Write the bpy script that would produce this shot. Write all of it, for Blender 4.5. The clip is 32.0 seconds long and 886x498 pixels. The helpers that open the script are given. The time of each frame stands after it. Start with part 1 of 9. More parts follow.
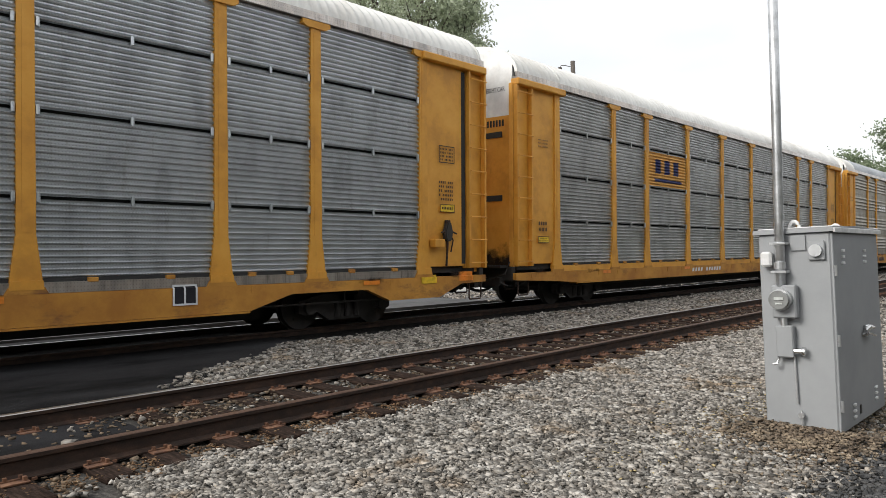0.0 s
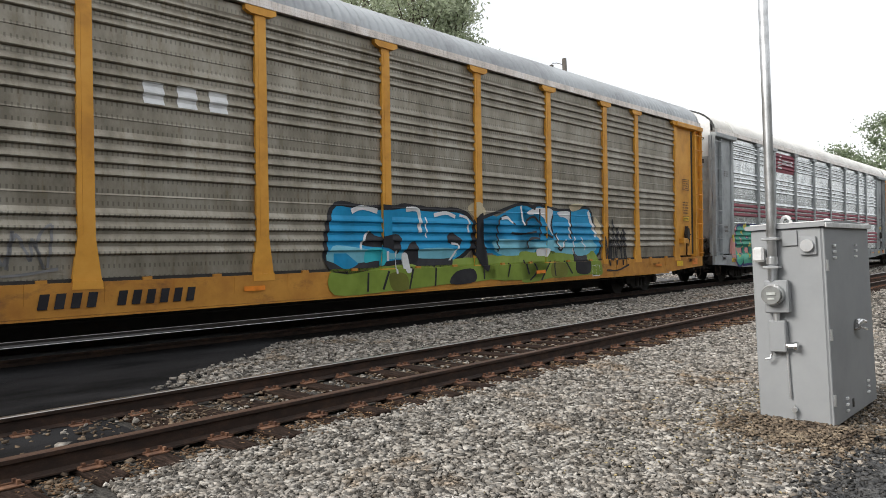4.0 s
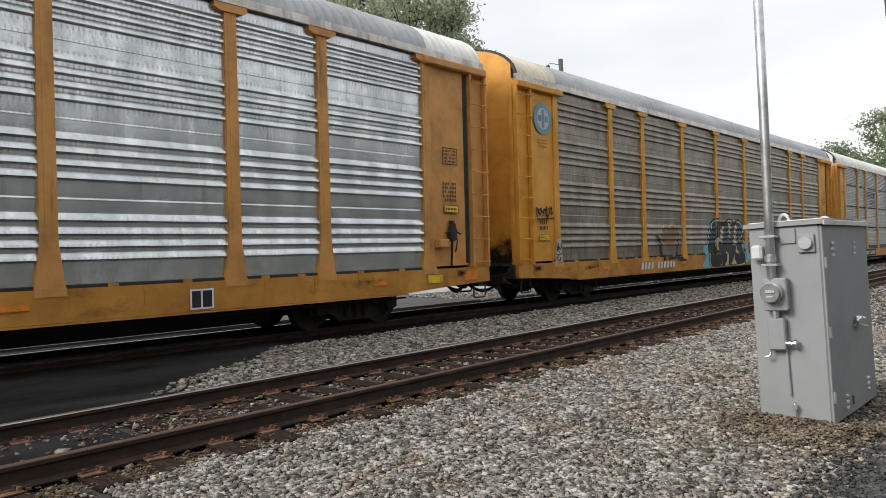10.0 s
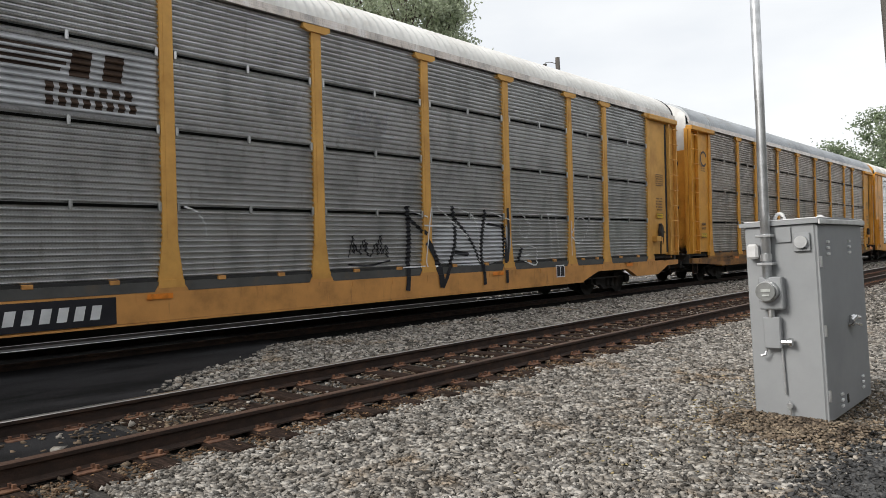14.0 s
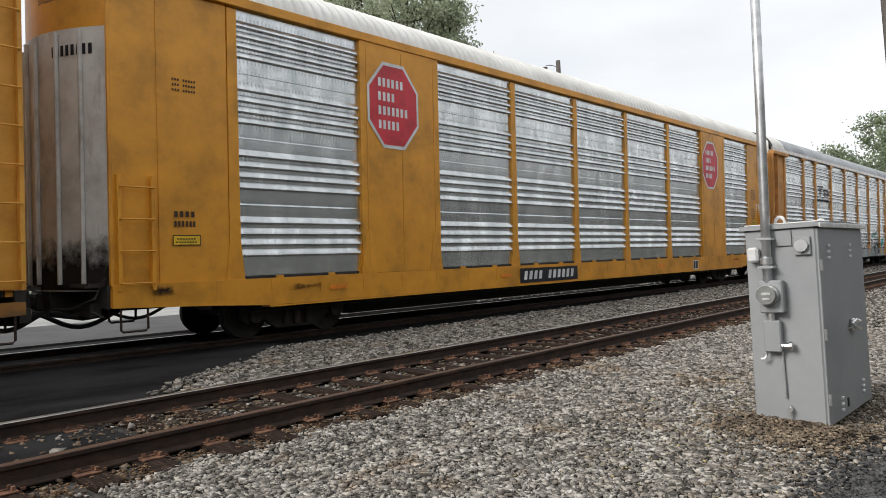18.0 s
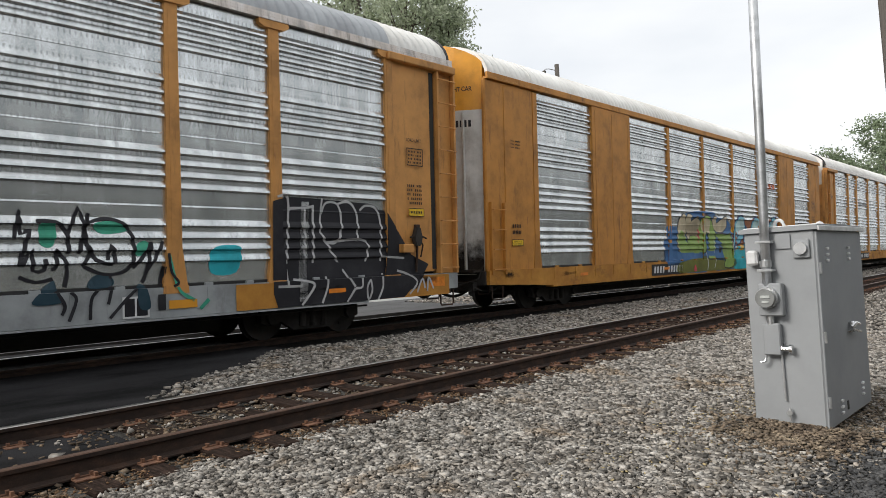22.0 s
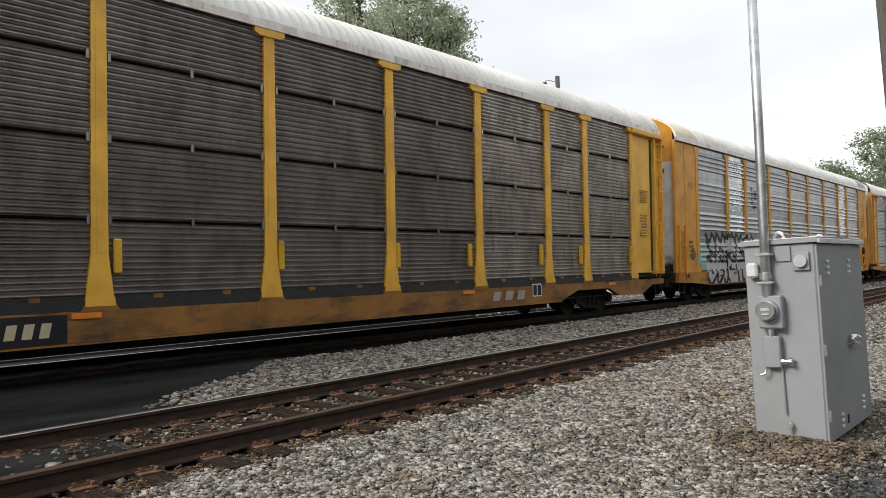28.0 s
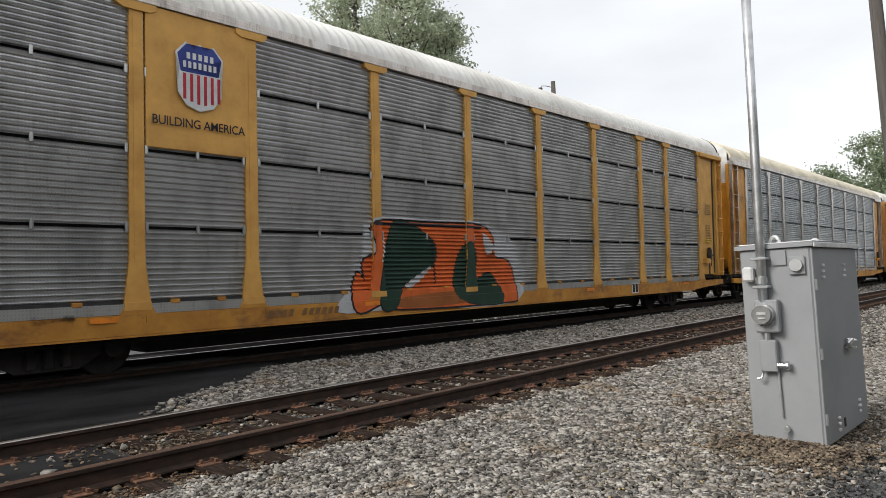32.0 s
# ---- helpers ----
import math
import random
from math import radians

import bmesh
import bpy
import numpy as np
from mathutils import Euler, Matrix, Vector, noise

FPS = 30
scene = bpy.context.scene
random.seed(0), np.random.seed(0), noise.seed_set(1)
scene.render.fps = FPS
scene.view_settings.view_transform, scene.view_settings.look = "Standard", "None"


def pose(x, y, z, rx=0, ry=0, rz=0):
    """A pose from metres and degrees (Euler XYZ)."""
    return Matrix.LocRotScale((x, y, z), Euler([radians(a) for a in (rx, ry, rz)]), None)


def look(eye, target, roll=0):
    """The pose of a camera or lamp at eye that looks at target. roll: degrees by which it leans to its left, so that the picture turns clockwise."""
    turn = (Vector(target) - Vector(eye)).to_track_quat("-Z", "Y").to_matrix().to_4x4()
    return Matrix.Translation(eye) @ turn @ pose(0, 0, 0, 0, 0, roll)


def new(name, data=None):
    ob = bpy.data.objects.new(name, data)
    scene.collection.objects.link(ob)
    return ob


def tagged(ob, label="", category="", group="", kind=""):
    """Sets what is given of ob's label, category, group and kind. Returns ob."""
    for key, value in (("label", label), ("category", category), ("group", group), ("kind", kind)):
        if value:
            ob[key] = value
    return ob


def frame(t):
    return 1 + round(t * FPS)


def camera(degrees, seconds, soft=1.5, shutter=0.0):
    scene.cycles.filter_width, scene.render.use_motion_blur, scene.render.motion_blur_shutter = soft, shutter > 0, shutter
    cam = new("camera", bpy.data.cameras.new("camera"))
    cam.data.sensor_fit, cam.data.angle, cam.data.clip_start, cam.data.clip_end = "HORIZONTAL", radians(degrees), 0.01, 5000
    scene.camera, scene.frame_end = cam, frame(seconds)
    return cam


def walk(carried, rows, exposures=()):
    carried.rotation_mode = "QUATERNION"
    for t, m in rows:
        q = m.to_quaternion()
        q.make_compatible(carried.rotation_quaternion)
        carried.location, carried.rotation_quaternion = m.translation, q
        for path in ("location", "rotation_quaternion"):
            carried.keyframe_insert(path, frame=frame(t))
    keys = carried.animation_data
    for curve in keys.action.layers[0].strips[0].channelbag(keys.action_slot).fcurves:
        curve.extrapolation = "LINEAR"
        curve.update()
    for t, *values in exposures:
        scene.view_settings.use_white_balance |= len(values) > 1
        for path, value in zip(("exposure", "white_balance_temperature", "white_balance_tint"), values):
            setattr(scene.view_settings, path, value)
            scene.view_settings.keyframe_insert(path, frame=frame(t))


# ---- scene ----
# ---- camera: hand held at one spot beside the near track ----
cam = camera(64.0, 32.0, 0.72)
EYE = (0.0, 0.0, 1.37)
VIEW = [
    (0, 90.48, 0.68, -46.37), (0.5, 90.59, 0.78, -46.39), (1, 90.62, 0.73, -46.49), (1.5, 90.64, 0.96, -46.37), (2, 90.55, 0.96, -46.53),
    (2.5, 90.61, 1.02, -46.87), (4.5, 90.20, 1.44, -46.90), (5, 90.04, 1.68, -46.96), (5.5, 90.00, 1.47, -47.16), (6, 90.25, 1.43, -47.19),
    (6.5, 90.37, 1.59, -47.06), (7, 90.50, 1.63, -47.03), (7.5, 90.37, 1.70, -47.04), (8, 90.29, 1.68, -47.16), (8.5, 90.26, 1.72, -47.05),
    (9, 90.38, 1.72, -47.13), (9.5, 90.40, 1.82, -47.15), (10, 90.48, 1.87, -47.01), (10.5, 90.29, 1.86, -47.16), (11, 90.27, 1.90, -47.24),
    (11.5, 90.20, 1.94, -47.21), (12, 90.46, 1.72, -47.27), (12.5, 90.62, 1.75, -47.31), (13, 90.65, 1.71, -47.29), (13.5, 90.64, 1.78, -47.29),
    (14, 90.33, 1.76, -47.29), (14.5, 90.37, 1.67, -47.27), (16.5, 90.28, 1.48, -47.35), (17, 90.36, 1.38, -47.39), (17.5, 90.54, 1.59, -47.29),
    (18, 90.54, 1.61, -47.27), (18.5, 90.57, 1.53, -47.27), (19, 90.69, 1.83, -47.17), (19.5, 90.78, 1.88, -47.21), (20, 90.79, 1.81, -47.16),
    (20.5, 90.99, 1.72, -47.16), (21, 90.91, 1.90, -47.14), (21.5, 90.89, 1.65, -47.33), (22, 90.84, 1.74, -47.33), (22.5, 90.77, 1.74, -47.21),
    (23, 90.93, 1.72, -47.15), (23.5, 91.04, 1.78, -47.19), (24, 91.11, 1.81, -47.15), (24.5, 91.12, 1.68, -47.21), (26.5, 91.59, 1.43, -47.38),
    (27, 91.48, 1.39, -47.23), (27.5, 91.58, 1.46, -47.22), (28, 91.68, 1.39, -47.34), (28.5, 91.67, 1.33, -47.42), (29, 91.77, 1.47, -47.40),
    (29.5, 91.74, 1.37, -47.45), (30, 91.94, 1.36, -47.48), (30.5, 91.96, 1.50, -47.52), (31, 92.04, 1.48, -47.52), (31.5, 92.10, 1.56, -47.62),
    (32, 92.09, 1.58, -47.62),
]
walk(cam, [(t, pose(*EYE, rx, ry, rz)) for t, rx, ry, rz in VIEW],
     ((0, 0.15), (2, 0.18), (4.5, 0.24), (6, 0.25), (7, 0.0), (8, -0.13), (9, 0.02), (14, 0.0), (24, 0.02), (27, -0.16), (28, 0.03), (30, 0.01), (32, 0.0)))

# ---- world and sun: bright overcast ----
world = bpy.data.worlds.new("overcast")
scene.world = world
world.use_nodes = True
wn, wl = world.node_tree.nodes, world.node_tree.links
wn.clear()
w_out, w_bg = wn.new("ShaderNodeOutputWorld"), wn.new("ShaderNodeBackground")
sky = wn.new("ShaderNodeTexSky")
sky.sky_type, sky.sun_disc = "NISHITA", False
sky.sun_elevation, sky.sun_rotation = radians(33), radians(252)
sky_gain = wn.new("ShaderNodeMix")
sky_gain.data_type, sky_gain.blend_type = "RGBA", "MULTIPLY"
sky_gain.inputs[0].default_value = 1.0
sky_gain.inputs[7].default_value = (0.09, 0.09, 0.09, 1)
w_tc, w_map, w_noise, w_ramp = (wn.new(n) for n in ("ShaderNodeTexCoord", "ShaderNodeMapping", "ShaderNodeTexNoise", "ShaderNodeValToRGB"))
w_map.inputs["Scale"].default_value = (1.2, 1.2, 3.5)
w_noise.inputs["Scale"].default_value, w_noise.inputs["Detail"].default_value = 1.6, 5
w_ramp.color_ramp.elements[0].position, w_ramp.color_ramp.elements[0].color = 0.34, (0.80, 0.83, 0.87, 1)
w_ramp.color_ramp.elements[1].position, w_ramp.color_ramp.elements[1].color = 0.60, (0.99, 1.0, 1.0, 1)
w_mix = wn.new("ShaderNodeMix")
w_mix.data_type, w_mix.inputs[0].default_value = "RGBA", 0.92
wl.new(w_tc.outputs["Generated"], w_map.inputs["Vector"])
wl.new(w_map.outputs["Vector"], w_noise.inputs["Vector"])
wl.new(w_noise.outputs["Fac"], w_ramp.inputs["Fac"])
wl.new(sky.outputs["Color"], sky_gain.inputs[6])
wl.new(sky_gain.outputs[2], w_mix.inputs[6])
wl.new(w_ramp.outputs["Color"], w_mix.inputs[7])
wl.new(w_mix.outputs[2], w_bg.inputs["Color"])
w_bg.inputs["Strength"].default_value = 1.1
wl.new(w_bg.outputs["Background"], w_out.inputs["Surface"])
sun = new("sun", bpy.data.lights.new("sun", "SUN"))
sun.data.energy, sun.data.angle, sun.data.color = 3.0, radians(25), (1.0, 0.96, 0.9)
sun.matrix_world = look((0, 0, 0), (0.9, -0.3, -0.62))


# ---- materials ----
def material(name, tint, rough=0.6, metal=0.0, dark=None, light=None, scale=4.0, stretch=(1, 1, 1), bump=0.0, bump_scale=40.0,
             low=0.35, high=0.65, island=0.0, rust=None, rust_at=0.62, rust_scale=1.2, rust_stretch=(1, 1, 1), holes=None, spec=0.5):
    """A painted, metal, stone or wood surface: two scales of mottling, an optional stain, fine relief."""
    m = bpy.data.materials.new(name)
    m.use_nodes = True
    n, l = m.node_tree.nodes, m.node_tree.links
    b = n["Principled BSDF"]
    b.inputs["Roughness"].default_value, b.inputs["Metallic"].default_value = rough, metal
    b.inputs["Specular IOR Level"].default_value = spec
    tc, mp, info = n.new("ShaderNodeTexCoord"), n.new("ShaderNodeMapping"), n.new("ShaderNodeObjectInfo")
    mp.inputs["Scale"].default_value = stretch
    shift = n.new("ShaderNodeVectorMath")
    shift.operation = "SCALE"
    comb = n.new("ShaderNodeCombineXYZ")
    for s in ("X", "Y", "Z"):
        l.new(info.outputs["Random"], comb.inputs[s])
    l.new(comb.outputs[0], shift.inputs[0])
    shift.inputs["Scale"].default_value = 37.0
    add = n.new("ShaderNodeVectorMath")
    l.new(tc.outputs["Object"], add.inputs[0])
    l.new(shift.outputs[0], add.inputs[1])
    l.new(add.outputs[0], mp.inputs["Vector"])
    dark = dark or tuple(c * 0.72 for c in tint)
    light = light or tuple(min(1, c * 1.15) for c in tint)
    n1 = n.new("ShaderNodeTexNoise")
    n1.inputs["Scale"].default_value, n1.inputs["Detail"].default_value = scale, 7
    n1.inputs["Roughness"].default_value = 0.65
    l.new(mp.outputs[0], n1.inputs["Vector"])
    r = n.new("ShaderNodeValToRGB")
    r.color_ramp.elements[0].position, r.color_ramp.elements[0].color = low, (*dark, 1)
    r.color_ramp.elements[1].position, r.color_ramp.elements[1].color = high, (*light, 1)
    e = r.color_ramp.elements.new((low + high) / 2)
    e.color = (*tint, 1)
    l.new(n1.outputs["Fac"], r.inputs["Fac"])
    out = r.outputs["Color"]
    if rust:
        n2, r2, mx = n.new("ShaderNodeTexNoise"), n.new("ShaderNodeValToRGB"), n.new("ShaderNodeMix")
        mp2 = n.new("ShaderNodeMapping")
        mp2.inputs["Scale"].default_value = rust_stretch
        l.new(add.outputs[0], mp2.inputs["Vector"])
        l.new(mp2.outputs[0], n2.inputs["Vector"])
        n2.inputs["Scale"].default_value, n2.inputs["Detail"].default_value = rust_scale, 9
        n2.inputs["Roughness"].default_value = 0.7
        r2.color_ramp.elements[0].position, r2.color_ramp.elements[1].position = rust_at - 0.06, rust_at + 0.12
        l.new(n2.outputs["Fac"], r2.inputs["Fac"])
        mx.data_type = "RGBA"
        l.new(r2.outputs["Color"], mx.inputs[0])
        l.new(out, mx.inputs[6])
        mx.inputs[7].default_value = (*rust, 1)
        out = mx.outputs[2]
    if island:
        g, hs = n.new("ShaderNodeNewGeometry"), n.new("ShaderNodeMapRange")
        hs.inputs["To Min"].default_value, hs.inputs["To Max"].default_value = 1 - island, 1 + island
        mul = n.new("ShaderNodeVectorMath")
        mul.operation = "SCALE"
        l.new(g.outputs["Random Per Island"], hs.inputs["Value"])
        l.new(out, mul.inputs[0])
        l.new(hs.outputs[0], mul.inputs["Scale"])
        out = mul.outputs[0]
    if holes:
        # rows of small punched holes in the sheet: pitch along x and z, strength
        px, pz, deep = holes
        sep = n.new("ShaderNodeSeparateXYZ")
        l.new(tc.outputs["Object"], sep.inputs[0])
        terms = []
        for axis, pitch in (("X", px), ("Z", pz)):
            sc, sn = n.new("ShaderNodeMath"), n.new("ShaderNodeMath")
            sc.operation, sn.operation = "MULTIPLY", "SINE"
            sc.inputs[1].default_value = 2 * math.pi / pitch
            l.new(sep.outputs[axis], sc.inputs[0])
            l.new(sc.outputs[0], sn.inputs[0])
            terms.append(sn)
        pr, th = n.new("ShaderNodeMath"), n.new("ShaderNodeMapRange")
        pr.operation = "MINIMUM"
        l.new(terms[0].outputs[0], pr.inputs[0])
        l.new(terms[1].outputs[0], pr.inputs[1])
        th.inputs["From Min"].default_value, th.inputs["From Max"].default_value = 0.35, 0.6
        th.inputs["To Min"].default_value, th.inputs["To Max"].default_value = 1.0, 1.0 - deep
        l.new(pr.outputs[0], th.inputs["Value"])
        mul = n.new("ShaderNodeVectorMath")
        mul.operation = "SCALE"
        l.new(out, mul.inputs[0])
        l.new(th.outputs[0], mul.inputs["Scale"])
        out = mul.outputs[0]
    l.new(out, b.inputs["Base Color"])
    if bump:
        n3, bp = n.new("ShaderNodeTexNoise"), n.new("ShaderNodeBump")
        n3.inputs["Scale"].default_value, n3.inputs["Detail"].default_value = bump_scale, 6
        l.new(add.outputs[0], n3.inputs["Vector"])
        bp.inputs["Strength"].default_value, bp.inputs["Distance"].default_value = bump, 0.02
        l.new(n3.outputs["Fac"], bp.inputs["Height"])
        l.new(bp.outputs[0], b.inputs["Normal"])
    return m


STREAK = (2.2, 2.2, 0.35)
M = dict(
    yellow=material("yellow_paint", (0.65, 0.305, 0.036), 0.55, scale=1.5, dark=(0.52, 0.235, 0.028), light=(0.70, 0.345, 0.05), rust=(0.24, 0.10, 0.025), rust_at=0.70, rust_scale=2.0, rust_stretch=STREAK, bump=0.05),
    bright=material("bright_yellow_paint", (0.76, 0.42, 0.05), 0.5, scale=1.4, dark=(0.66, 0.34, 0.04), rust=(0.26, 0.12, 0.03), rust_at=0.74, rust_scale=2.0, rust_stretch=STREAK),
    fresh=material("fresh_yellow_paint", (0.64, 0.282, 0.022), 0.45, scale=1.2, rust=(0.22, 0.1, 0.03), rust_at=0.76, rust_scale=2.0, rust_stretch=STREAK),
    tan=material("faded_yellow_paint", (0.55, 0.262, 0.072), 0.6, scale=1.5, rust=(0.17, 0.075, 0.03), rust_at=0.64, rust_scale=2.2, rust_stretch=STREAK, bump=0.05),
    pale=material("pale_yellow_paint", (0.61, 0.325, 0.075), 0.6, scale=1.5, dark=(0.52, 0.26, 0.055), rust=(0.28, 0.14, 0.05), rust_at=0.74, rust_scale=2.2, rust_stretch=STREAK),
    ochre=material("ochre_paint", (0.49, 0.212, 0.036), 0.6, scale=1.5, rust=(0.13, 0.05, 0.018), rust_at=0.62, rust_scale=2.0, rust_stretch=STREAK),
    grey=material("grey_paint", (0.33, 0.35, 0.36), 0.55, scale=1.5, rust=(0.16, 0.15, 0.14), rust_at=0.66, rust_scale=2.0, rust_stretch=STREAK),
    dark_skirt=material("dark_grey_skirt_paint", (0.07, 0.07, 0.068), 0.6, scale=1.5, rust=(0.11, 0.085, 0.06), rust_at=0.62, rust_scale=2.0),
    dirty_sill=material("grimy_sill", (0.28, 0.125, 0.024), 0.65, scale=1.2, rust=(0.06, 0.035, 0.02), rust_at=0.54, rust_scale=1.6, rust_stretch=(0.6, 1, 1.6)),
    worn_sill=material("rust_stained_sill", (0.46, 0.205, 0.028), 0.65, scale=1.4, dark=(0.37, 0.15, 0.02), light=(0.56, 0.265, 0.04), rust=(0.14, 0.055, 0.022), rust_at=0.60, rust_scale=1.4, rust_stretch=(0.7, 1, 1.4)),
    zinc=material("galvanised_sheet", (0.602, 0.624, 0.629), 0.26, 0.83, dark=(0.494, 0.527, 0.538), light=(0.753, 0.785, 0.797), scale=2.0, stretch=(1.2, 1, 0.6), rust=(0.42, 0.44, 0.44), rust_at=0.62, rust_scale=3, rust_stretch=(3, 1, 0.5), holes=(0.075, 0.18, 0.2)),
    zinc_blue=material("blue_grey_sheet", (0.571, 0.599, 0.622), 0.3, 0.76, dark=(0.44, 0.462, 0.485), light=(0.616, 0.643, 0.665), scale=2.0, stretch=(1.2, 1, 0.6), rust=(0.36, 0.36, 0.36), rust_at=0.64, rust_scale=3, rust_stretch=(3, 1, 0.5), holes=(0.045, 0.05, 0.2)),
    zinc_old=material("weathered_sheet", (0.505, 0.450, 0.408), 0.3, 0.85, dark=(0.309, 0.295, 0.281), light=(0.590, 0.562, 0.541), scale=2.0, stretch=(1.2, 1, 0.6), rust=(0.22, 0.20, 0.18), rust_at=0.58, rust_scale=3, rust_stretch=(3, 1, 0.5), holes=(0.045, 0.05, 0.25)),
    zinc_olive=material("stained_sheet", (0.275, 0.25, 0.205), 0.46, 0.66, dark=(0.19, 0.17, 0.135), light=(0.35, 0.325, 0.275), scale=2.0, stretch=(1.2, 1, 0.6), rust=(0.2, 0.165, 0.11), rust_at=0.6, rust_scale=3, rust_stretch=(3, 1, 0.5), holes=(0.075, 0.18, 0.35)),
    zinc_grey=material("lilac_grey_sheet", (0.524, 0.528, 0.53), 0.3, 0.75, dark=(0.396, 0.402, 0.404), light=(0.585, 0.59, 0.592), scale=2.0, stretch=(1.2, 1, 0.6), rust=(0.36, 0.345, 0.335), rust_at=0.62, rust_scale=3, rust_stretch=(3, 1, 0.5), holes=(0.045, 0.05, 0.22)),
    zinc_dull=material("dull_grey_sheet", (0.377, 0.38, 0.382), 0.3, 0.75, dark=(0.285, 0.289, 0.291), light=(0.421, 0.425, 0.426), scale=2.0, stretch=(1.2, 1, 0.6), rust=(0.36, 0.345, 0.335), rust_at=0.62, rust_scale=3, rust_stretch=(3, 1, 0.5), holes=(0.045, 0.05, 0.22)),
    zinc_brown=material("sooty_sheet", (0.284, 0.258, 0.237), 0.33, 0.8, dark=(0.198, 0.179, 0.163), light=(0.344, 0.32, 0.297), scale=2.0, stretch=(1.2, 1, 0.6), rust=(0.2, 0.17, 0.145), rust_at=0.62, rust_scale=3, rust_stretch=(3, 1, 0.5), holes=(0.045, 0.05, 0.25)),
    maroon=material("maroon_paint", (0.22, 0.022, 0.045), 0.6, 0.0, scale=2.0),
    red=material("faded_red_paint", (0.55, 0.10, 0.13), 0.55, scale=2.0, light=(0.62, 0.2, 0.22)),
    signal_red=material("sign_red_paint", (0.56, 0.028, 0.045), 0.45, scale=2.0),
    white=material("white_paint", (0.70, 0.70, 0.69), 0.5, scale=2.0, dark=(0.60, 0.60, 0.59), rust=(0.45, 0.43, 0.40), rust_at=0.74, rust_scale=2, rust_stretch=STREAK),
    worn_door=material("soiled_white_door", (0.56, 0.555, 0.53), 0.6, scale=1.6, dark=(0.42, 0.405, 0.375), light=(0.66, 0.655, 0.63), rust=(0.2, 0.14, 0.09), rust_at=0.64, rust_scale=2, rust_stretch=STREAK),
    white_roof=material("white_roof_sheet", (0.74, 0.73, 0.70), 0.55, scale=0.6, dark=(0.62, 0.6, 0.56), rust=(0.5, 0.46, 0.4), rust_at=0.66, rust_scale=0.9),
    grey_roof=material("galvanised_roof_sheet", (0.40, 0.42, 0.44), 0.55, 0.3, scale=0.5, dark=(0.3, 0.31, 0.33), rust=(0.3, 0.28, 0.26), rust_at=0.62, rust_scale=0.9),
    cream_roof=material("cream_roof_sheet", (0.66, 0.60, 0.47), 0.55, scale=0.6, rust=(0.5, 0.44, 0.33), rust_at=0.66, rust_scale=0.9),
    black=material("black_paint", (0.02, 0.02, 0.021), 0.6, scale=3),
    steel_dark=material("grimy_steel", (0.0364, 0.0325, 0.0299), 0.75, 0.2, scale=5, rust=(0.06, 0.035, 0.02), rust_at=0.62, bump=0.2),
    # Near-black for gaps, slots and the wagon's inside: their shade is in this colour.
    gap_shade=material("painted_gap_shade", (0.028, 0.028, 0.028), 0.9),
    rubber=material("hose_rubber", (0.015, 0.015, 0.016), 0.7),
    rail=material("rusty_rail", (0.032, 0.017, 0.011), 0.85, 0.0, dark=(0.018, 0.010, 0.007), light=(0.06, 0.03, 0.018), scale=9, stretch=(0.5, 1, 1), bump=0.3, bump_scale=60),
    rail_top=material("worn_rail_head", (0.36, 0.34, 0.32), 0.3, 0.9, scale=6, stretch=(0.2, 1, 1), rust=(0.12, 0.06, 0.035), rust_at=0.72),
    rail_brown=material("rusted_rail_head", (0.10, 0.055, 0.036), 0.5, 0.3, scale=6, stretch=(0.2, 1, 1)),
    tie=material("creosoted_wood", (0.028, 0.018, 0.014), 0.95, dark=(0.011, 0.008, 0.006), light=(0.055, 0.036, 0.028), scale=6, stretch=(8, 1, 8), bump=0.6, bump_scale=30, spec=0.1),
    plate=material("rusty_plate", (0.13, 0.06, 0.033), 0.85, dark=(0.07, 0.032, 0.02), light=(0.21, 0.105, 0.058), scale=12, bump=0.3),
    # Far darker than the loose stones: the shade in their gaps is this colour.
    ballast=material("gap_shade_stone_bed", (0.05, 0.046, 0.041), 0.95, dark=(0.022, 0.02, 0.018), light=(0.11, 0.102, 0.09), scale=28, bump=1.0, bump_scale=30, rust=(0.10, 0.08, 0.055), rust_at=0.64, rust_scale=0.5),
    stone=material("crushed_limestone", (0.245, 0.226, 0.202), 0.9, dark=(0.125, 0.108, 0.09), light=(0.385, 0.366, 0.338), scale=7, low=0.3, high=0.7, island=0.75, bump=0.3, bump_scale=50, rust=(0.25, 0.175, 0.105), rust_at=0.62, rust_scale=1.1, spec=0.2),
    wet_stone=material("wet_stone", (0.045, 0.044, 0.044), 0.6, dark=(0.02, 0.02, 0.02), light=(0.09, 0.088, 0.085), scale=6, island=0.6),
    stone_brown=material("dirty_stone", (0.13, 0.092, 0.06), 0.9, dark=(0.05, 0.034, 0.022), light=(0.25, 0.19, 0.13), scale=5, island=0.5, bump=0.3, bump_scale=50),
    litter=material("dead_leaves", (0.17, 0.13, 0.092), 0.9, dark=(0.07, 0.05, 0.035), light=(0.30, 0.24, 0.17), scale=5, island=0.5),
    rust_crumb=material("rusty_crumbs", (0.145, 0.08, 0.038), 0.9, dark=(0.06, 0.032, 0.016), light=(0.24, 0.15, 0.08), scale=5, island=0.5),
    straw=material("dry_grass", (0.34, 0.27, 0.14), 0.9, scale=5, island=0.3),
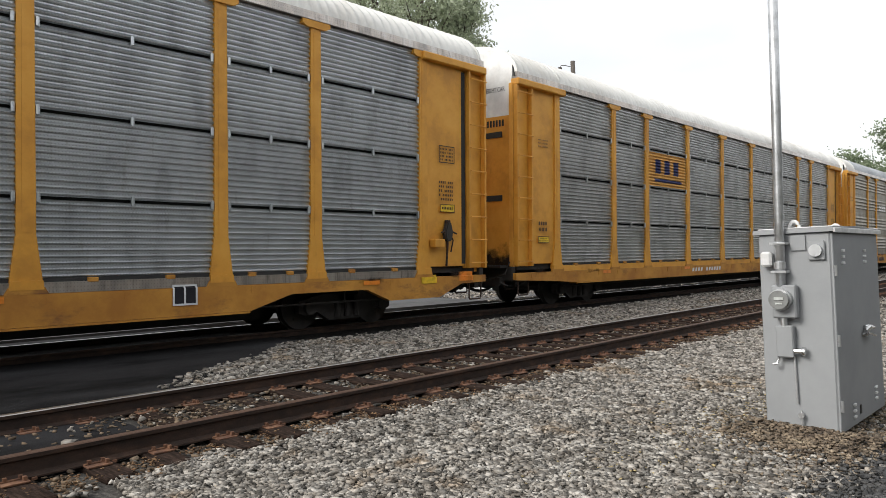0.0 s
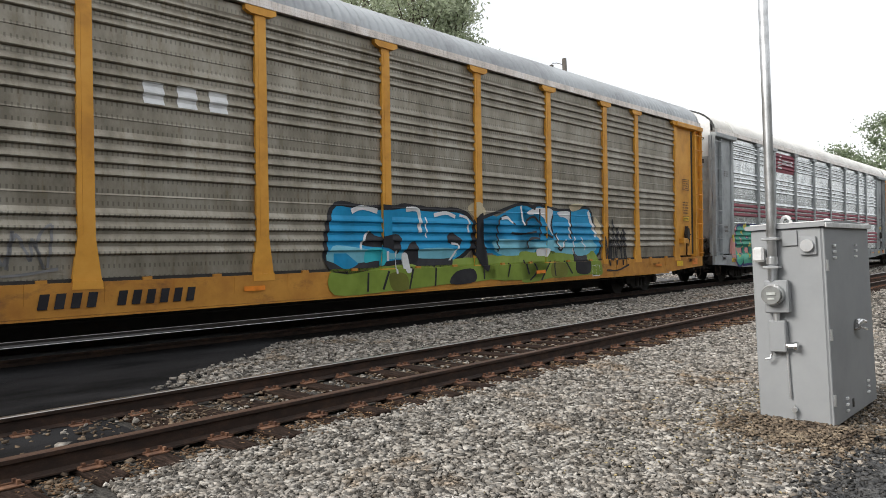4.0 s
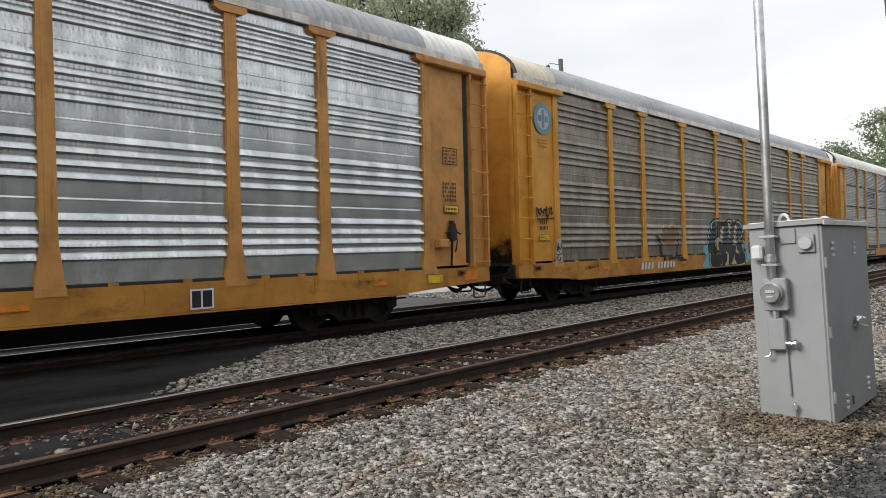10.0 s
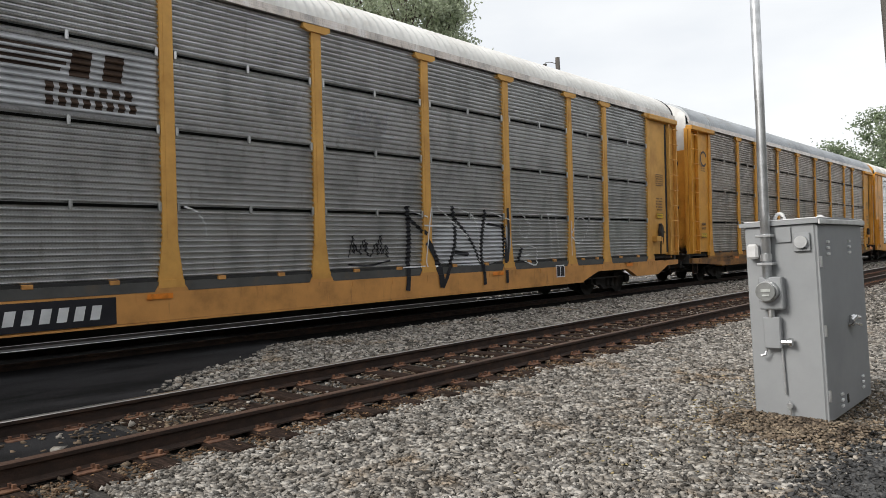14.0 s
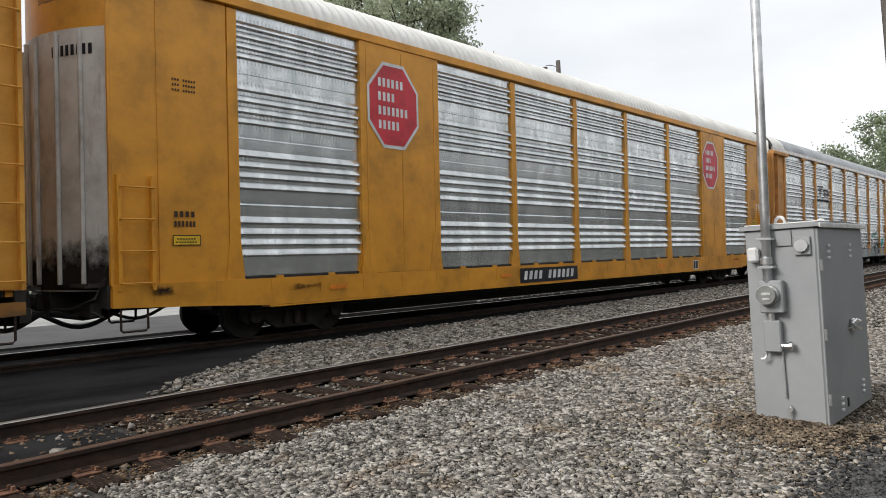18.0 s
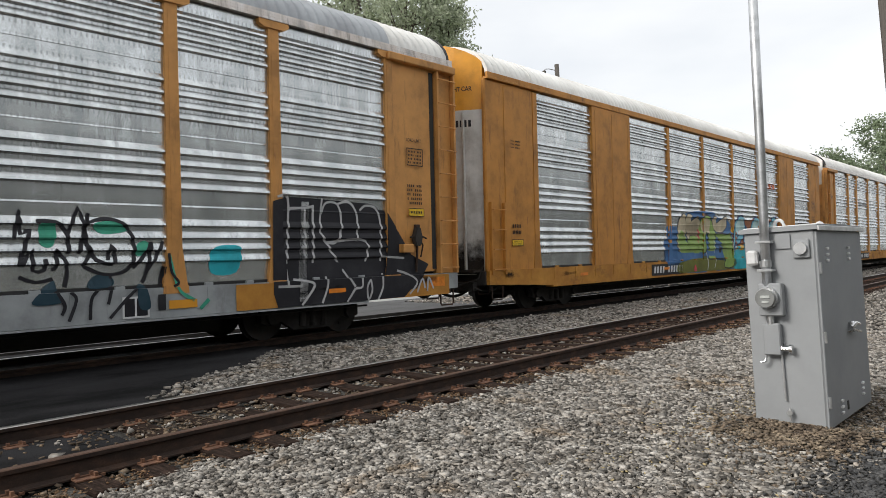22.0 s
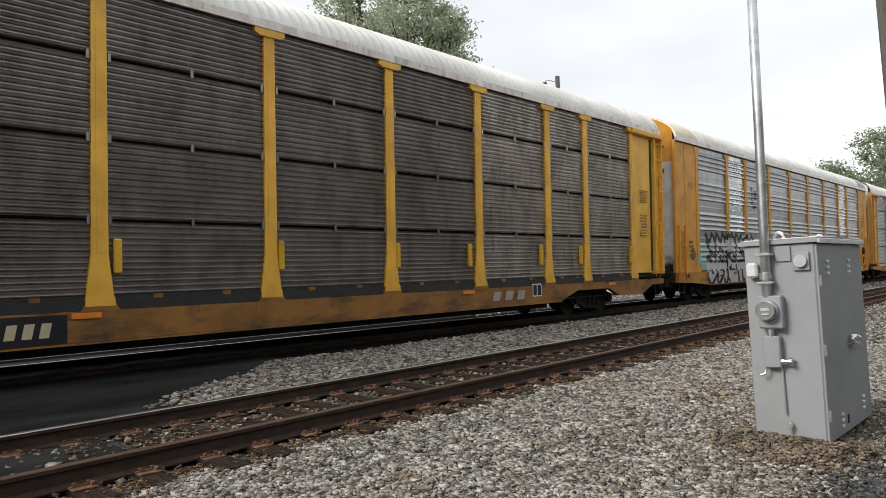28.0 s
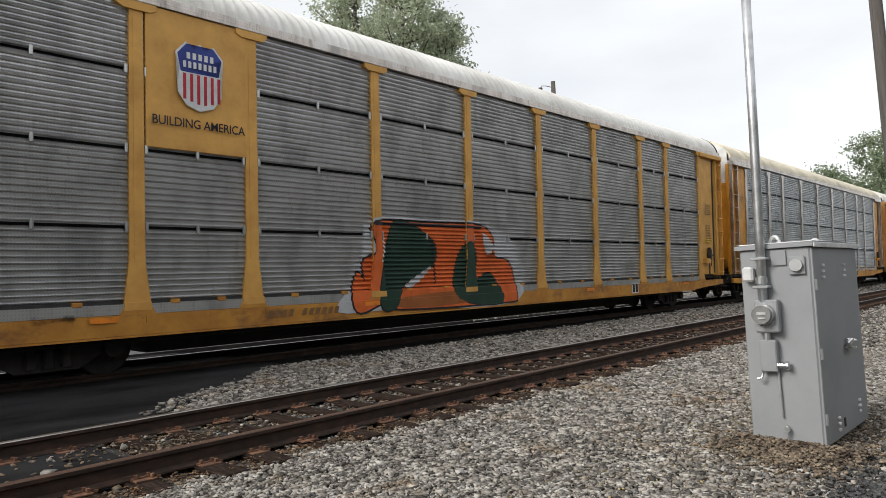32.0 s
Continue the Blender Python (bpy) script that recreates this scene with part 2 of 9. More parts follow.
    asphalt=material("worn_asphalt", (0.026, 0.0255, 0.027), 0.9, dark=(0.009, 0.009, 0.0095), light=(0.034, 0.034, 0.036), scale=1.2, stretch=(0.35, 1, 1), bump=0.5, bump_scale=90, rust=(0.022, 0.022, 0.023), rust_at=0.66, rust_scale=0.8, rust_stretch=(0.5, 1, 1), spec=0.08),
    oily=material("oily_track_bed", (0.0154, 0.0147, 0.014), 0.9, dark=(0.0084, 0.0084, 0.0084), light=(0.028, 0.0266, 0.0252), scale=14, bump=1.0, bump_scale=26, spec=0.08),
    far_lane=material("grey_lane", (0.095, 0.095, 0.097), 0.9, scale=1.0, bump=0.3, spec=0.2),
    paving=material("pale_concrete_yard", (0.33, 0.327, 0.315), 0.85, scale=0.7, bump=0.3, rust=(0.3, 0.29, 0.27), rust_at=0.6, rust_scale=0.5),
    soil=material("ground_soil", (0.13, 0.13, 0.10), 0.95, scale=0.4, bump=0.5, bump_scale=4, rust=(0.07, 0.09, 0.035), rust_at=0.5, rust_scale=0.08),
    cabinet=material("grey_cabinet_paint", (0.275, 0.285, 0.295), 0.6, scale=1.0, dark=(0.245, 0.255, 0.264), light=(0.30, 0.31, 0.32), rust=(0.36, 0.35, 0.33), rust_at=0.72, rust_scale=2.5, rust_stretch=(2, 2, 0.5), bump=0.03),
    cabinet_lid=material("white_lid_paint", (0.68, 0.68, 0.68), 0.45, scale=2),
    zinc_pipe=material("galvanised_pipe", (0.55, 0.56, 0.57), 0.35, 0.8, scale=5),
    chrome=material("polished_steel", (0.7, 0.7, 0.7), 0.2, 1.0, scale=5),
    glass=material("meter_glass", (0.22, 0.225, 0.22), 0.12, 0.0, scale=8),
    # Only for the added bank out of view; dark, to dim reflections in the sheets.
    woods=material("unseen_dark_woods", (0.075, 0.078, 0.068), 0.9, scale=0.5, bump=0.8, bump_scale=2.0),
    dial=material("meter_dial", (0.5, 0.52, 0.5), 0.5, scale=9),
    bark=material("bark", (0.10, 0.08, 0.065), 0.9, scale=4, stretch=(4, 4, 0.6), bump=0.6),
    pole_wood=material("weathered_pole_wood", (0.10, 0.088, 0.078), 0.85, scale=4, stretch=(6, 6, 0.4), bump=0.3),
    # Paler than the foliage itself: haze is put into this leaf colour.
    leaf=material("leaves", (0.42, 0.465, 0.335), 0.6, dark=(0.32, 0.365, 0.25), light=(0.52, 0.56, 0.43), scale=0.6, island=0.25),
    leaf_far=material("far_leaves", (0.20, 0.25, 0.15), 0.7, dark=(0.13, 0.17, 0.10), light=(0.28, 0.33, 0.21), scale=0.4, island=0.35),
    sticker=material("yellow_label", (0.75, 0.48, 0.02), 0.45, scale=6),
    orange=material("orange_reflector", (0.75, 0.23, 0.02), 0.4, scale=6),
)


def let_light_through(m, share):
    """Thin leaves: part of the light goes through."""
    n, l = m.node_tree.nodes, m.node_tree.links
    b, out = n["Principled BSDF"], n["Material Output"]
    tr, mx = n.new("ShaderNodeBsdfTranslucent"), n.new("ShaderNodeMixShader")
    l.new(b.inputs["Base Color"].links[0].from_socket, tr.inputs["Color"])
    mx.inputs[0].default_value = share
    l.new(b.outputs[0], mx.inputs[1])
    l.new(tr.outputs[0], mx.inputs[2])
    l.new(mx.outputs[0], out.inputs["Surface"])


let_light_through(M["leaf"], 0.55)
let_light_through(M["leaf_far"], 0.3)


def dark_film(name, tint, up, reach):
    """A dark film that thins out towards its ragged edges: up, from its foot; else, from its middle."""
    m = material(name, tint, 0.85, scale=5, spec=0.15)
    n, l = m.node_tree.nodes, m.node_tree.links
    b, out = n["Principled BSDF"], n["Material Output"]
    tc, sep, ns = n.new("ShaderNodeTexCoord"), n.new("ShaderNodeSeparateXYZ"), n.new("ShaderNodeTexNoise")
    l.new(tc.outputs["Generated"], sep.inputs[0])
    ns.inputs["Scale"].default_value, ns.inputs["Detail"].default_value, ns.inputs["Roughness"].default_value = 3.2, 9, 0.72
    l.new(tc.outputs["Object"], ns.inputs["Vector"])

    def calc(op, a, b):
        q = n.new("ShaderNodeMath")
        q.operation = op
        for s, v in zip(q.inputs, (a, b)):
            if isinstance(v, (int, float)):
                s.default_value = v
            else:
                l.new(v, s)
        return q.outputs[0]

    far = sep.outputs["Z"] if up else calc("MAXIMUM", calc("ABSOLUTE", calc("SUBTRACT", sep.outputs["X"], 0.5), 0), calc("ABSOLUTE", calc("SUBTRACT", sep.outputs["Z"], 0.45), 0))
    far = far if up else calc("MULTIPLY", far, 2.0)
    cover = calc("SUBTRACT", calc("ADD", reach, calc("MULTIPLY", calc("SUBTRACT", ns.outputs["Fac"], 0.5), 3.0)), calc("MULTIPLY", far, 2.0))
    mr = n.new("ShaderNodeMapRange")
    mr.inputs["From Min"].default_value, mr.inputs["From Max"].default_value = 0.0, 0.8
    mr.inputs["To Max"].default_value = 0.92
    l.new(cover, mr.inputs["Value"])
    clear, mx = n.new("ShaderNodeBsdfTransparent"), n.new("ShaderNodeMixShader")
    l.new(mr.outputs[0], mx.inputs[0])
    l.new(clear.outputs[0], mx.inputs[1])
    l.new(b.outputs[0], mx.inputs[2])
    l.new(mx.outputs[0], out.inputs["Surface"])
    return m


# Door film: soot, with the shade between wagons painted into its dark foot.
M["soot"] = dark_film("soot_shade_on_door", (0.022, 0.017, 0.014), True, 1.5)
M["smudge"] = dark_film("sprayed_smudge", (0.02, 0.02, 0.022), False, 1.35)
M["soot_patch"] = dark_film("soot_smudge", (0.03, 0.02, 0.014), False, 0.75)


def paint(name, tint, rough=0.5):
    return material("spray_" + name, tint, rough, spec=0.25, scale=1.6, dark=tuple(c * 0.8 for c in tint), light=tuple(min(1, c * 1.12 + 0.01) for c in tint))


P = dict(blue=paint("blue", (0.008, 0.27, 0.53)), sky=paint("sky", (0.17, 0.46, 0.58)), teal=paint("teal", (0.03, 0.42, 0.50)), green=paint("green", (0.03, 0.30, 0.22)),
         lime=paint("lime", (0.20, 0.28, 0.045)), olive=paint("olive", (0.15, 0.16, 0.03)), white=paint("white", (0.66, 0.67, 0.68)), cream=paint("cream", (0.55, 0.47, 0.32)),
         black=paint("black", (0.02, 0.02, 0.025)), night=paint("night", (0.02, 0.05, 0.072)), navy=paint("navy", (0.02, 0.03, 0.13)), pink=paint("pink", (0.62, 0.30, 0.27)), peach=paint("peach", (0.60, 0.38, 0.22)),
         orange=paint("orange", (0.62, 0.13, 0.03)), red=paint("red", (0.45, 0.03, 0.05)), purple=paint("purple", (0.09, 0.05, 0.2)), yellow=paint("yellow", (0.6, 0.5, 0.08)),
         forest=paint("forest", (0.02, 0.05, 0.035)), mint=paint("mint", (0.30, 0.48, 0.44)), grey=paint("grey", (0.20, 0.20, 0.21)), mustard=paint("mustard", (0.30, 0.245, 0.085)), silver=paint("silver", (0.45, 0.46, 0.48)),
         blush=paint("blush", (0.44, 0.37, 0.36)), rose=paint("rose", (0.38, 0.13, 0.13)), coral=paint("coral", (0.55, 0.06, 0.08)), chalk=paint("chalk", (0.48, 0.48, 0.49)), ice=paint("ice", (0.46, 0.64, 0.64)), ink=paint("ink", (0.05, 0.03, 0.02)), denim=paint("denim", (0.05, 0.15, 0.34)), fern=paint("fern", (0.25, 0.38, 0.09)), faded=paint("faded", (0.36, 0.325, 0.28)), jade=paint("jade", (0.06, 0.36, 0.24)), amber=paint("amber", (0.62, 0.36, 0.03)), rust=paint("rust", (0.3, 0.10, 0.03)),
         brown=paint("brown", (0.2, 0.11, 0.05)), steel=paint("steel", (0.16, 0.3, 0.38)), royal=paint("royal", (0.03, 0.05, 0.24)))

# ---- mesh helpers ----
def mesh_of(name, bm, mat, smooth=False):
    me = bpy.data.meshes.new(name)
    bm.normal_update()
    bm.to_mesh(me)
    bm.free()
    for m in mat if isinstance(mat, (list, tuple)) else [mat]:
        me.materials.append(m)
    if smooth:
        me.polygons.foreach_set("use_smooth", [True] * len(me.polygons))
    return me


def part(name, bm, mat, parent, label="", smooth=False):
    """One mesh object under a thing or a part; bm may be a finished mesh that alike pieces share."""
    me = bm if isinstance(bm, bpy.types.Mesh) else mesh_of(name, bm, mat, smooth)
    ob = new(name, me)
    ob.parent = parent
    return tagged(ob, label)


def thing(name, label, category, m=None, group="", kind=""):
    ob = new(name)
    ob.empty_display_size = 0.2
    if m is not None:
        ob.matrix_world = m
    return tagged(ob, label, category, group, kind)


def box(bm, x0, x1, y0, y1, z0, z1, bevel=0.0):
    """Add a box, with bevelled edges where asked."""
    vs = [bm.verts.new((x, y, z)) for x in (x0, x1) for y in (y0, y1) for z in (z0, z1)]
    fs = [bm.faces.new([vs[i] for i in q]) for q in ((0, 1, 3, 2), (4, 6, 7, 5), (0, 4, 5, 1), (2, 3, 7, 6), (0, 2, 6, 4), (1, 5, 7, 3))]
    if bevel:
        bmesh.ops.bevel(bm, geom=list({e for f in fs for e in f.edges}), offset=bevel, segments=1, affect="EDGES", profile=0.5)
    return bm


def boxes(*dims, bevel=0.0):
    bm = bmesh.new()
    for d in dims:
        box(bm, *d, bevel=bevel)
    return bm


def tube(bm, points, radius, sides=8, taper=None):
    """A round bar along points."""
    rings = []
    pts = [Vector(p) for p in points]
    for i, p in enumerate(pts):
        d = (pts[min(i + 1, len(pts) - 1)] - pts[max(i - 1, 0)]).normalized()
        a = d.cross(Vector((0, 0, 1)) if abs(d.z) < 0.9 else Vector((1, 0, 0))).normalized()
        b = d.cross(a)
        r = radius if taper is None else radius + (taper - radius) * i / (len(pts) - 1)
        rings.append([bm.verts.new(p + r * (a * math.cos(t) + b * math.sin(t))) for t in (2 * math.pi * k / sides for k in range(sides))])
    for r0, r1 in zip(rings, rings[1:]):
        for k in range(sides):
            bm.faces.new((r0[k], r0[(k + 1) % sides], r1[(k + 1) % sides], r1[k]))
    bm.faces.new(rings[0][::-1])
    bm.faces.new(rings[-1])
    return bm


def disc(bm, centre, axis, radius, depth, sides=20):
    c, a = Vector(centre), Vector(axis).normalized()
    return tube(bm, [c - a * depth / 2, c + a * depth / 2], radius, sides)


def extrude_profile(bm, profile, x0, x1, mats=None, closed=True):
    """Sweep a (y, z) outline along x."""
    a = [bm.verts.new((x0, y, z)) for y, z in profile]
    b = [bm.verts.new((x1, y, z)) for y, z in profile]
    n = len(profile)
    for i in range(n if closed else n - 1):
        f = bm.faces.new((a[i], a[(i + 1) % n], b[(i + 1) % n], b[i]))
        if mats:
            f.material_index = mats[i]
    if closed:
        bm.faces.new(a[::-1])
        bm.faces.new(b)
    return bm


def from_arrays(name, verts, faces, mat, smooth=False):
    """A mesh from numpy arrays of vertices and equal-sided faces."""
    me = bpy.data.meshes.new(name)
    n, k = faces.shape
    me.vertices.add(len(verts))
    me.vertices.foreach_set("co", verts.astype(np.float32).ravel())
    me.loops.add(n * k)
    me.loops.foreach_set("vertex_index", faces.astype(np.int32).ravel())
    me.polygons.add(n)
    me.polygons.foreach_set("loop_start", np.arange(0, n * k, k, dtype=np.int32))
    me.polygons.foreach_set("loop_total", np.full(n, k, dtype=np.int32))
    if smooth:
        me.polygons.foreach_set("use_smooth", np.ones(n, dtype=bool))
    me.update(calc_edges=True)
    me.materials.append(mat)
    return me


# ---- plan: x along the tracks, y away from the camera, z up; top of rail at 0 ----
NEAR_C, NEAR_YAW = 6.38, 1.0     # centre of the empty near track where x = 0, and its turn
TRAIN_Y = 12.07                  # centre of the train's track
HALF = 0.755                     # half the distance between rail heads
rng = np.random.default_rng(7)


def near_y(x):
    return NEAR_C + x * math.tan(radians(NEAR_YAW))


def edge_y(x):
    """Where the stones between the tracks end and the dark paving begins."""
    pts = ((-60, 7.6), (3.8, 7.75), (4.4, 8.37), (5.8, 9.05), (6.4, 9.7), (6.9, 10.05), (8.2, 10.1), (12, 10.2), (24, 10.35), (140, 10.6))
    return np.interp(x, [p[0] for p in pts], [p[1] for p in pts])


def ground_z(x, y):
    """Height of the ground: a low stone shoulder before the near track, level between the tracks."""
    yn = y - x * math.tan(radians(NEAR_YAW))
    return np.interp(yn, (-6, 2.0, 4.4, 5.0, 7.7, 8.6, 10.0, 14.4, 16.0, 40), (-0.34, -0.31, -0.26, -0.2, -0.2, -0.16, -0.16, -0.14, -0.1, 0.2))


# ---- ground: one sheet to the horizon ----
def ground_sheet():
    xs = np.unique(np.concatenate([np.linspace(-900, -30, 24), np.linspace(-30, 60, 121), np.linspace(60, 900, 24)]))
    ys = np.unique(np.concatenate([np.linspace(-500, -6, 12), np.linspace(-6, 18, 97), np.linspace(18, 900, 24)]))
    X, Y = np.meshgrid(xs, ys, indexing="ij")
    Z = ground_z(X, Y)
    near = (np.abs(X - 12) < 30) & (Y > -5) & (Y < 10)
    Z = Z + near * rng.normal(0, 0.012, X.shape) - 0.02
    v = np.stack([X, Y, Z], -1).reshape(-1, 3)
    n, m = X.shape
    i, j = np.meshgrid(np.arange(n - 1), np.arange(m - 1), indexing="ij")
    a = (i * m + j).ravel()
    me = from_arrays("ground", v, np.stack([a, a + m, a + m + 1, a + 1], -1), M["soil"], True)
    # Dark bed under the stones, painted as the shade between them.
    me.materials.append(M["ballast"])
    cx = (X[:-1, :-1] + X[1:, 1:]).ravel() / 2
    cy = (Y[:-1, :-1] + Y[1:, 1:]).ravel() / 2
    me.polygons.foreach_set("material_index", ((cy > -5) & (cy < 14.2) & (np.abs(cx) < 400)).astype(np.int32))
    return tagged(new("ground", me), "grey crushed-stone ground that turns to soil far off", "ground", kind="structure")


ground_sheet()


def strip(name, pts_near, pts_far, z, mat, thick=0.25):
    """A slab between two plan lines, given at the same x."""
    bm = bmesh.new()
    top = [(bm.verts.new((x, y0, z)), bm.verts.new((x, y1, z))) for (x, y0), (_, y1) in zip(pts_near, pts_far)]
    low = [(bm.verts.new((x, y0 - 0.06, z - thick)), bm.verts.new((x, y1, z - thick))) for (x, y0), (_, y1) in zip(pts_near, pts_far)]
    for (a, b), (c, d), (e, f), (g, h) in zip(top, top[1:], low, low[1:]):
        bm.faces.new((a, c, d, b))
        bm.faces.new((a, e, g, c))
    return new(name, mesh_of(name, bm, mat))


xs_road = [-60 + 0.25 * i for i in range(270)]
edge_noise = [0.09 * noise.noise(Vector((x * 2.3, 0, 0))) + 0.05 * noise.noise(Vector((x * 7.0, 3, 0))) for x in xs_road]
tagged(strip("crossing_road", [(x, float(max(edge_y(x) + e, near_y(x) + HALF + 0.06))) for x, e in zip(xs_road, edge_noise)], [(x, 14.3) for x in xs_road], -0.105, M["asphalt"], 0.12),
       "dark worn asphalt of a level crossing between the tracks", "road", kind="structure")
xs_fill = [-30 + 0.25 * i for i in range(132)]
tagged(strip("crossing_infill", [(x, near_y(x) - 0.66) for x in xs_fill], [(x, near_y(x) + 0.69) for x in xs_fill], -0.166, M["asphalt"], 0.1),
       "dark crumbling asphalt between the rails of the crossing", "road", kind="structure")
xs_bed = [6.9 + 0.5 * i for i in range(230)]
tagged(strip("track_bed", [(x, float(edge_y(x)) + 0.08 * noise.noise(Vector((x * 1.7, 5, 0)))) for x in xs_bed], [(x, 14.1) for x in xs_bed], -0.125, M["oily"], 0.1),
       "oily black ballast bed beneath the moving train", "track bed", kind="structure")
tagged(strip("far_lane", [(x, 14.3) for x in (-420, -60, 0, 60, 200)], [(x, 18.8) for x in (-420, -60, 0, 60, 200)], -0.06, M["far_lane"], 0.2),
       "grey asphalt lane along the far side of the train", "road", kind="structure")
tagged(strip("yard", [(x, 18.82) for x in (-420, -60, 0, 60, 200)], [(x, 34) for x in (-420, -60, 0, 60, 200)], -0.06, M["paving"], 0.2),
       "pale concrete yard beyond the train", "pavement", kind="structure")


# ---- rails and ties ----
RAIL = [(-0.075, -0.172), (0.075, -0.172), (0.075, -0.16), (0.012, -0.14), (0.009, -0.05), (0.036, -0.038), (0.037, -0.008), (0.03, 0.0),
        (-0.03, 0.0), (-0.037, -0.008), (-0.036, -0.038), (-0.009, -0.05), (-0.012, -0.14), (-0.075, -0.16)]


def rail_mesh(name, x0, x1, y, top):
    bm = bmesh.new()
    extrude_profile(bm, [(y + a, b) for a, b in RAIL], x0, x1, [0] * 6 + [1, 1, 1] + [0] * 5)
    return mesh_of(name, bm, [M["rail"], M[top]])


def track(name, label, m, x0, x1, t0, t1, tops, step=0.53, fine=True):
    tr = thing(name, label, "railway track", m, kind="structure")
    for y, top in zip((-HALF, HALF), tops):
        part("rail", rail_mesh("rail", x0, x1, y, top), None, tr)
    tie = mesh_of("tie", boxes((-0.115, 0.115, -1.3, 1.3, -0.34, -0.172), bevel=0.012), M["tie"])
    bm = boxes((-0.09, 0.09, -0.18, 0.18, -0.172, -0.158), (-0.09, 0.09, -0.105, -0.078, -0.158, -0.148), (-0.09, 0.09, 0.078, 0.105, -0.158, -0.148), bevel=0.003)
    for sx, sy in ((-0.05, -0.088), (0.05, -0.088), (-0.05, 0.088), (0.05, 0.088), (0.06, -0.14), (-0.06, 0.14)):
        box(bm, sx - 0.012, sx + 0.012, sy - 0.016, sy + 0.016, -0.158, -0.128)
    plate = mesh_of("tie_plate", bm, M["plate"])
    bm = boxes((-0.02, 0.02, -0.085, 0.085, -0.19, -0.165), (-0.02, 0.02, 0.06, 0.09, -0.19, -0.14), bevel=0.004)
    anchor = mesh_of("rail_anchor", bm, M["plate"])
    rest = bmesh.new()
    x = x0
    while x < x1:
        if t0 <= x <= t1:
            o = part("tie", tie, None, tr)
            o.location = (x + random.uniform(-0.03, 0.03), random.uniform(-0.05, 0.05), random.uniform(-0.012, 0.008))
            o.rotation_euler = (0, 0, random.uniform(-0.03, 0.03))
            if fine:
                for y in (-HALF, HALF):
                    pl = part("tie_plate", plate, None, tr)
                    pl.location = (o.location.x, y, 0)
                if x < 22:
                    for y in (-HALF, HALF):
                        an = part("rail_anchor", anchor, None, tr)
                        an.location = (o.location.x + 0.14, y, 0)
        else:
            box(rest, x - 0.115, x + 0.115, -1.3, 1.3, -0.34, -0.172)
        x += step
    tagged(part("far_ties", rest, M["tie"], tr), kind="stuff")
    return tr


near_track = track("near_track", "empty track with rusty rails on dark wooden ties", pose(0, NEAR_C, 0, 0, 0, NEAR_YAW), -60, 150, -2, 55, ("rail_brown", "rail_top"))
# Near head takes the dark rail colour, painted for the shade it lies in.
train_track = track("train_track", "track with worn rails under the passing train", pose(0, TRAIN_Y, 0.0), -450, 190, 6.8, 34, ("rail", "rail_top"), 0.56, fine=False)


# ---- loose stone ----
def block():
    v = np.array([(x, y, z) for x in (-1, 1) for y in (-1, 1) for z in (-1, 1)], float) * 0.72
    q = ((0, 1, 3, 2), (4, 6, 7, 5), (0, 4, 5, 1), (2, 3, 7, 6), (0, 2, 6, 4), (1, 5, 7, 3))
    return v, np.array([t for a, b, c, d in q for t in ((a, b, c), (a, c, d))])


OCTA = (np.array([(1, 0, 0), (-1, 0, 0), (0, 1, 0), (0, -1, 0), (0, 0, 1), (0, 0, -1)], float),
        np.array([(0, 2, 4), (2, 1, 4), (1, 3, 4), (3, 0, 4), (2, 0, 5), (1, 2, 5), (3, 1, 5), (0, 3, 5)]))


def stones(name, label, pos, size, mat, shape, category, parent=None):
    """Many angular stones as one mesh, each squashed, dented and turned at random."""
    base, tri = shape
    n, k = len(pos), len(base)
    v = base[None] * (1 + rng.uniform(-0.3, 0.3, (n, k, 1))) + rng.uniform(-0.3, 0.3, (n, k, 3))
    v = v * (size[:, None, None] * np.stack([rng.uniform(0.9, 1.9, n), rng.uniform(0.6, 1.15, n), rng.uniform(0.32, 0.7, n)], -1)[:, None])
    a, b = rng.uniform(0, 2 * np.pi, n), rng.normal(0, 0.45, n)
    ca, sa, cb, sb = np.cos(a), np.sin(a), np.cos(b), np.sin(b)
    R = np.zeros((n, 3, 3))
    R[:, 0, 0], R[:, 0, 1], R[:, 0, 2] = ca, -sa * cb, sa * sb
    R[:, 1, 0], R[:, 1, 1], R[:, 1, 2] = sa, ca * cb, -ca * sb
    R[:, 2, 1], R[:, 2, 2] = sb, cb
    v = np.einsum("nij,nkj->nki", R, v) + pos[:, None]
    f = tri[None] + (np.arange(n) * k)[:, None, None]
    ob = new(name, from_arrays(name, v.reshape(-1, 3), f.reshape(-1, 3), mat))
    ob.parent = parent
    return tagged(ob, label, category, kind="stuff")


def scatter(n, x0, x1, y0, y1, power=1.0):
    """Random plan points, denser towards small x."""
    x = x0 + (x1 - x0) * rng.uniform(0, 1, n) ** power
    return x, rng.uniform(y0, y1, n)


def lay(x, y, lift=0.0):
    return np.stack([x, y, ground_z(x, y) + lift + rng.uniform(-0.012, 0.02, len(x))], -1)


def patch(x, y):
    """A worn patch of soil and dead leaves round the cabinet."""
    return np.exp(-(((x - 7.6) / 2.2) ** 2 + ((y - 1.75) / 0.55) ** 2))


x, y = scatter(150000, 2.0, 15, 0.3, 5.35, 1.5)
y = y + x * math.tan(radians(NEAR_YAW))
keep = (rng.uniform(0, 1, len(x)) > 0.75 * patch(x, y)) & (y < near_y(x) - 1.27 + 0.1 * np.sin(5.1 * x) + rng.normal(0, 0.06, len(x)))
x, y = x[keep], y[keep]
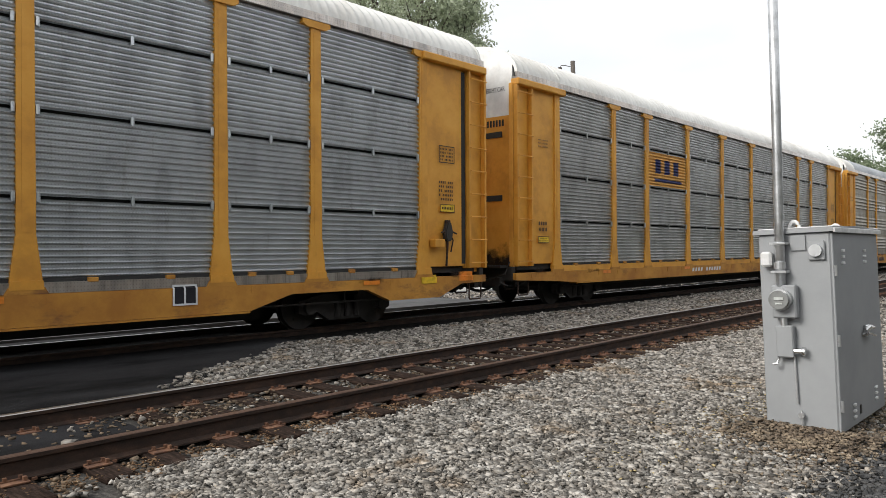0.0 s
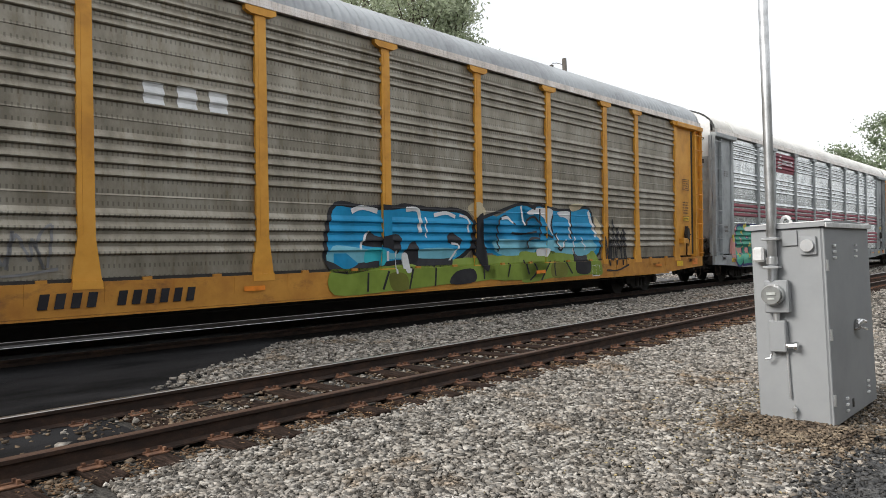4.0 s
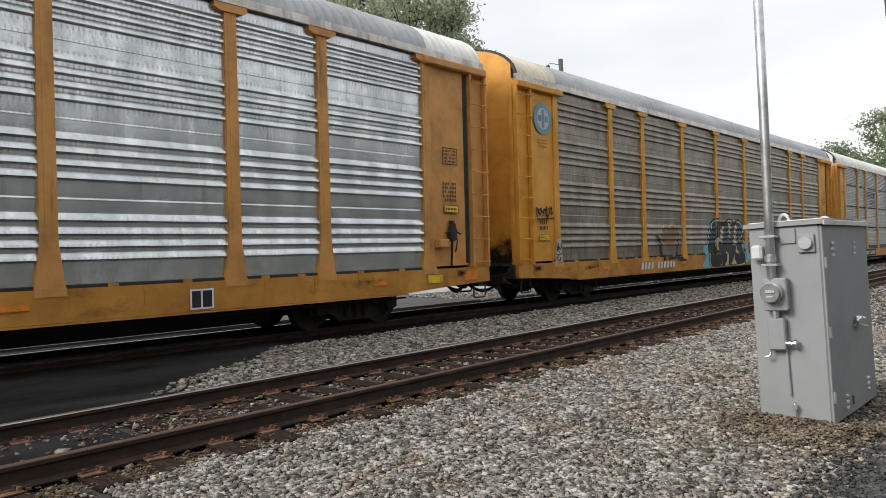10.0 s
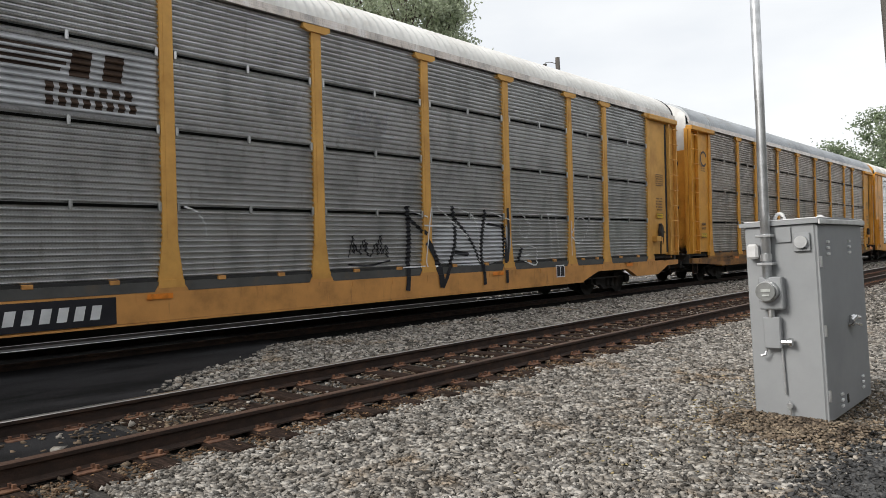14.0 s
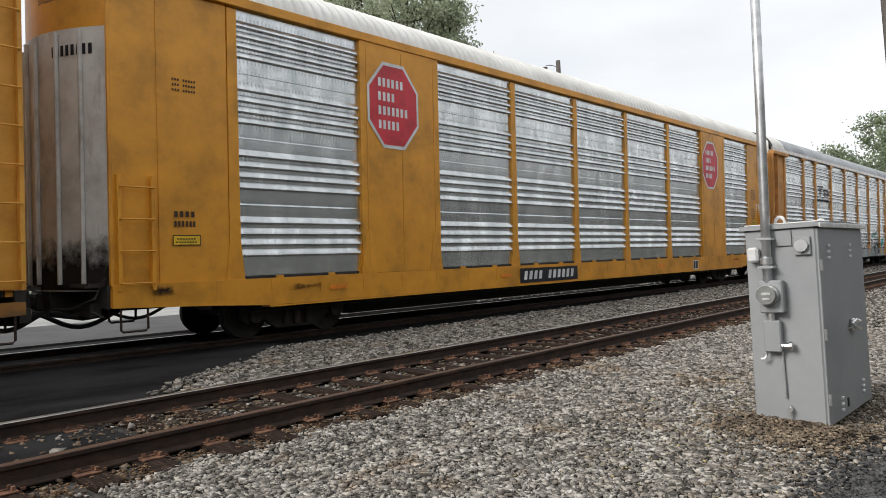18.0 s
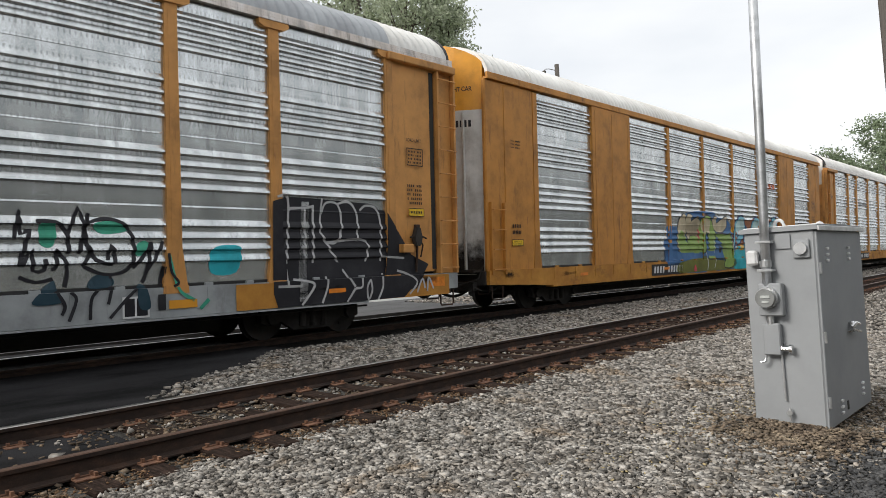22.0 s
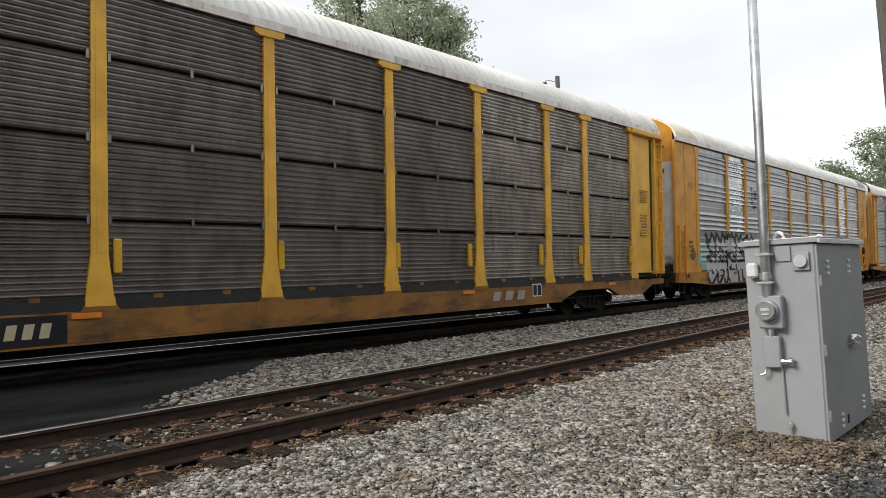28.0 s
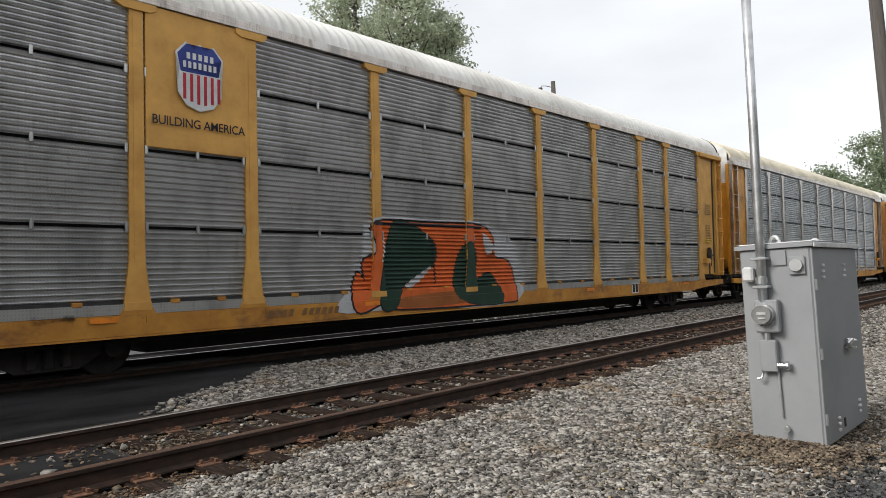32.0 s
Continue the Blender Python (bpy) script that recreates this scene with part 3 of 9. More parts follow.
stones("gravel", "loose grey crushed-stone gravel before the near track", lay(x, y), rng.uniform(0.008, 0.024, len(x)) * (1 + 0.03 * x), M["stone"], block(), "gravel")
x, y = rng.uniform(-14, 17, 32000), rng.uniform(-4.8, 5.3, 32000)
keep = ((x < 2.0) | (y < 0.3 + x * math.tan(radians(NEAR_YAW))) | (x > 15)) & (np.hypot(x - 1.0, y) < 4 + 11 * rng.uniform(0, 1, len(x)))
x, y = x[keep], y[keep]
stones("surrounding_gravel", "grey crushed-stone gravel beside the track", lay(x, y), rng.uniform(0.016, 0.036, len(x)), M["stone"], OCTA, "gravel")
x, y = scatter(16000, 15, 60, 1.0, 5.2, 1.6)
y = y + x * math.tan(radians(NEAR_YAW))
stones("distant_gravel", "grey crushed stone along the near track farther off", lay(x, y), rng.uniform(0.03, 0.05, len(x)), M["stone"], OCTA, "gravel")
x, y = scatter(36000, 3.6, 24, 7.35, 10.8, 1.35)
y = y + x * math.tan(radians(NEAR_YAW)) * 0.5
keep = (y < edge_y(x) + 0.08 + 0.10 * rng.normal(0, 1, len(x))) & (y > near_y(x) + HALF + 0.08)
x, y = x[keep], y[keep]
stones("ballast_between_tracks", "pale grey ballast heaped between the two tracks", lay(x, y, 0.05), rng.uniform(0.016, 0.036, len(x)), M["stone"], block(), "gravel")
x, y = scatter(11000, 24, 90, 8.0, 10.9, 1.5)
keep = y > near_y(x) + HALF + 0.1
stones("distant_ballast", "pale grey ballast between the tracks farther off", lay(x[keep], y[keep], 0.03), rng.uniform(0.035, 0.06, keep.sum()), M["stone"], OCTA, "gravel")
x, y = scatter(13000, 0.8, 24, -1.4, 1.25, 1.3)
dirty = rng.uniform(0, 1, len(x)) < 0.74
gap = (np.abs(np.abs(y) - HALF) > 0.09) & ((x > 3.0) | (np.abs(y) > HALF) | (rng.uniform(0, 1, len(x)) < 0.12))
off_tie = np.abs((x + 60) % 0.53 - 0.265) < 0.15
gap &= off_tie | (rng.uniform(0, 1, len(x)) < 0.12)
for name, pick, mat, lab in (("crib_stones", gap & ~dirty & ((x > 3.2) | (rng.uniform(0, 1, len(x)) < 0.3)), "stone", "pale stones lying between the ties of the empty track"),
                             ("crib_dirt", gap & dirty, "stone_brown", "brown dirt and rust-stained stones between the ties")):
    xx, yy = x[pick], y[pick] + near_y(x[pick])
    stones(name, lab, np.stack([xx, yy, np.where((xx < 3.0) & (np.abs(y[pick]) < HALF), -0.15, -0.195) + rng.uniform(-0.02, 0.015, len(xx))], -1), rng.uniform(0.011, 0.027, len(xx)), M[mat], block(), "gravel")
x = rng.normal(7.6, 1.3, 6500)
y = rng.normal(1.75, 0.36, 6500)
keep = (x > 3.6)
stones("soil_patch", "brown soil crumbs and dead leaves round the cabinet", lay(x[keep], y[keep], 0.006), rng.uniform(0.006, 0.018, keep.sum()), M["litter"], OCTA, "soil")
x, y = rng.normal(6.75, 0.28, 2600), rng.normal(2.05, 0.32, 2600)
stones("cabinet_soil", "brown soil and bark crumbs heaped against the cabinet", lay(x, y, 0.03) + np.stack([0 * x, 0 * x, 0.05 * np.exp(-((x - 6.85) / 0.15) ** 2)], -1), rng.uniform(0.007, 0.02, 2600), M["litter"], block(), "soil")
x, y = rng.normal(5.0, 0.9, 9000), rng.normal(1.0, 0.24, 9000)
keep = (x > 3.3) & (x < 8.5)
stones("dark_gravel", "dark wet gravel along the lane's edge", lay(x[keep], y[keep] + 0.05 * x[keep] - 0.3, 0.02), rng.uniform(0.008, 0.026, keep.sum()), M["wet_stone"], block(), "gravel")
x, y = rng.normal(7.2, 1.3, 2600), rng.normal(2.75, 0.35, 2600)
stones("dry_grass_patch", "straw-coloured dry grass and grit on the gravel", lay(x, y, 0.004), rng.uniform(0.006, 0.016, 2600), M["straw"], OCTA, "dry grass")
x, y = scatter(9000, 17, 70, 14.2, 17.5, 1.2)
stones("yard_edge_gravel", "pale gravel along the far side of the train's track", lay(x, y, 0.05), rng.uniform(0.03, 0.055, 9000), M["stone"], OCTA, "gravel")
x = rng.uniform(0.6, 22, 5200) ** 1.0
y = near_y(x) - HALF - 0.2 - np.abs(rng.normal(0, 0.17, len(x)))
near_tie = np.abs((x + 60) % 0.53 - 0.265) < 0.17
keep = near_tie | (rng.uniform(0, 1, len(x)) < 0.25)
stones("rust_litter", "rust-brown crumbs and straw along the near rail", np.stack([x, y, np.full(len(x), -0.175) + rng.uniform(-0.015, 0.012, len(x))], -1)[keep], rng.uniform(0.005, 0.015, keep.sum()), M["rust_crumb"], OCTA, "soil")
x, y = rng.normal(3.2, 0.55, 420), rng.uniform(-0.66, 0.66, 420)
for name, pick, mat, lab in (("crossing_rubble", slice(0, 70), "stone", "pale stones strewn where the asphalt between the rails ends"), ("crossing_dirt", slice(70, 420), "stone_brown", "brown dirt where the asphalt between the rails ends")):
    stones(name, lab, np.stack([x[pick], y[pick] + near_y(x[pick]), np.full(len(x[pick]), -0.16)], -1), rng.uniform(0.007, 0.02, len(x[pick])), M[mat], block(), "gravel")
x = rng.uniform(3.6, 8.0, 700)
y = edge_y(x) + np.abs(rng.normal(0, 0.13, 700)) + 0.02 + (rng.uniform(0, 1, 700) > 0.5) * 9
stones("strewn_stones", "single pale stones strewn on the dark asphalt", np.stack([x, y, np.full(700, -0.09)], -1)[y < 10.3], rng.uniform(0.012, 0.035, 700)[y < 10.3], M["stone"], block(), "gravel")
for sx, sy in ((2.35, 6.05), (2.1, 6.3), (2.9, 6.75), (2.5, 5.95), (3.3, 8.0), (4.3, 6.2)):
    stones("loose_stone", "single pale stone on the dark ground by the rails", np.array([[sx, sy, -0.15]]), np.array([0.05]), M["stone"], block(), "stone")


def unseen_bank():
    """An added, unseen belt of dark trees on the near side; it dims low sky light and reflections."""
    xs, zs = np.linspace(-110, 130, 161), np.linspace(-0.6, 1.0, 17)
    v = []
    for x in xs:
        top = 9.2 + 2.0 * noise.noise(Vector((x * 0.11, 0, 0))) + 1.2 * noise.noise(Vector((x * 0.5, 4, 0)))
        for s in zs:
            z = -0.4 + top * max(s, 0)
            v.append((x, -10.0 - 2.5 * s + 0.9 * noise.noise(Vector((x * 0.4, z * 0.5, 7))), z))
    i, j = np.meshgrid(np.arange(160), np.arange(16), indexing="ij")
    q = (i * 17 + j).ravel()
    return tagged(new("backdrop", from_arrays("backdrop", np.array(v), np.stack([q, q + 17, q + 18, q + 1], -1), M["woods"])), "unseen dark wooded bank, added to dim low light", "woods", kind="structure")


unseen_bank()

# ---- the train: enclosed auto-carrier wagons ----
CAR_L, PITCH = 27.20, 28.33
POSTS = [1.76, 4.60, 6.56, 9.40, 12.25, 15.08, 17.87, 20.68, 22.54, 25.25]
SLIM = [2.0, 4.83, 6.84, 9.65, 12.45, 15.28, 18.15, 20.84, 22.78, 25.45]
SILL_TOP, EAVE = 1.09, 5.66
SIDE = -1.58                                             # plane of the side sheets
RIDGES = [1.49, 1.67, 1.85, 2.04, 2.62, 2.80, 2.98, 3.16, 3.71, 3.89, 4.07, 4.26, 4.80, 4.97, 5.14, 5.31]
ROWS = [(1.13, 2.197), (2.243, 3.367), (3.413, 4.547), (4.593, 5.62)]


def ridged():
    """Side sheet outline with four groups of bold ridges: (z, out)."""
    out = [(1.135, 0.0)]
    for r in sorted(RIDGES + [2.33, 3.44, 4.53]):
        if r in (2.33, 3.44, 4.53):
            out += [(r - 0.008, 0.0), (r - 0.004, 0.014), (r + 0.022, 0.0)]
            continue
        out += [(r - 0.032, 0.0), (r - 0.02, 0.038), (r - 0.004, 0.05), (r + 0.03, 0.042), (r + 0.098, 0.0)]
    return out + [(5.585, 0.0)]


def fine(z0, z1, n=12):
    """Finely corrugated sheet."""
    step = (z1 - z0) / n
    out = [(z0, 0.03), (z0 + 0.005, 0.0)]
    for i in range(n):
        a = z0 + i * step
        out += [(a + 0.14 * step, 0.0), (a + 0.22 * step, 0.034), (a + 0.4 * step, 0.042), (a + 0.85 * step, 0.0)]
    return out + [(z1 - 0.005, 0.0), (z1, 0.03)]


PROFILE = {"ridged": [ridged()], "fine": [fine(*r) for r in ROWS]}
CACHE = {}


def cached(key, build):
    if key not in CACHE:
        CACHE[key] = build()
    return CACHE[key]


def sheet_mesh(prof, width, mats, pick=None):
    bm = bmesh.new()
    pts = [(SIDE - o, z) for z, o in prof]
    ring = pts + [(y + 0.012, z) for y, z in reversed(pts)]
    n = len(pts)
    extrude_profile(bm, ring, 0, width, [pick((a[1] + b[1]) / 2) for a, b in zip(pts, pts[1:])] + [0] * (n + 1) if pick else None)
    bmesh.ops.recalc_face_normals(bm, faces=bm.faces)
    return mesh_of("side_sheet", bm, mats)


def outline(bm, pts, y0, y1):
    """A plate cut to an (x, z) outline, from y0 (outer) to y1."""
    a = [bm.verts.new((x, y0, z)) for x, z in pts]
    b = [bm.verts.new((x, y1, z)) for x, z in pts]
    n = len(pts)
    bm.faces.new(a)
    bm.faces.new(b[::-1])
    for i in range(n):
        bm.faces.new((a[i], b[i], b[(i + 1) % n], a[(i + 1) % n]))
    bmesh.ops.recalc_face_normals(bm, faces=bm.faces)
    return bm


def post_mesh(kind, mat):
    bm = bmesh.new()
    if kind == "capped":
        outline(bm, [(-0.21, SILL_TOP - 0.08), (0.21, SILL_TOP - 0.08), (0.12, 1.72), (0.105, 5.47), (-0.105, 5.47), (-0.12, 1.72)], -1.645, -1.55)
        outline(bm, [(-0.2, 5.47), (0.2, 5.47), (0.3, 5.52), (0.3, 5.6), (-0.3, 5.6), (-0.3, 5.52)], -1.68, -1.55)
        box(bm, -0.05, 0.05, -1.651, -1.64, 1.75, 5.38)
        outline(bm, [(-0.21, SILL_TOP - 0.1), (0.21, SILL_TOP - 0.1), (0.2, SILL_TOP + 0.02), (-0.2, SILL_TOP + 0.02)], -1.668, -1.6)
    elif kind == "braced":
        outline(bm, [(-0.21, SILL_TOP - 0.08), (0.21, SILL_TOP - 0.08), (0.13, 1.72), (0.11, 5.3), (0.26, 5.56), (-0.26, 5.56), (-0.11, 5.3), (-0.13, 1.72)], -1.64, -1.55)
    else:
        outline(bm, [(-0.17, SILL_TOP), (0.17, SILL_TOP), (0.1, 1.75), (0.085, 5.56), (-0.085, 5.56), (-0.1, 1.75)], -1.632, -1.55)
    return mesh_of("post", bm, mat)


def roof_y(a, grow=0.0):
    return (1.62 + grow) * math.sin(a), EAVE + 0.04 + (0.90 + grow) * math.cos(a)


def roof_mesh(x0, x1, mat):
    """Arched roof of corrugated sheet, the ribs running over the arch."""
    arcs = [math.radians(-90 + 180 * i / 18) for i in range(19)]
    n = int(round((x1 - x0) / 0.055))
    xs = np.linspace(x0, x1, n + 1)
    up = np.choose(np.arange(n + 1) % 4, (0.028, 0.028, -0.028, -0.012))
    v = np.array([[(x, *roof_y(a, u)) for a in arcs] for x, u in zip(xs, up)]).reshape(-1, 3)
    i, j = np.meshgrid(np.arange(n), np.arange(18), indexing="ij")
    q = (i * 19 + j).ravel()
    return from_arrays("roof_sheet", v, np.stack([q, q + 19, q + 20, q + 1], -1), mat)


def roof_bow(x0, x1, grow, mat):
    bm = bmesh.new()
    arcs = [math.radians(-90 + 180 * i / 18) for i in range(19)]
    rows = [[bm.verts.new((x, *roof_y(a, g))) for a in arcs] for x, g in ((x0, -0.05), (x0, grow), (x1, grow), (x1, -0.05))]
    for r0, r1 in zip(rows, rows[1:]):
        for k in range(18):
            bm.faces.new((r0[k], r1[k], r1[k + 1], r0[k + 1]))
    return mesh_of("roof_bow", bm, mat)


def bulge(c):
    """How far the end doors stand out at their middle."""
    return 0.58 if c.get("door") == "worn_door" else 0.1


def end_plate(z0, z1, mat, out=0.1, width=1.48):
    """Bowed end door or hood between two heights; its top follows the roof arch."""
    bm = bmesh.new()
    cols = []
    for i in range(17):
        y = -width + 2 * width * i / 16
        x = -out * (1 - (y / width) ** 2)
        top = min(z1, EAVE + 0.9 * math.sqrt(max(0.0, 1 - (y / 1.62) ** 2)))
        cols.append([bm.verts.new((x, y, z)) for z in (z0, top)] + [bm.verts.new((x + 0.09, y, z)) for z in (top, z0)])
    for a, b in zip(cols, cols[1:]):
        for k in range(4):
            bm.faces.new((a[k], a[(k + 1) % 4], b[(k + 1) % 4], b[k]))
    bm.faces.new(cols[0])
    bm.faces.new(cols[-1][::-1])
    bmesh.ops.recalc_face_normals(bm, faces=bm.faces)
    return mesh_of("end_plate", bm, mat)


# -- running gear, shared by all wagons --
def wheelset_mesh():
    bm = bmesh.new()
    tube(bm, [(0, -1.0, 0), (0, 1.0, 0)], 0.075, 10)
    for s in (-1, 1):
        disc(bm, (0, s * 0.755, 0), (0, 1, 0), 0.42, 0.125, 28)
        disc(bm, (0, s * 0.69, 0), (0, 1, 0), 0.447, 0.03, 28)
        disc(bm, (0, s * 0.83, 0), (0, 1, 0), 0.13, 0.05, 14)
        for k in range(6):
            a = math.pi * k / 3
            disc(bm, (0.25 * math.cos(a), s * 0.822, 0.25 * math.sin(a)), (0, 1, 0), 0.035, 0.012, 8)
    return mesh_of("wheelset", bm, [M["steel_dark"]])


def truck_frame_mesh():
    bm = bmesh.new()
    for s in (-1, 1):
        y0, y1 = sorted((s * 0.97, s * 1.1))
        outline(bm, [(-1.12, 0.34), (-0.98, 0.28), (-0.7, 0.34), (-0.42, 0.16), (0.42, 0.16), (0.7, 0.34), (0.98, 0.28), (1.12, 0.34), (1.12, 0.55), (0.6, 0.66), (-0.6, 0.66), (-1.12, 0.55)], y0, y1)
        for x in (-0.89, 0.89):
            disc(bm, (x, s * 1.12, 0.42), (0, 1, 0), 0.13, 0.12, 14)
        for x in (-0.24, 0, 0.24):
            tube(bm, [(x, s * 1.115, 0.22), (x, s * 1.115, 0.5)], 0.07, 10)
    box(bm, -0.2, 0.2, -1.1, 1.1, 0.42, 0.66, 0.02)
    return mesh_of("truck_frame", bm, M["steel_dark"])


def coupler_mesh():
    bm = boxes((-0.7, 0.1, -0.09, 0.09, 0.74, 0.92), (-0.78, -0.6, -0.16, 0.13, 0.70, 0.97), (-0.86, -0.74, 0.02, 0.14, 0.70, 0.97), bevel=0.02)
    tube(bm, [(-0.2, -0.1, 0.72), (-0.15, -1.3, 0.7), (-0.05, -1.45, 0.62)], 0.018, 6)
    return mesh_of("coupler", bm, M["steel_dark"])


def draft_gear_mesh():
    """Sooty housing round the coupler, with the striker before it."""
    bm = bmesh.new()
    outline(bm, [(-0.42, 0.6), (-0.3, 0.6), (-0.3, 0.64), (0.12, 0.64), (0.12, 1.06), (-0.3, 1.06), (-0.3, 1.02), (-0.42, 1.02)], -0.42, 0.42)
    return mesh_of("draft_gear", bm, M["steel_dark"])


def platform_mesh():
    """Ribbed crossing platform over the coupler."""
    top = [(-0.3, 1.06)] + [(-0.3 + 0.05 * i + d, z) for i in range(6) for d, z in ((0.0, 1.12), (0.02, 1.12), (0.02, 1.1), (0.05, 1.1))] + [(0.0, 1.06)]
    return mesh_of("end_platform", outline(bmesh.new(), top, -1.42, 1.3), M["steel_dark"])


def lever_mesh():
    """Bent rod that lifts the coupler's pin."""
    return mesh_of("uncoupling_lever", tube(bmesh.new(), [(-0.05, -1.5, 1.2), (-0.18, -1.46, 0.9), (-0.3, -0.9, 0.74), (-0.45, -0.2, 0.72)], 0.02, 6), M["steel_dark"])


def step_iron_mesh(z):
    """A bent strap that hangs below the sill as a foothold."""
    bm = tube(bmesh.new(), [(-0.2, 0, 0.8), (-0.2, 0, z + 0.03), (-0.17, 0, z), (0.17, 0, z), (0.2, 0, z + 0.03), (0.2, 0, 0.8)], 0.018, 6)
    return mesh_of("step_iron", bm, M["rail"])


def hose_mesh(sag, reach):
    bm = bmesh.new()
    tube(bm, [(0.5 - (0.5 + reach) * i / 10, -0.75 + 0.35 * i / 10, 0.68 - sag * math.sin(math.pi * i / 10) ** 1.3) for i in range(11)], 0.036, 8)
    tube(bm, [(1.0 - 0.9 * i / 8, -1.2 + 0.1 * i / 8, 0.72 - 0.7 * sag * math.sin(math.pi * i / 8)) for i in range(9)], 0.026, 8)
    tube(bm, [(0.3, -0.95, 0.66), (-0.1, -0.8, 0.6), (-0.5, -0.6, 0.68)], 0.05, 8)
    return mesh_of("air_hose", bm, M["rubber"], True)


def ladder_parts(parent, mat, x0, x1, z0, z1, n, flip):
    """Corner ladder: two stiles and each rung."""
    for x in (x0, x1):
        part("ladder_stile", cached(("stile", mat.name, z0, z1), lambda: mesh_of("ladder_stile", boxes((-0.03, 0.03, -1.70, -1.58, z0, z1), bevel=0.006), mat)), None, parent).location.x = x
    rung = cached(("rung", mat.name, round(x1 - x0, 2)), lambda: mesh_of("rung", tube(bmesh.new(), [(0, -1.7, 0), (0, -1.735, 0), (x1 - x0, -1.735, 0), (x1 - x0, -1.7, 0)], 0.014, 6), mat))
    for i in range(n):
        o = part("rung", rung, None, parent)
        o.location = (x0, 0, z0 + 0.12 + (z1 - z0 - 0.3) * i / (n - 1))


def grid(c):
    return SLIM if c["posts"] == "slim" else POSTS


def build_car(k, c):
    """One wagon. Its origin is at its leading corner on the track's centre line, at top of rail."""
    car = thing("auto_carrier_wagon", c["label"], "railway wagon", pose(28.33 * k, TRAIN_Y, 0), "wagons of the train")
    body, post_m, sill_m = M[c["body"]], M[c.get("post", c["body"])], M[c.get("sill", "worn_sill" if c["body"] in ("yellow", "tan", "pale", "ochre") else c["body"])]
    style, kind, posts = c["style"], c["posts"], grid(c)
    blk, wide = c["body"], c.get("plates", ())
    # Solid box behind the sheets, painted near-black as the shade inside.
    part("inner_shell", cached("shell", lambda: mesh_of("inner_shell", boxes((0.22, CAR_L - 0.22, -1.5, 1.5, 1.0, 5.62)), M["gap_shade"])), None, car)
    # side sill, fish-bellied, with its lower flange
    def sill():
        bm = bmesh.new()
        top = SILL_TOP if style == "ridged" else 0.93
        if c.get("deep"):
            low = [(0, 0.78), (0.8, 0.76), (1.5, 0.5), (2.9, 0.5), (3.5, 0.74), (5.2, 0.74), (6.0, 0.5)]
        else:
            low = [(0, 0.76), (1.4, 0.7), (2.6, 0.63)]
        outline(bm, low + [(CAR_L - x, z) for x, z in reversed(low)] + [(CAR_L, top), (0, top)], -1.66, -1.5)
        a, b = low[-1]
        box(bm, a + 0.02, CAR_L - a - 0.02, -1.668, -1.42, b - 0.035, b - 0.005)
        for i in range(26):
            box(bm, 0.6 + i * 1.03, 0.62 + i * 1.03, -1.668, -1.66, 0.8, top - 0.02)
        return mesh_of("side_sill", bm, sill_m)
    part("side_sill", cached(("sill", style, sill_m.name, c.get("deep")), sill), None, car)
    # Dark strip stands for the shade in the slot above the sill.
    part("sheet_slot", cached("sheet_slot", lambda: mesh_of("sheet_slot", boxes((posts[0], posts[-1], -1.61, -1.5, SILL_TOP - 0.02, SILL_TOP + 0.05)), M["gap_shade"])), None, car)
    part("far_side_sill", cached("far_sill", lambda: mesh_of("far_side_sill", boxes((0, CAR_L, 1.5, 1.66, 0.62, SILL_TOP)), M["dirty_sill"])), None, car)
    if style == "fine":
        foot = cached(("foot_plate", sill_m.name), lambda: mesh_of("foot_plate", outline(bmesh.new(), [(-0.27, 0.93), (0.27, 0.93), (0.22, 1.02), (-0.22, 1.02)], -1.664, -1.6), sill_m))
        for x in posts:
            part("foot_plate", foot, None, car).location.x = x
        part("side_skirt", cached(("skirt", c.get("skirt", "zinc_old")), lambda: mesh_of("side_skirt", boxes((posts[0], posts[-1], -1.645, -1.52, 0.935, 1.085)), M[c.get("skirt", "zinc_old")])), None, car)
    part("far_side", cached("far_side", lambda: mesh_of("far_side", extrude_profile(bmesh.new(), [(1.58 + 0.03 * (i % 2), 1.1 + i * 0.07) for i in range(65)], 0.1, CAR_L - 0.1, closed=False), M["zinc_old"])), None, car)
    # eave gutter and roof
    gut = M[c.get("gutter", "zinc_old")]
    part("roof_gutter", cached(("gutter", gut.name), lambda: mesh_of("roof_gutter", boxes((0.05, CAR_L - 0.05, -1.69, -1.5, 5.6, 5.655), (0.05, CAR_L - 0.05, -1.675, -1.6, 5.655, 5.76), bevel=0.006), gut)), None, car)
    r0, r1, r2 = (M[n] for n in c["roof"])
    part("roof_sheet", cached(("roof", r1.name), lambda: roof_mesh(1.9, CAR_L - 1.9, r1)), None, car, c.get("roof_label", ""))
    for x0, x1, m in ((0.12, 1.9, r0), (CAR_L - 1.9, CAR_L - 0.12, r2)):
        part("roof_end", cached(("roof_end", m.name, x0), lambda: roof_mesh(x0, x1, m)), None, car)
    for x, m in ((0.1, M["black"] if c.get("dark_bow") else r0), (1.88, r1), (CAR_L - 0.16, M["black"] if c.get("dark_bow") else r2)):
        part("roof_bow", cached(("bow", m.name), lambda: roof_bow(0, 0.05, 0.03, m)), None, car).location.x = x
    # posts and side sheets
    post = cached(("post", kind, post_m.name), lambda: post_mesh(kind, post_m))
    for x in posts:
        part("post", post, None, car).location.x = x
    sheet_names = c["sheets"]
    for i, (a, b) in enumerate(zip(posts, posts[1:])):
        w = round(b - a, 2)
        sm = sheet_names[i % len(sheet_names)]
        if i in wide:
            def plate():
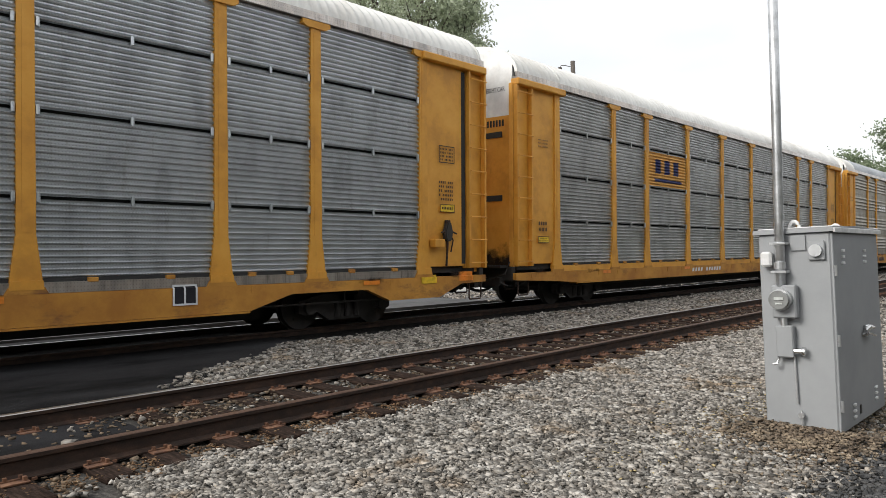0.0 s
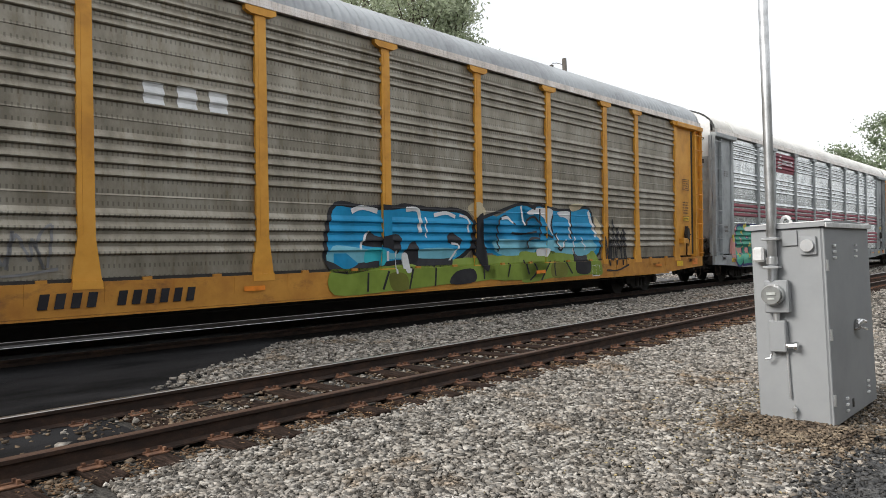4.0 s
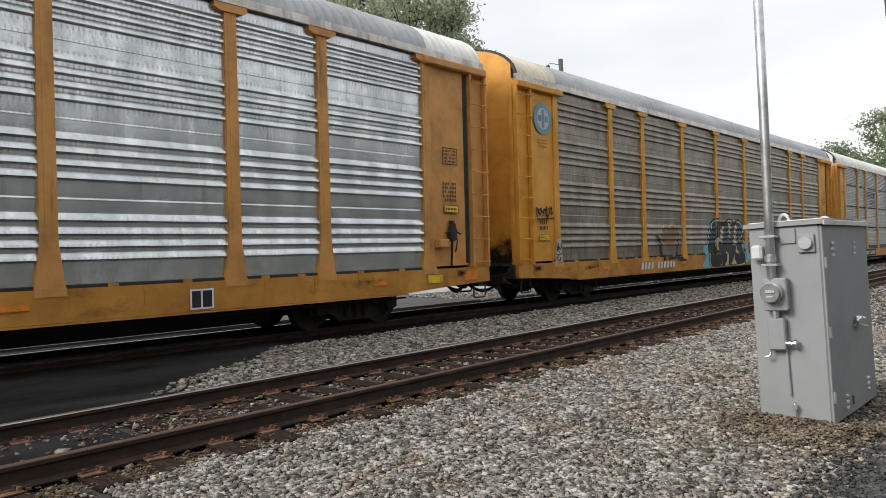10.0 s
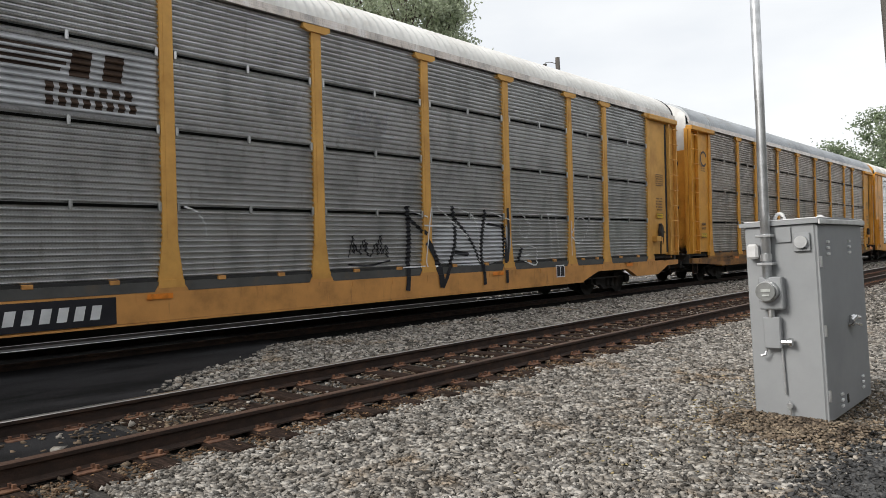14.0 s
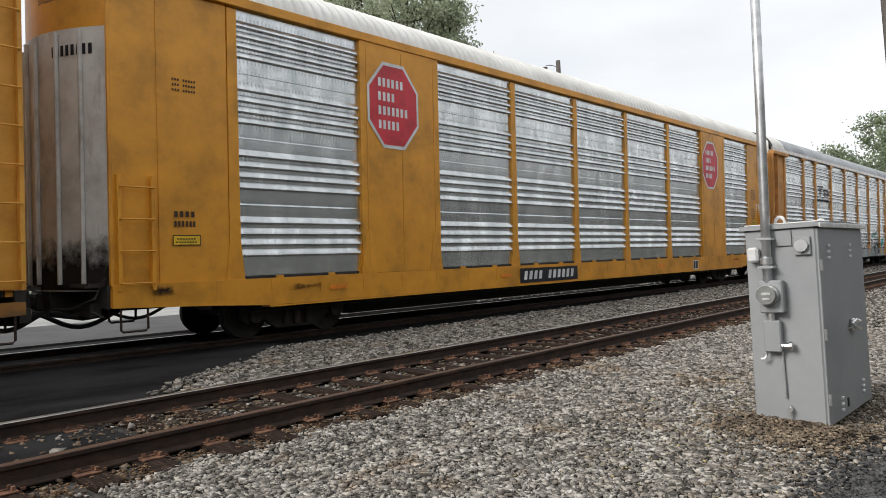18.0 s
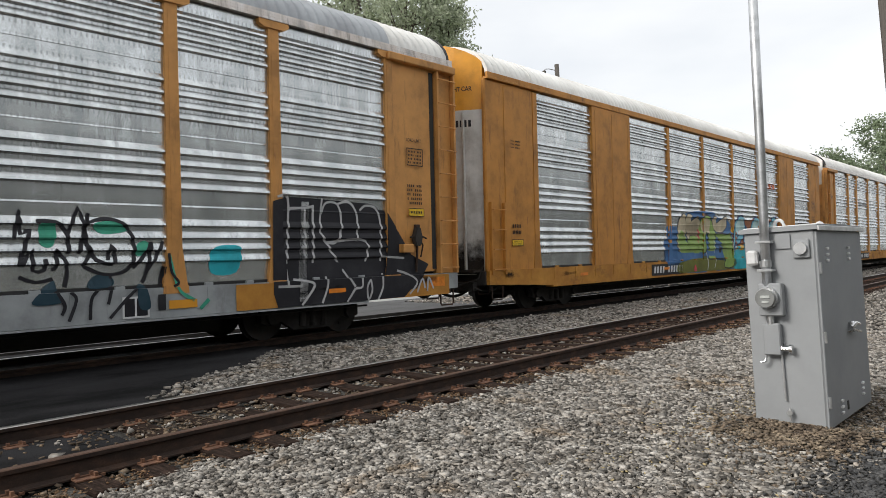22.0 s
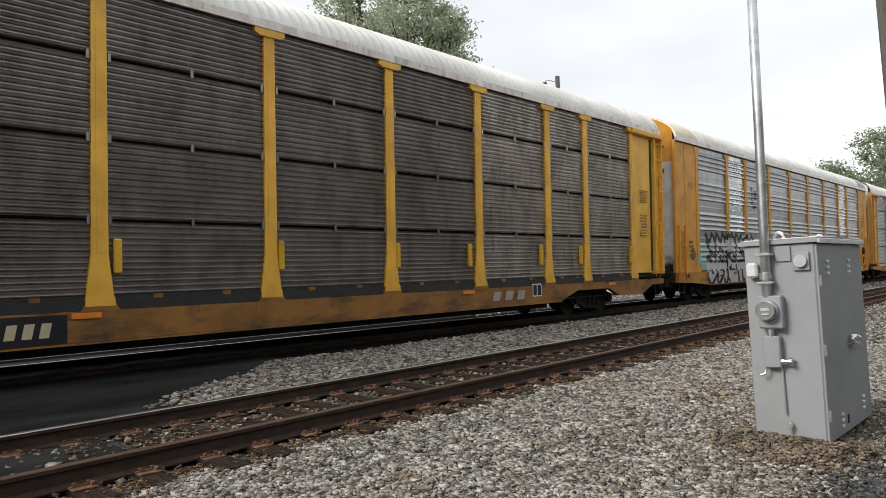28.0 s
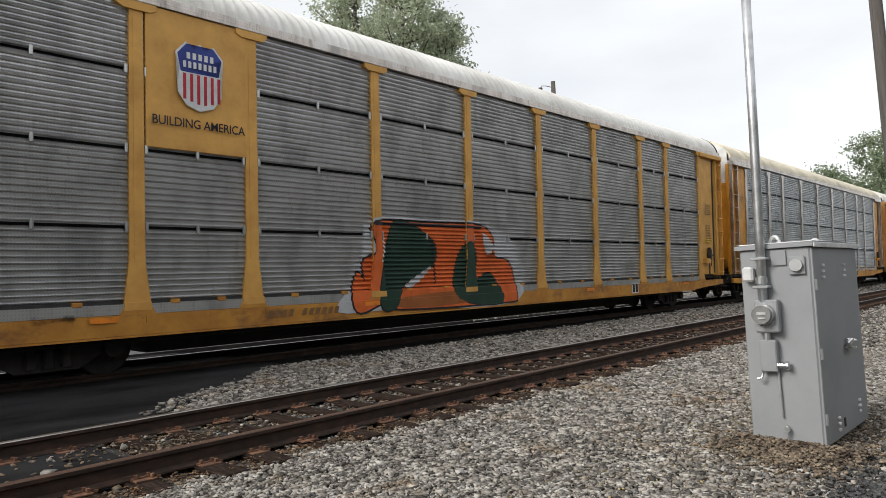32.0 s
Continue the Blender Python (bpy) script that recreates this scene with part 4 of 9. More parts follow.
                bm = boxes((-0.1, w + 0.1, -1.665, -1.55, SILL_TOP, 5.6), bevel=0.006)
                return mesh_of("wide_plate", bm, body)
            part("wide_plate", cached(("wide", w, body.name), plate), None, car).location.x = a
            weld = cached(("weld", body.name), lambda: mesh_of("weld_seam", boxes((-0.012, 0.012, -1.672, -1.66, SILL_TOP + 0.1, 5.5)), body))
            for x in (a + 0.06, b - 0.06, (a + b) / 2):
                part("weld_seam", weld, None, car).location.x = x
            gus = cached(("gusset", body.name), lambda: mesh_of("gusset", outline(bmesh.new(), [(-0.2, SILL_TOP), (0.2, SILL_TOP), (0.07, 1.9), (-0.07, 1.9)], -1.671, -1.66), body))
            for x in (a + 0.06, b - 0.06):
                part("gusset", gus, None, car).location.x = x
            continue
        for j, prof in enumerate(PROFILE[style]):
            mats = [M[sm]] + [M[n] for n in c.get("stripes", ())]
            pick = (lambda z: 1 if any(lo < z < hi for lo, hi in c["bands"]) else 0) if "bands" in c else None
            o = part("side_sheet", cached(("sheet", style, j, w, sm, "bands" in c), lambda: sheet_mesh(prof, w, mats, pick)), None, car)
            o.location.x = a
        if style == "fine":
            # little clamps that hold the sheets at the posts and at mid-bay
            clamp = cached(("clamp", sm), lambda: mesh_of("clamp", boxes((-0.024, 0.024, -1.65, -1.6, -0.07, 0.07), bevel=0.008), M[sm]))
            for z in (2.22, 3.39, 4.57):
                for x in (a + 0.15, b - 0.15, (a + b) / 2):
                    part("clamp", clamp, None, car).location = (x, 0, z)
        cap = cached(("sill_clip", sill_m.name), lambda: mesh_of("sill_clip", boxes((-0.07, 0.07, -1.655, -1.6, SILL_TOP - 0.02, SILL_TOP + 0.045), bevel=0.006), sill_m))
        for x in (a + w * 0.3, a + w * 0.7):
            part("sill_clip", cap, None, car).location.x = x
    # closed end bays with their corner ladders
    for s, e in ((0.0, posts[0]), (posts[-1], CAR_L)):
        lead = s == 0.0
        def block():
            x0, x1 = (0.0, e - s) if lead else (0.0, CAR_L - posts[-1])
            if kind == "slim" or c.get("smooth_end"):
                bm = boxes((x0 + (0.0 if lead else 0.08), x1 - (0.08 if lead else 0.0), -1.62, -1.5, SILL_TOP - 0.1, 5.6), bevel=0.03)
                mid = 0.72 if lead else x1 - 0.72
                box(bm, mid - 0.012, mid + 0.012, -1.632, -1.62, SILL_TOP, 5.55)
                return mesh_of("end_bay", bm, body)
            lo, hi = (0.66, x1 - 0.1) if lead else (0.1, x1 - 0.66)
            bm = boxes((lo, hi, -1.6, -1.5, SILL_TOP + 0.05, 5.45), bevel=0.01)
            a, b = (0.0, 0.66) if lead else (x1 - 0.6, x1)
            box(bm, a, b, -1.57, -1.45, SILL_TOP, 5.5, 0.01)
            return mesh_of("end_bay", bm, body)
        part("end_bay", cached(("block", body.name, kind, lead, c.get("smooth_end")), block), None, car).location.x = s
        if kind != "slim" and not c.get("smooth_end"):
            beam = cached(("beam", post_m.name), lambda: mesh_of("eave_beam", boxes((0, 2.0, -1.75, -1.5, 5.44, 5.6), bevel=0.02), post_m))
            part("eave_beam", beam, None, car).location.x = 0.02 if lead else CAR_L - 2.02
            if lead:
                ladder_parts(car, post_m, 0.05, 0.62, SILL_TOP, 5.45, 9, False)
            else:
                ladder_parts(car, post_m, CAR_L - 0.55, CAR_L - 0.03, SILL_TOP, 5.45, 9, True)
                # Dark bar stands for the shade in the gap beside the ladder.
                part("door_slot", cached("slot", lambda: mesh_of("door_slot", boxes((-0.06, 0.06, -1.605, -1.45, SILL_TOP + 0.1, 5.4)), M["gap_shade"])), None, car).location.x = CAR_L - 0.68
        else:
            ladder_parts(car, body, 0.1 if lead else CAR_L - 0.6, 0.6 if lead else CAR_L - 0.1, SILL_TOP - 0.1, 2.7, 4, not lead)
        # end doors, hood and step
        dm, hm = M[c.get("door", c["body"])], M[c.get("hood", "white")]
        for nm, z0, z1, m in (("end_door", 1.0, c.get("split", 4.75), dm), ("end_hood", c.get("split", 4.75), 7.0, hm)):
            o = part(nm, cached((nm, m.name, c.get("split", 4.75), bulge(c)), lambda: end_plate(z0, z1, m, bulge(c))), None, car)
            if not lead:
                o.rotation_euler.z = math.pi
            o.location.x = 0.1 if lead else CAR_L - 0.1
        if lead and c.get("door") == "worn_door":
            for y in (-1.1, -0.7, -0.2, 0.2, 0.7):
                part("door_seam", cached("seam", lambda: mesh_of("door_seam", boxes((-0.03, 0.03, -0.03, 0.03, 1.1, 4.85), bevel=0.01), M["worn_door"])), None, car).location = (0.07 - bulge(c) * (1 - (y / 1.48) ** 2), y, 0)
        if lead and style == "fine":
            for z in (2.75, 4.3):
                # Dark bars stand for the shade in the door's openings.
                part("door_slit", cached("slit", lambda: mesh_of("door_slit", boxes((-0.02, 0.02, -1.2, -0.55, -0.07, 0.07)), M["gap_shade"])), None, car).location = (0.04, 0, z)
        part("end_sill", cached("end_sill", lambda: mesh_of("end_sill", boxes((-0.04, 0.1, -1.56, 1.56, 0.74, 1.08), bevel=0.01), M["steel_dark"])), None, car, "sooty black end sill").location.x = 0 if lead else CAR_L - 0.06
        for nm, build in (("draft_gear", draft_gear_mesh), ("end_platform", platform_mesh), ("uncoupling_lever", lever_mesh)):
            gear = part(nm, cached(nm, build), None, car)
            gear.location.x = 0 if lead else CAR_L
            if not lead:
                gear.rotation_euler.z = math.pi
        part("brake_pipe_bracket", cached("brake_pipe_bracket", lambda: mesh_of("brake_pipe_bracket", boxes((-0.08, 0.08, -1.3, -0.5, 0.62, 0.82), bevel=0.01), M["steel_dark"])), None, car).location.x = -0.1 if lead else CAR_L + 0.1
        for y, z in ((-1.62, 0.40), (-1.2, 0.52)):
            st = part("step_iron", cached(("step_iron", z), lambda: step_iron_mesh(z)), None, car)
            st.location = (0.32 if lead else CAR_L - 0.32, y, 0)
        cp = part("coupler", cached("coupler", coupler_mesh), None, car)
        hs = part("air_hose", cached(("hose", k % 3), lambda: hose_mesh(0.17 + 0.035 * (k % 3), 0.62)), None, car)
        if not lead:
            cp.location.x, hs.location.x = CAR_L, CAR_L
            cp.rotation_euler.z = math.pi
            hs.scale.x = -1.0
        # brake wheel and gear on the trailing end
        if not lead and not c.get("no_brake"):
            bm = bmesh.new()
            disc(bm, (25.95, -1.66, 1.95), (0, 1, 0), 0.075, 0.05, 14)
            tube(bm, [(25.72, -1.69, 1.86), (25.95, -1.69, 1.92), (26.2, -1.69, 1.84)], 0.018, 6)
            tube(bm, [(25.95, -1.68, 1.9), (26.08, -1.7, 1.7), (26.02, -1.69, 1.45)], 0.016, 6)
            tube(bm, [(25.95, -1.67, 1.95), (25.93, -1.67, 1.5), (25.9, -1.67, 1.15)], 0.025, 6)
            box(bm, 25.89, 26.01, -1.7, -1.62, 2.03, 2.13, 0.01)
            housing = outline(bmesh.new(), [(25.85, 1.68), (26.01, 1.68), (26.06, 1.86), (26.0, 2.08), (25.89, 2.08), (25.81, 1.86)], -1.74, -1.62)
            bmesh.ops.bevel(housing, geom=housing.edges[:], offset=0.02, segments=2, affect="EDGES")
            part("brake_housing", cached("brake_housing", lambda: mesh_of("brake_housing", housing, M["steel_dark"])), None, car, "grimy black brake gear housing")
            part("hand_brake", cached("brake", lambda: mesh_of("hand_brake", bm, M["rail"])), None, car)
            part("step_bracket", cached(("bracket", body.name), lambda: mesh_of("step_bracket", boxes((25.45, 25.75, -1.78, -1.6, 1.55, 1.72), bevel=0.01), body)), None, car)
    # underframe, piping and trucks
    def frame_mesh():
        bm = boxes((0.1, CAR_L - 0.1, -0.32, 0.32, 0.62, 1.0), (5.2, CAR_L - 5.2, -0.62, 0.62, 0.24, 0.85), (2.3, 5.0, -0.3, 0.3, 0.5, 0.7), (CAR_L - 5.0, CAR_L - 2.3, -0.3, 0.3, 0.5, 0.7))
        for i in range(9):
            box(bm, 3.2 + i * 2.55, 3.4 + i * 2.55, -1.5, 1.5, 0.66, 1.0)
        tube(bm, [(2.4, -1.35, 0.52), (CAR_L - 2.4, -1.35, 0.52)], 0.02, 6)
        for i in range(6):
            tube(bm, [(3.4 + i * 4.0, -1.35, 0.52), (3.4 + i * 4.0, -1.35, 0.8)], 0.02, 6)
        return mesh_of("underframe", bm, M["steel_dark"])
    part("underframe", cached("underframe", frame_mesh), None, car)
    for x in (3.55, CAR_L - 3.55):
        tr = part("truck", cached("truck", truck_frame_mesh), None, car)
        tr.location.x = x
        for dx in (-0.89, 0.89):
            w = part("wheelset", cached("wheelset", wheelset_mesh), None, tr)
            w.location = (dx, 0, 0.42)
            WHEELS.append((w, dx))
    return car


WHEELS = []


# ---- paint, signs and spray art laid on the sheets ----
def front(c, x, z):
    """How far out the wagon's side stands at (x, z)."""
    top = SILL_TOP if c["style"] == "ridged" else 1.1
    if z <= top:
        return -1.67 if z <= (SILL_TOP if c["style"] == "ridged" else 0.93) else -1.65
    for i in c.get("plates", ()):
        if grid(c)[i] - 0.1 <= x <= grid(c)[i + 1] + 0.1:
            return -1.676
    foot = float(np.interp(z, (SILL_TOP - 0.08, 1.72, 1.75), (0.21, 0.12, 0.11)))
    for p in grid(c):
        if abs(x - p) <= foot * FOOT[c["posts"]]:
            return {"capped": -1.653, "braced": -1.642, "slim": -1.634}[c["posts"]]
    if x < grid(c)[0] or x > grid(c)[-1]:
        return -1.634
    for prof in PROFILE[c["style"]]:
        if prof[0][0] <= z <= prof[-1][0]:
            return SIDE - float(np.interp(z, [q[0] for q in prof], [q[1] for q in prof]))
    return SIDE - 0.03


FOOT = {"capped": 1.0, "braced": 1.04, "slim": 0.85}


def press(bm, c, layer):
    """Cut a flat shape (x, z) along the ridges and posts and press it onto the side."""
    xs, zs = [v.co.x for v in bm.verts], [v.co.z for v in bm.verts]
    if not xs:
        return
    cuts = [((x + d, 0, 0), (1, 0, 0)) for p in grid(c) for x in (p - 0.11, p + 0.11) for d in (-0.002, 0.002)]
    k = FOOT[c["posts"]]
    cuts += [((p + s * 0.12 * k + d, 0, 1.72), (0.71, 0, s * 0.09 * k)) for p in grid(c) if min(xs) - 0.3 < p < max(xs) + 0.3 for s in (-1, 1) for d in (-0.003, 0.003)]
    tops = (SILL_TOP,) if c["style"] == "ridged" else (0.93, 1.1)
    cuts += [((0, 0, t + d), (0, 0, 1)) for t in tops for d in (-0.002, 0.002)]
    cuts += [((0, 0, z), (0, 0, 1)) for prof in PROFILE[c["style"]] for z, _ in prof]
    for co, no in cuts:
        v = co[0] if no[0] else co[2]
        lo, hi = (min(xs), max(xs)) if no[0] else (min(zs), max(zs))
        if lo < v < hi or (no[0] and no[2]):
            bmesh.ops.bisect_plane(bm, geom=bm.verts[:] + bm.edges[:] + bm.faces[:], plane_co=co, plane_no=no, dist=0.0004)
    for v in bm.verts:
        v.co.y = front(c, v.co.x, v.co.z) - 0.004 - 0.003 * layer


def decal(car, c, name, polys, mat, layer=0, label=""):
    if len(polys) > 1 and name in ("spray_patch", "spray_glow", "spray_dots", "number_bar", "sign_mark", "reflector"):
        return [decal(car, c, name, [p], mat, layer, label) for p in polys]
    bm = bmesh.new()
    for p in polys:
        bm.faces.new([bm.verts.new((x, 0, z)) for x, z in p])
    bmesh.ops.triangulate(bm, faces=bm.faces[:])
    press(bm, c, layer)
    bmesh.ops.recalc_face_normals(bm, faces=bm.faces)
    return part(name, bm, mat, car, label)


def rect(x0, x1, z0, z1, lean=0.0):
    return [(x0, z0), (x1, z0), (x1 + lean, z1), (x0 + lean, z1)]


def ring_pts(x, z, r, n=28, squash=1.0):
    return [(x + r * math.cos(2 * math.pi * i / n), z + squash * r * math.sin(2 * math.pi * i / n)) for i in range(n)]


def bars(n, x0, x1, z0, z1, lean=0.0, skip=()):
    """One small bar for each character that cannot be lettered."""
    w = (x1 - x0) / n
    return [rect(x0 + i * w, x0 + (i + 0.6) * w, z0, z1, lean) for i in range(n) if i not in skip]


def text_bm(word, x0, x1, z0, z1, swell=0.0, lean=0.0, wave=0.0):
    cu = bpy.data.curves.new("lettering", "FONT")
    cu.body, cu.offset, cu.resolution_u = word, 0.0, 3
    cu.space_character = 0.96
    ob = new("lettering", cu)
    bpy.context.view_layer.update()
    box_c = [Vector(v) for v in ob.bound_box]
    lo, hi, b, t = (f(v[i] for v in box_c) for i in (0, 1) for f in (min, max))
    cu.offset = swell
    bpy.context.view_layer.update()
    me = bpy.data.meshes.new_from_object(ob.evaluated_get(bpy.context.evaluated_depsgraph_get()))
    bpy.data.objects.remove(ob)
    bm = bmesh.new()
    bm.from_mesh(me)
    bpy.data.meshes.remove(me)
    for v in bm.verts:
        fx, fz = (v.co.x - lo) / (hi - lo), (v.co.y - b) / (t - b)
        z = z0 + (z1 - z0) * fz
        x = x0 + (x1 - x0) * fx
        v.co = (x + lean * (fz - 0.5) + 0.5 * wave * math.sin(4.1 * z + 2 * x), 0, z + wave * math.sin(2.3 * x))
    return bm


def lettering(car, c, name, word, x0, x1, z0, z1, mats, layer=2, swell=0.0, lean=0.0, wave=0.0, label=""):
    """Letters of one or two colours, the second below the middle."""
    bm = text_bm(word, x0, x1, z0, z1, swell, lean, wave)
    mats = mats if isinstance(mats, (list, tuple)) else [mats]
    press(bm, c, layer)
    for f in bm.faces:
        if len(mats) > 1:
            m = f.calc_center_median()
            h = (m.z - z0) / (z1 - z0) + 0.09 * math.sin(5 * m.x) + 0.05 * math.sin(13 * m.x)
            f.material_index = min(len(mats) - 1, max(0, int((1 - h) * len(mats))))
    bmesh.ops.recalc_face_normals(bm, faces=bm.faces)
    return part(name, bm, mats, car, label)


def cloud(x0, x1, z0, z1, seed, rough=0.12, n=90):
    """A ragged sprayed patch."""
    cx, cz, a, b = (x0 + x1) / 2, (z0 + z1) / 2, (x1 - x0) / 2, (z1 - z0) / 2
    out = []
    for i in range(n):
        t = 2 * math.pi * i / n
        k = max(abs(math.cos(t)), abs(math.sin(t))) ** -0.75
        g = 1 + rough * noise.noise(Vector((3 * math.cos(t) + seed, 3 * math.sin(t), seed))) * 2
        out.append((cx + a * k * g * math.cos(t), max(0.64, cz + b * k * g * math.sin(t))))
    return out


def piece(car, c, word, x0, x1, z0, z1, fill, line, back=None, seed=1.0, swell=0.03, lean=0.15, wave=0.05, label="", edge=None):
    """Spray-painted lettering: a ragged ground, fat outlined letters, and a fill in bands."""
    if back:
        decal(car, c, "spray_ground", [cloud(x0 - 0.15, x1 + 0.15, z0 - 0.1, z1 + 0.12, seed)], P[back], 0)
    if edge:
        lettering(car, c, "spray_glow", word, x0, x1, z0, z1, P[edge], 1, swell + 0.1, lean, wave)
    lettering(car, c, "spray_outline", word, x0, x1, z0, z1, P[line], 2, swell + 0.05, lean, wave)
    return lettering(car, c, "spray_letters", word, x0, x1, z0, z1, [P[f] for f in fill], 3, swell, lean, wave, label)


def scrawl(car, c, x0, x1, z0, z1, seed, mat, n=6, width=0.035, label="", layer=3):
    """A loose sprayed tag: one quick scribbled line that runs up and down and doubles back, and a line under it."""
    r = random.Random(seed)
    polys, w, h = [], (x1 - x0) / n, z1 - z0
    line = []
    for i in range(3 * n):
        high = r.uniform(0.6, 1.0) if i % 2 else r.uniform(0.08, 0.42)
        line.append((x0 + w * (i / 3 + r.uniform(-0.35, 0.45)), z0 + h * high))
        if r.random() < 0.3:
            line.append((line[-1][0] - w * r.uniform(0.2, 0.5), z0 + h * r.uniform(0.35, 0.75)))
    under = [(x0 + 0.1 * w, z0 + 0.04 * h), (x0 + n * w * 0.5, z0 + r.uniform(-0.05, 0.06) * h), (x1, z0 + 0.12 * h)]
    for pts in (smooth_line(line, False, 4), smooth_line(under, False, 4)):
        for (ax, az), (bx, bz) in zip(pts, pts[1:]):
            d, q = math.hypot(bx - ax, bz - az) or 1, width * r.uniform(0.8, 1.15) / 2
            nx, nz = -(bz - az) / d * q, (bx - ax) / d * q
            polys.append([(ax - nx, max(0.63, az - nz)), (bx - nx, max(0.63, bz - nz)), (bx + nx, max(0.64, bz + nz)), (ax + nx, max(0.64, az + nz))])
    return decal(car, c, "spray_tag", polys, P[mat], layer, label)


def smooth_line(pts, closed, n=4):
    """A soft curve through hand-drawn points."""
    if not n or len(pts) < 3:
        return list(pts)
    p = [pts[-1], *pts, pts[0], pts[1]] if closed else [pts[0], *pts, pts[-1]]
    out = []
    for a, b, c, d in zip(p, p[1:], p[2:], p[3:]):
        for i in range(n):
            t = i / n
            out.append(tuple(0.5 * (2 * b[j] + (c[j] - a[j]) * t + (2 * a[j] - 5 * b[j] + 4 * c[j] - d[j]) * t * t + (3 * b[j] - a[j] - 3 * c[j] + d[j]) * t ** 3) for j in (0, 1)))
    return out if closed else out + [pts[-1]]


def low_edge(pts):
    return [(x, max(0.63, z)) for x, z in pts]


def blob(car, c, pts, mat, layer, n=4, label=""):
    """A sprayed shape with a soft outline."""
    return decal(car, c, "spray_shape", [low_edge(smooth_line(pts, True, n))], P[mat], layer, label)


def stroke(car, c, pts, mat, width, layer, closed=False, n=4):
    """A sprayed line of one width."""
    line = smooth_line(pts, closed, n)
    m = len(line)
    bm = bmesh.new()
    sides = []
    for i, (x, z) in enumerate(line):
        a, b = (line[i - 1], line[(i + 1) % m]) if closed else (line[max(0, i - 1)], line[min(m - 1, i + 1)])
        d = math.hypot(b[0] - a[0], b[1] - a[1]) or 1
        w = width / 2 * (1 + 0.25 * noise.noise(Vector((x * 5, z * 5, 1))))
        nx, nz = -(b[1] - a[1]) / d * w, (b[0] - a[0]) / d * w
        sides.append((bm.verts.new((x + nx, 0, max(0.63, z + nz))), bm.verts.new((x - nx, 0, max(0.628, z - nz)))))
    for p, q in zip(sides, sides[1:] + sides[:1] if closed else sides[1:]):
        bm.faces.new((p[0], p[1], q[1], q[0]))
    press(bm, c, layer)
    return part("spray_line", bm, P[mat], car)


def frame_polys(x0, x1, z0, z1, w=0.02):
    return [rect(x0, x1, z0, z0 + w), rect(x0, x1, z1 - w, z1), rect(x0, x0 + w, z0 + w, z1 - w), rect(x1 - w, x1, z0 + w, z1 - w)]


def stencils(car, c):
    """Small markings common to the wagons: data blocks on the end bays, labels, reflectors and number bars."""
    dark = P["black"]
    rows = frame_polys(25.72, 26.2, 3.35, 3.72)
    for i in range(4):
        rows += bars(9, 25.76, 26.16, 3.4 + 0.075 * i, 3.44 + 0.075 * i, skip=(2 + i,))
    for i in range(5):
        rows += bars(8, 25.72, 26.16, 2.55 + 0.09 * i, 2.6 + 0.09 * i, skip=(i,))
    tagged(decal(car, c, "data_stencil", rows, P["ink"], 0), kind="stuff")
    lead = []
    for i in range(2):
        lead += bars(4 if i else 6, 0.95, 1.32, 1.95 + 0.15 * i, 2.04 + 0.15 * i)
    for i in range(3):
        lead += bars(9, 0.95, 1.35, 4.05 + 0.08 * i, 4.085 + 0.08 * i, skip=(3,))
    tagged(decal(car, c, "number_stencil", lead, P["ink"], 0), kind="stuff")
    decal(car, c, "yellow_label", [rect(26.0 - 0.25, 26.2, 2.3, 2.47)], M["sticker"], 0)
    decal(car, c, "label_print", bars(7, 25.8, 26.15, 2.36, 2.41) + frame_polys(25.75, 26.2, 2.3, 2.47, 0.012), dark, 1)
    lx, lz = (1.55, 0.82) if c["body"] in ("grey", "tan") else (0.92, 1.66)
    decal(car, c, "yellow_label", [rect(lx, lx + 0.46, lz, lz + 0.16)], M["sticker"], 0)
    decal(car, c, "label_print", bars(8, lx + 0.05, lx + 0.41, lz + 0.04, lz + 0.06) + bars(7, lx + 0.07, lx + 0.39, lz + 0.09, lz + 0.11) + frame_polys(lx, lx + 0.46, lz, lz + 0.16, 0.012), dark, 1)
    if c["body"] in ("grey", "tan", "yellow"):
        decal(car, c, "yellow_label", [rect(25.15, 25.6, 0.8, 0.97)], M["sticker"], 1)
        decal(car, c, "reflector", [rect(26.3, 26.75, 0.82, 1.02)], M["orange"], 1)
    for x in (3.9, 9.0, 17.2, 23.6):
        decal(car, c, "reflector", [rect(x, x + 0.4, 0.83, 0.91)], M["orange"], 4)
    decal(car, c, "test_plate", frame_polys(19.85, 20.25, 0.66, 0.98, 0.03) + [rect(20.03, 20.06, 0.69, 0.95)], P["white"], 1)
    decal(car, c, "test_plate_ground", [rect(19.87, 20.23, 0.68, 0.96)], dark, 0)
    x0, x1, ground, ink = c.get("number", (6.3, 8.7, None, "black"))
    if ground:
        decal(car, c, "number_ground", [rect(x0 - 0.15, x1 + 0.15, 0.51 if c.get("deep") else 0.66, 0.9 if c["style"] == "fine" else 1.02)], dark, 0)
    low, top = (0.6, 0.8) if c.get("deep") else (0.74, 0.86 if c["style"] == "fine" else 0.95)
    decal(car, c, "number_bar", bars(11, x0, x1, low, top, 0.04, skip=(4,)), P[ink], 1)
    # soot and painted gap shade low on the leading door; sill soot by couplers
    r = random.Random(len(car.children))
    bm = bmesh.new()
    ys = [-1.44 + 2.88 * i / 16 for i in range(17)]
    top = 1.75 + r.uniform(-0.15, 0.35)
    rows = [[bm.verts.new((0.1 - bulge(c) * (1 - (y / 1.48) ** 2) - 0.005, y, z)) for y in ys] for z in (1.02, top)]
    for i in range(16):
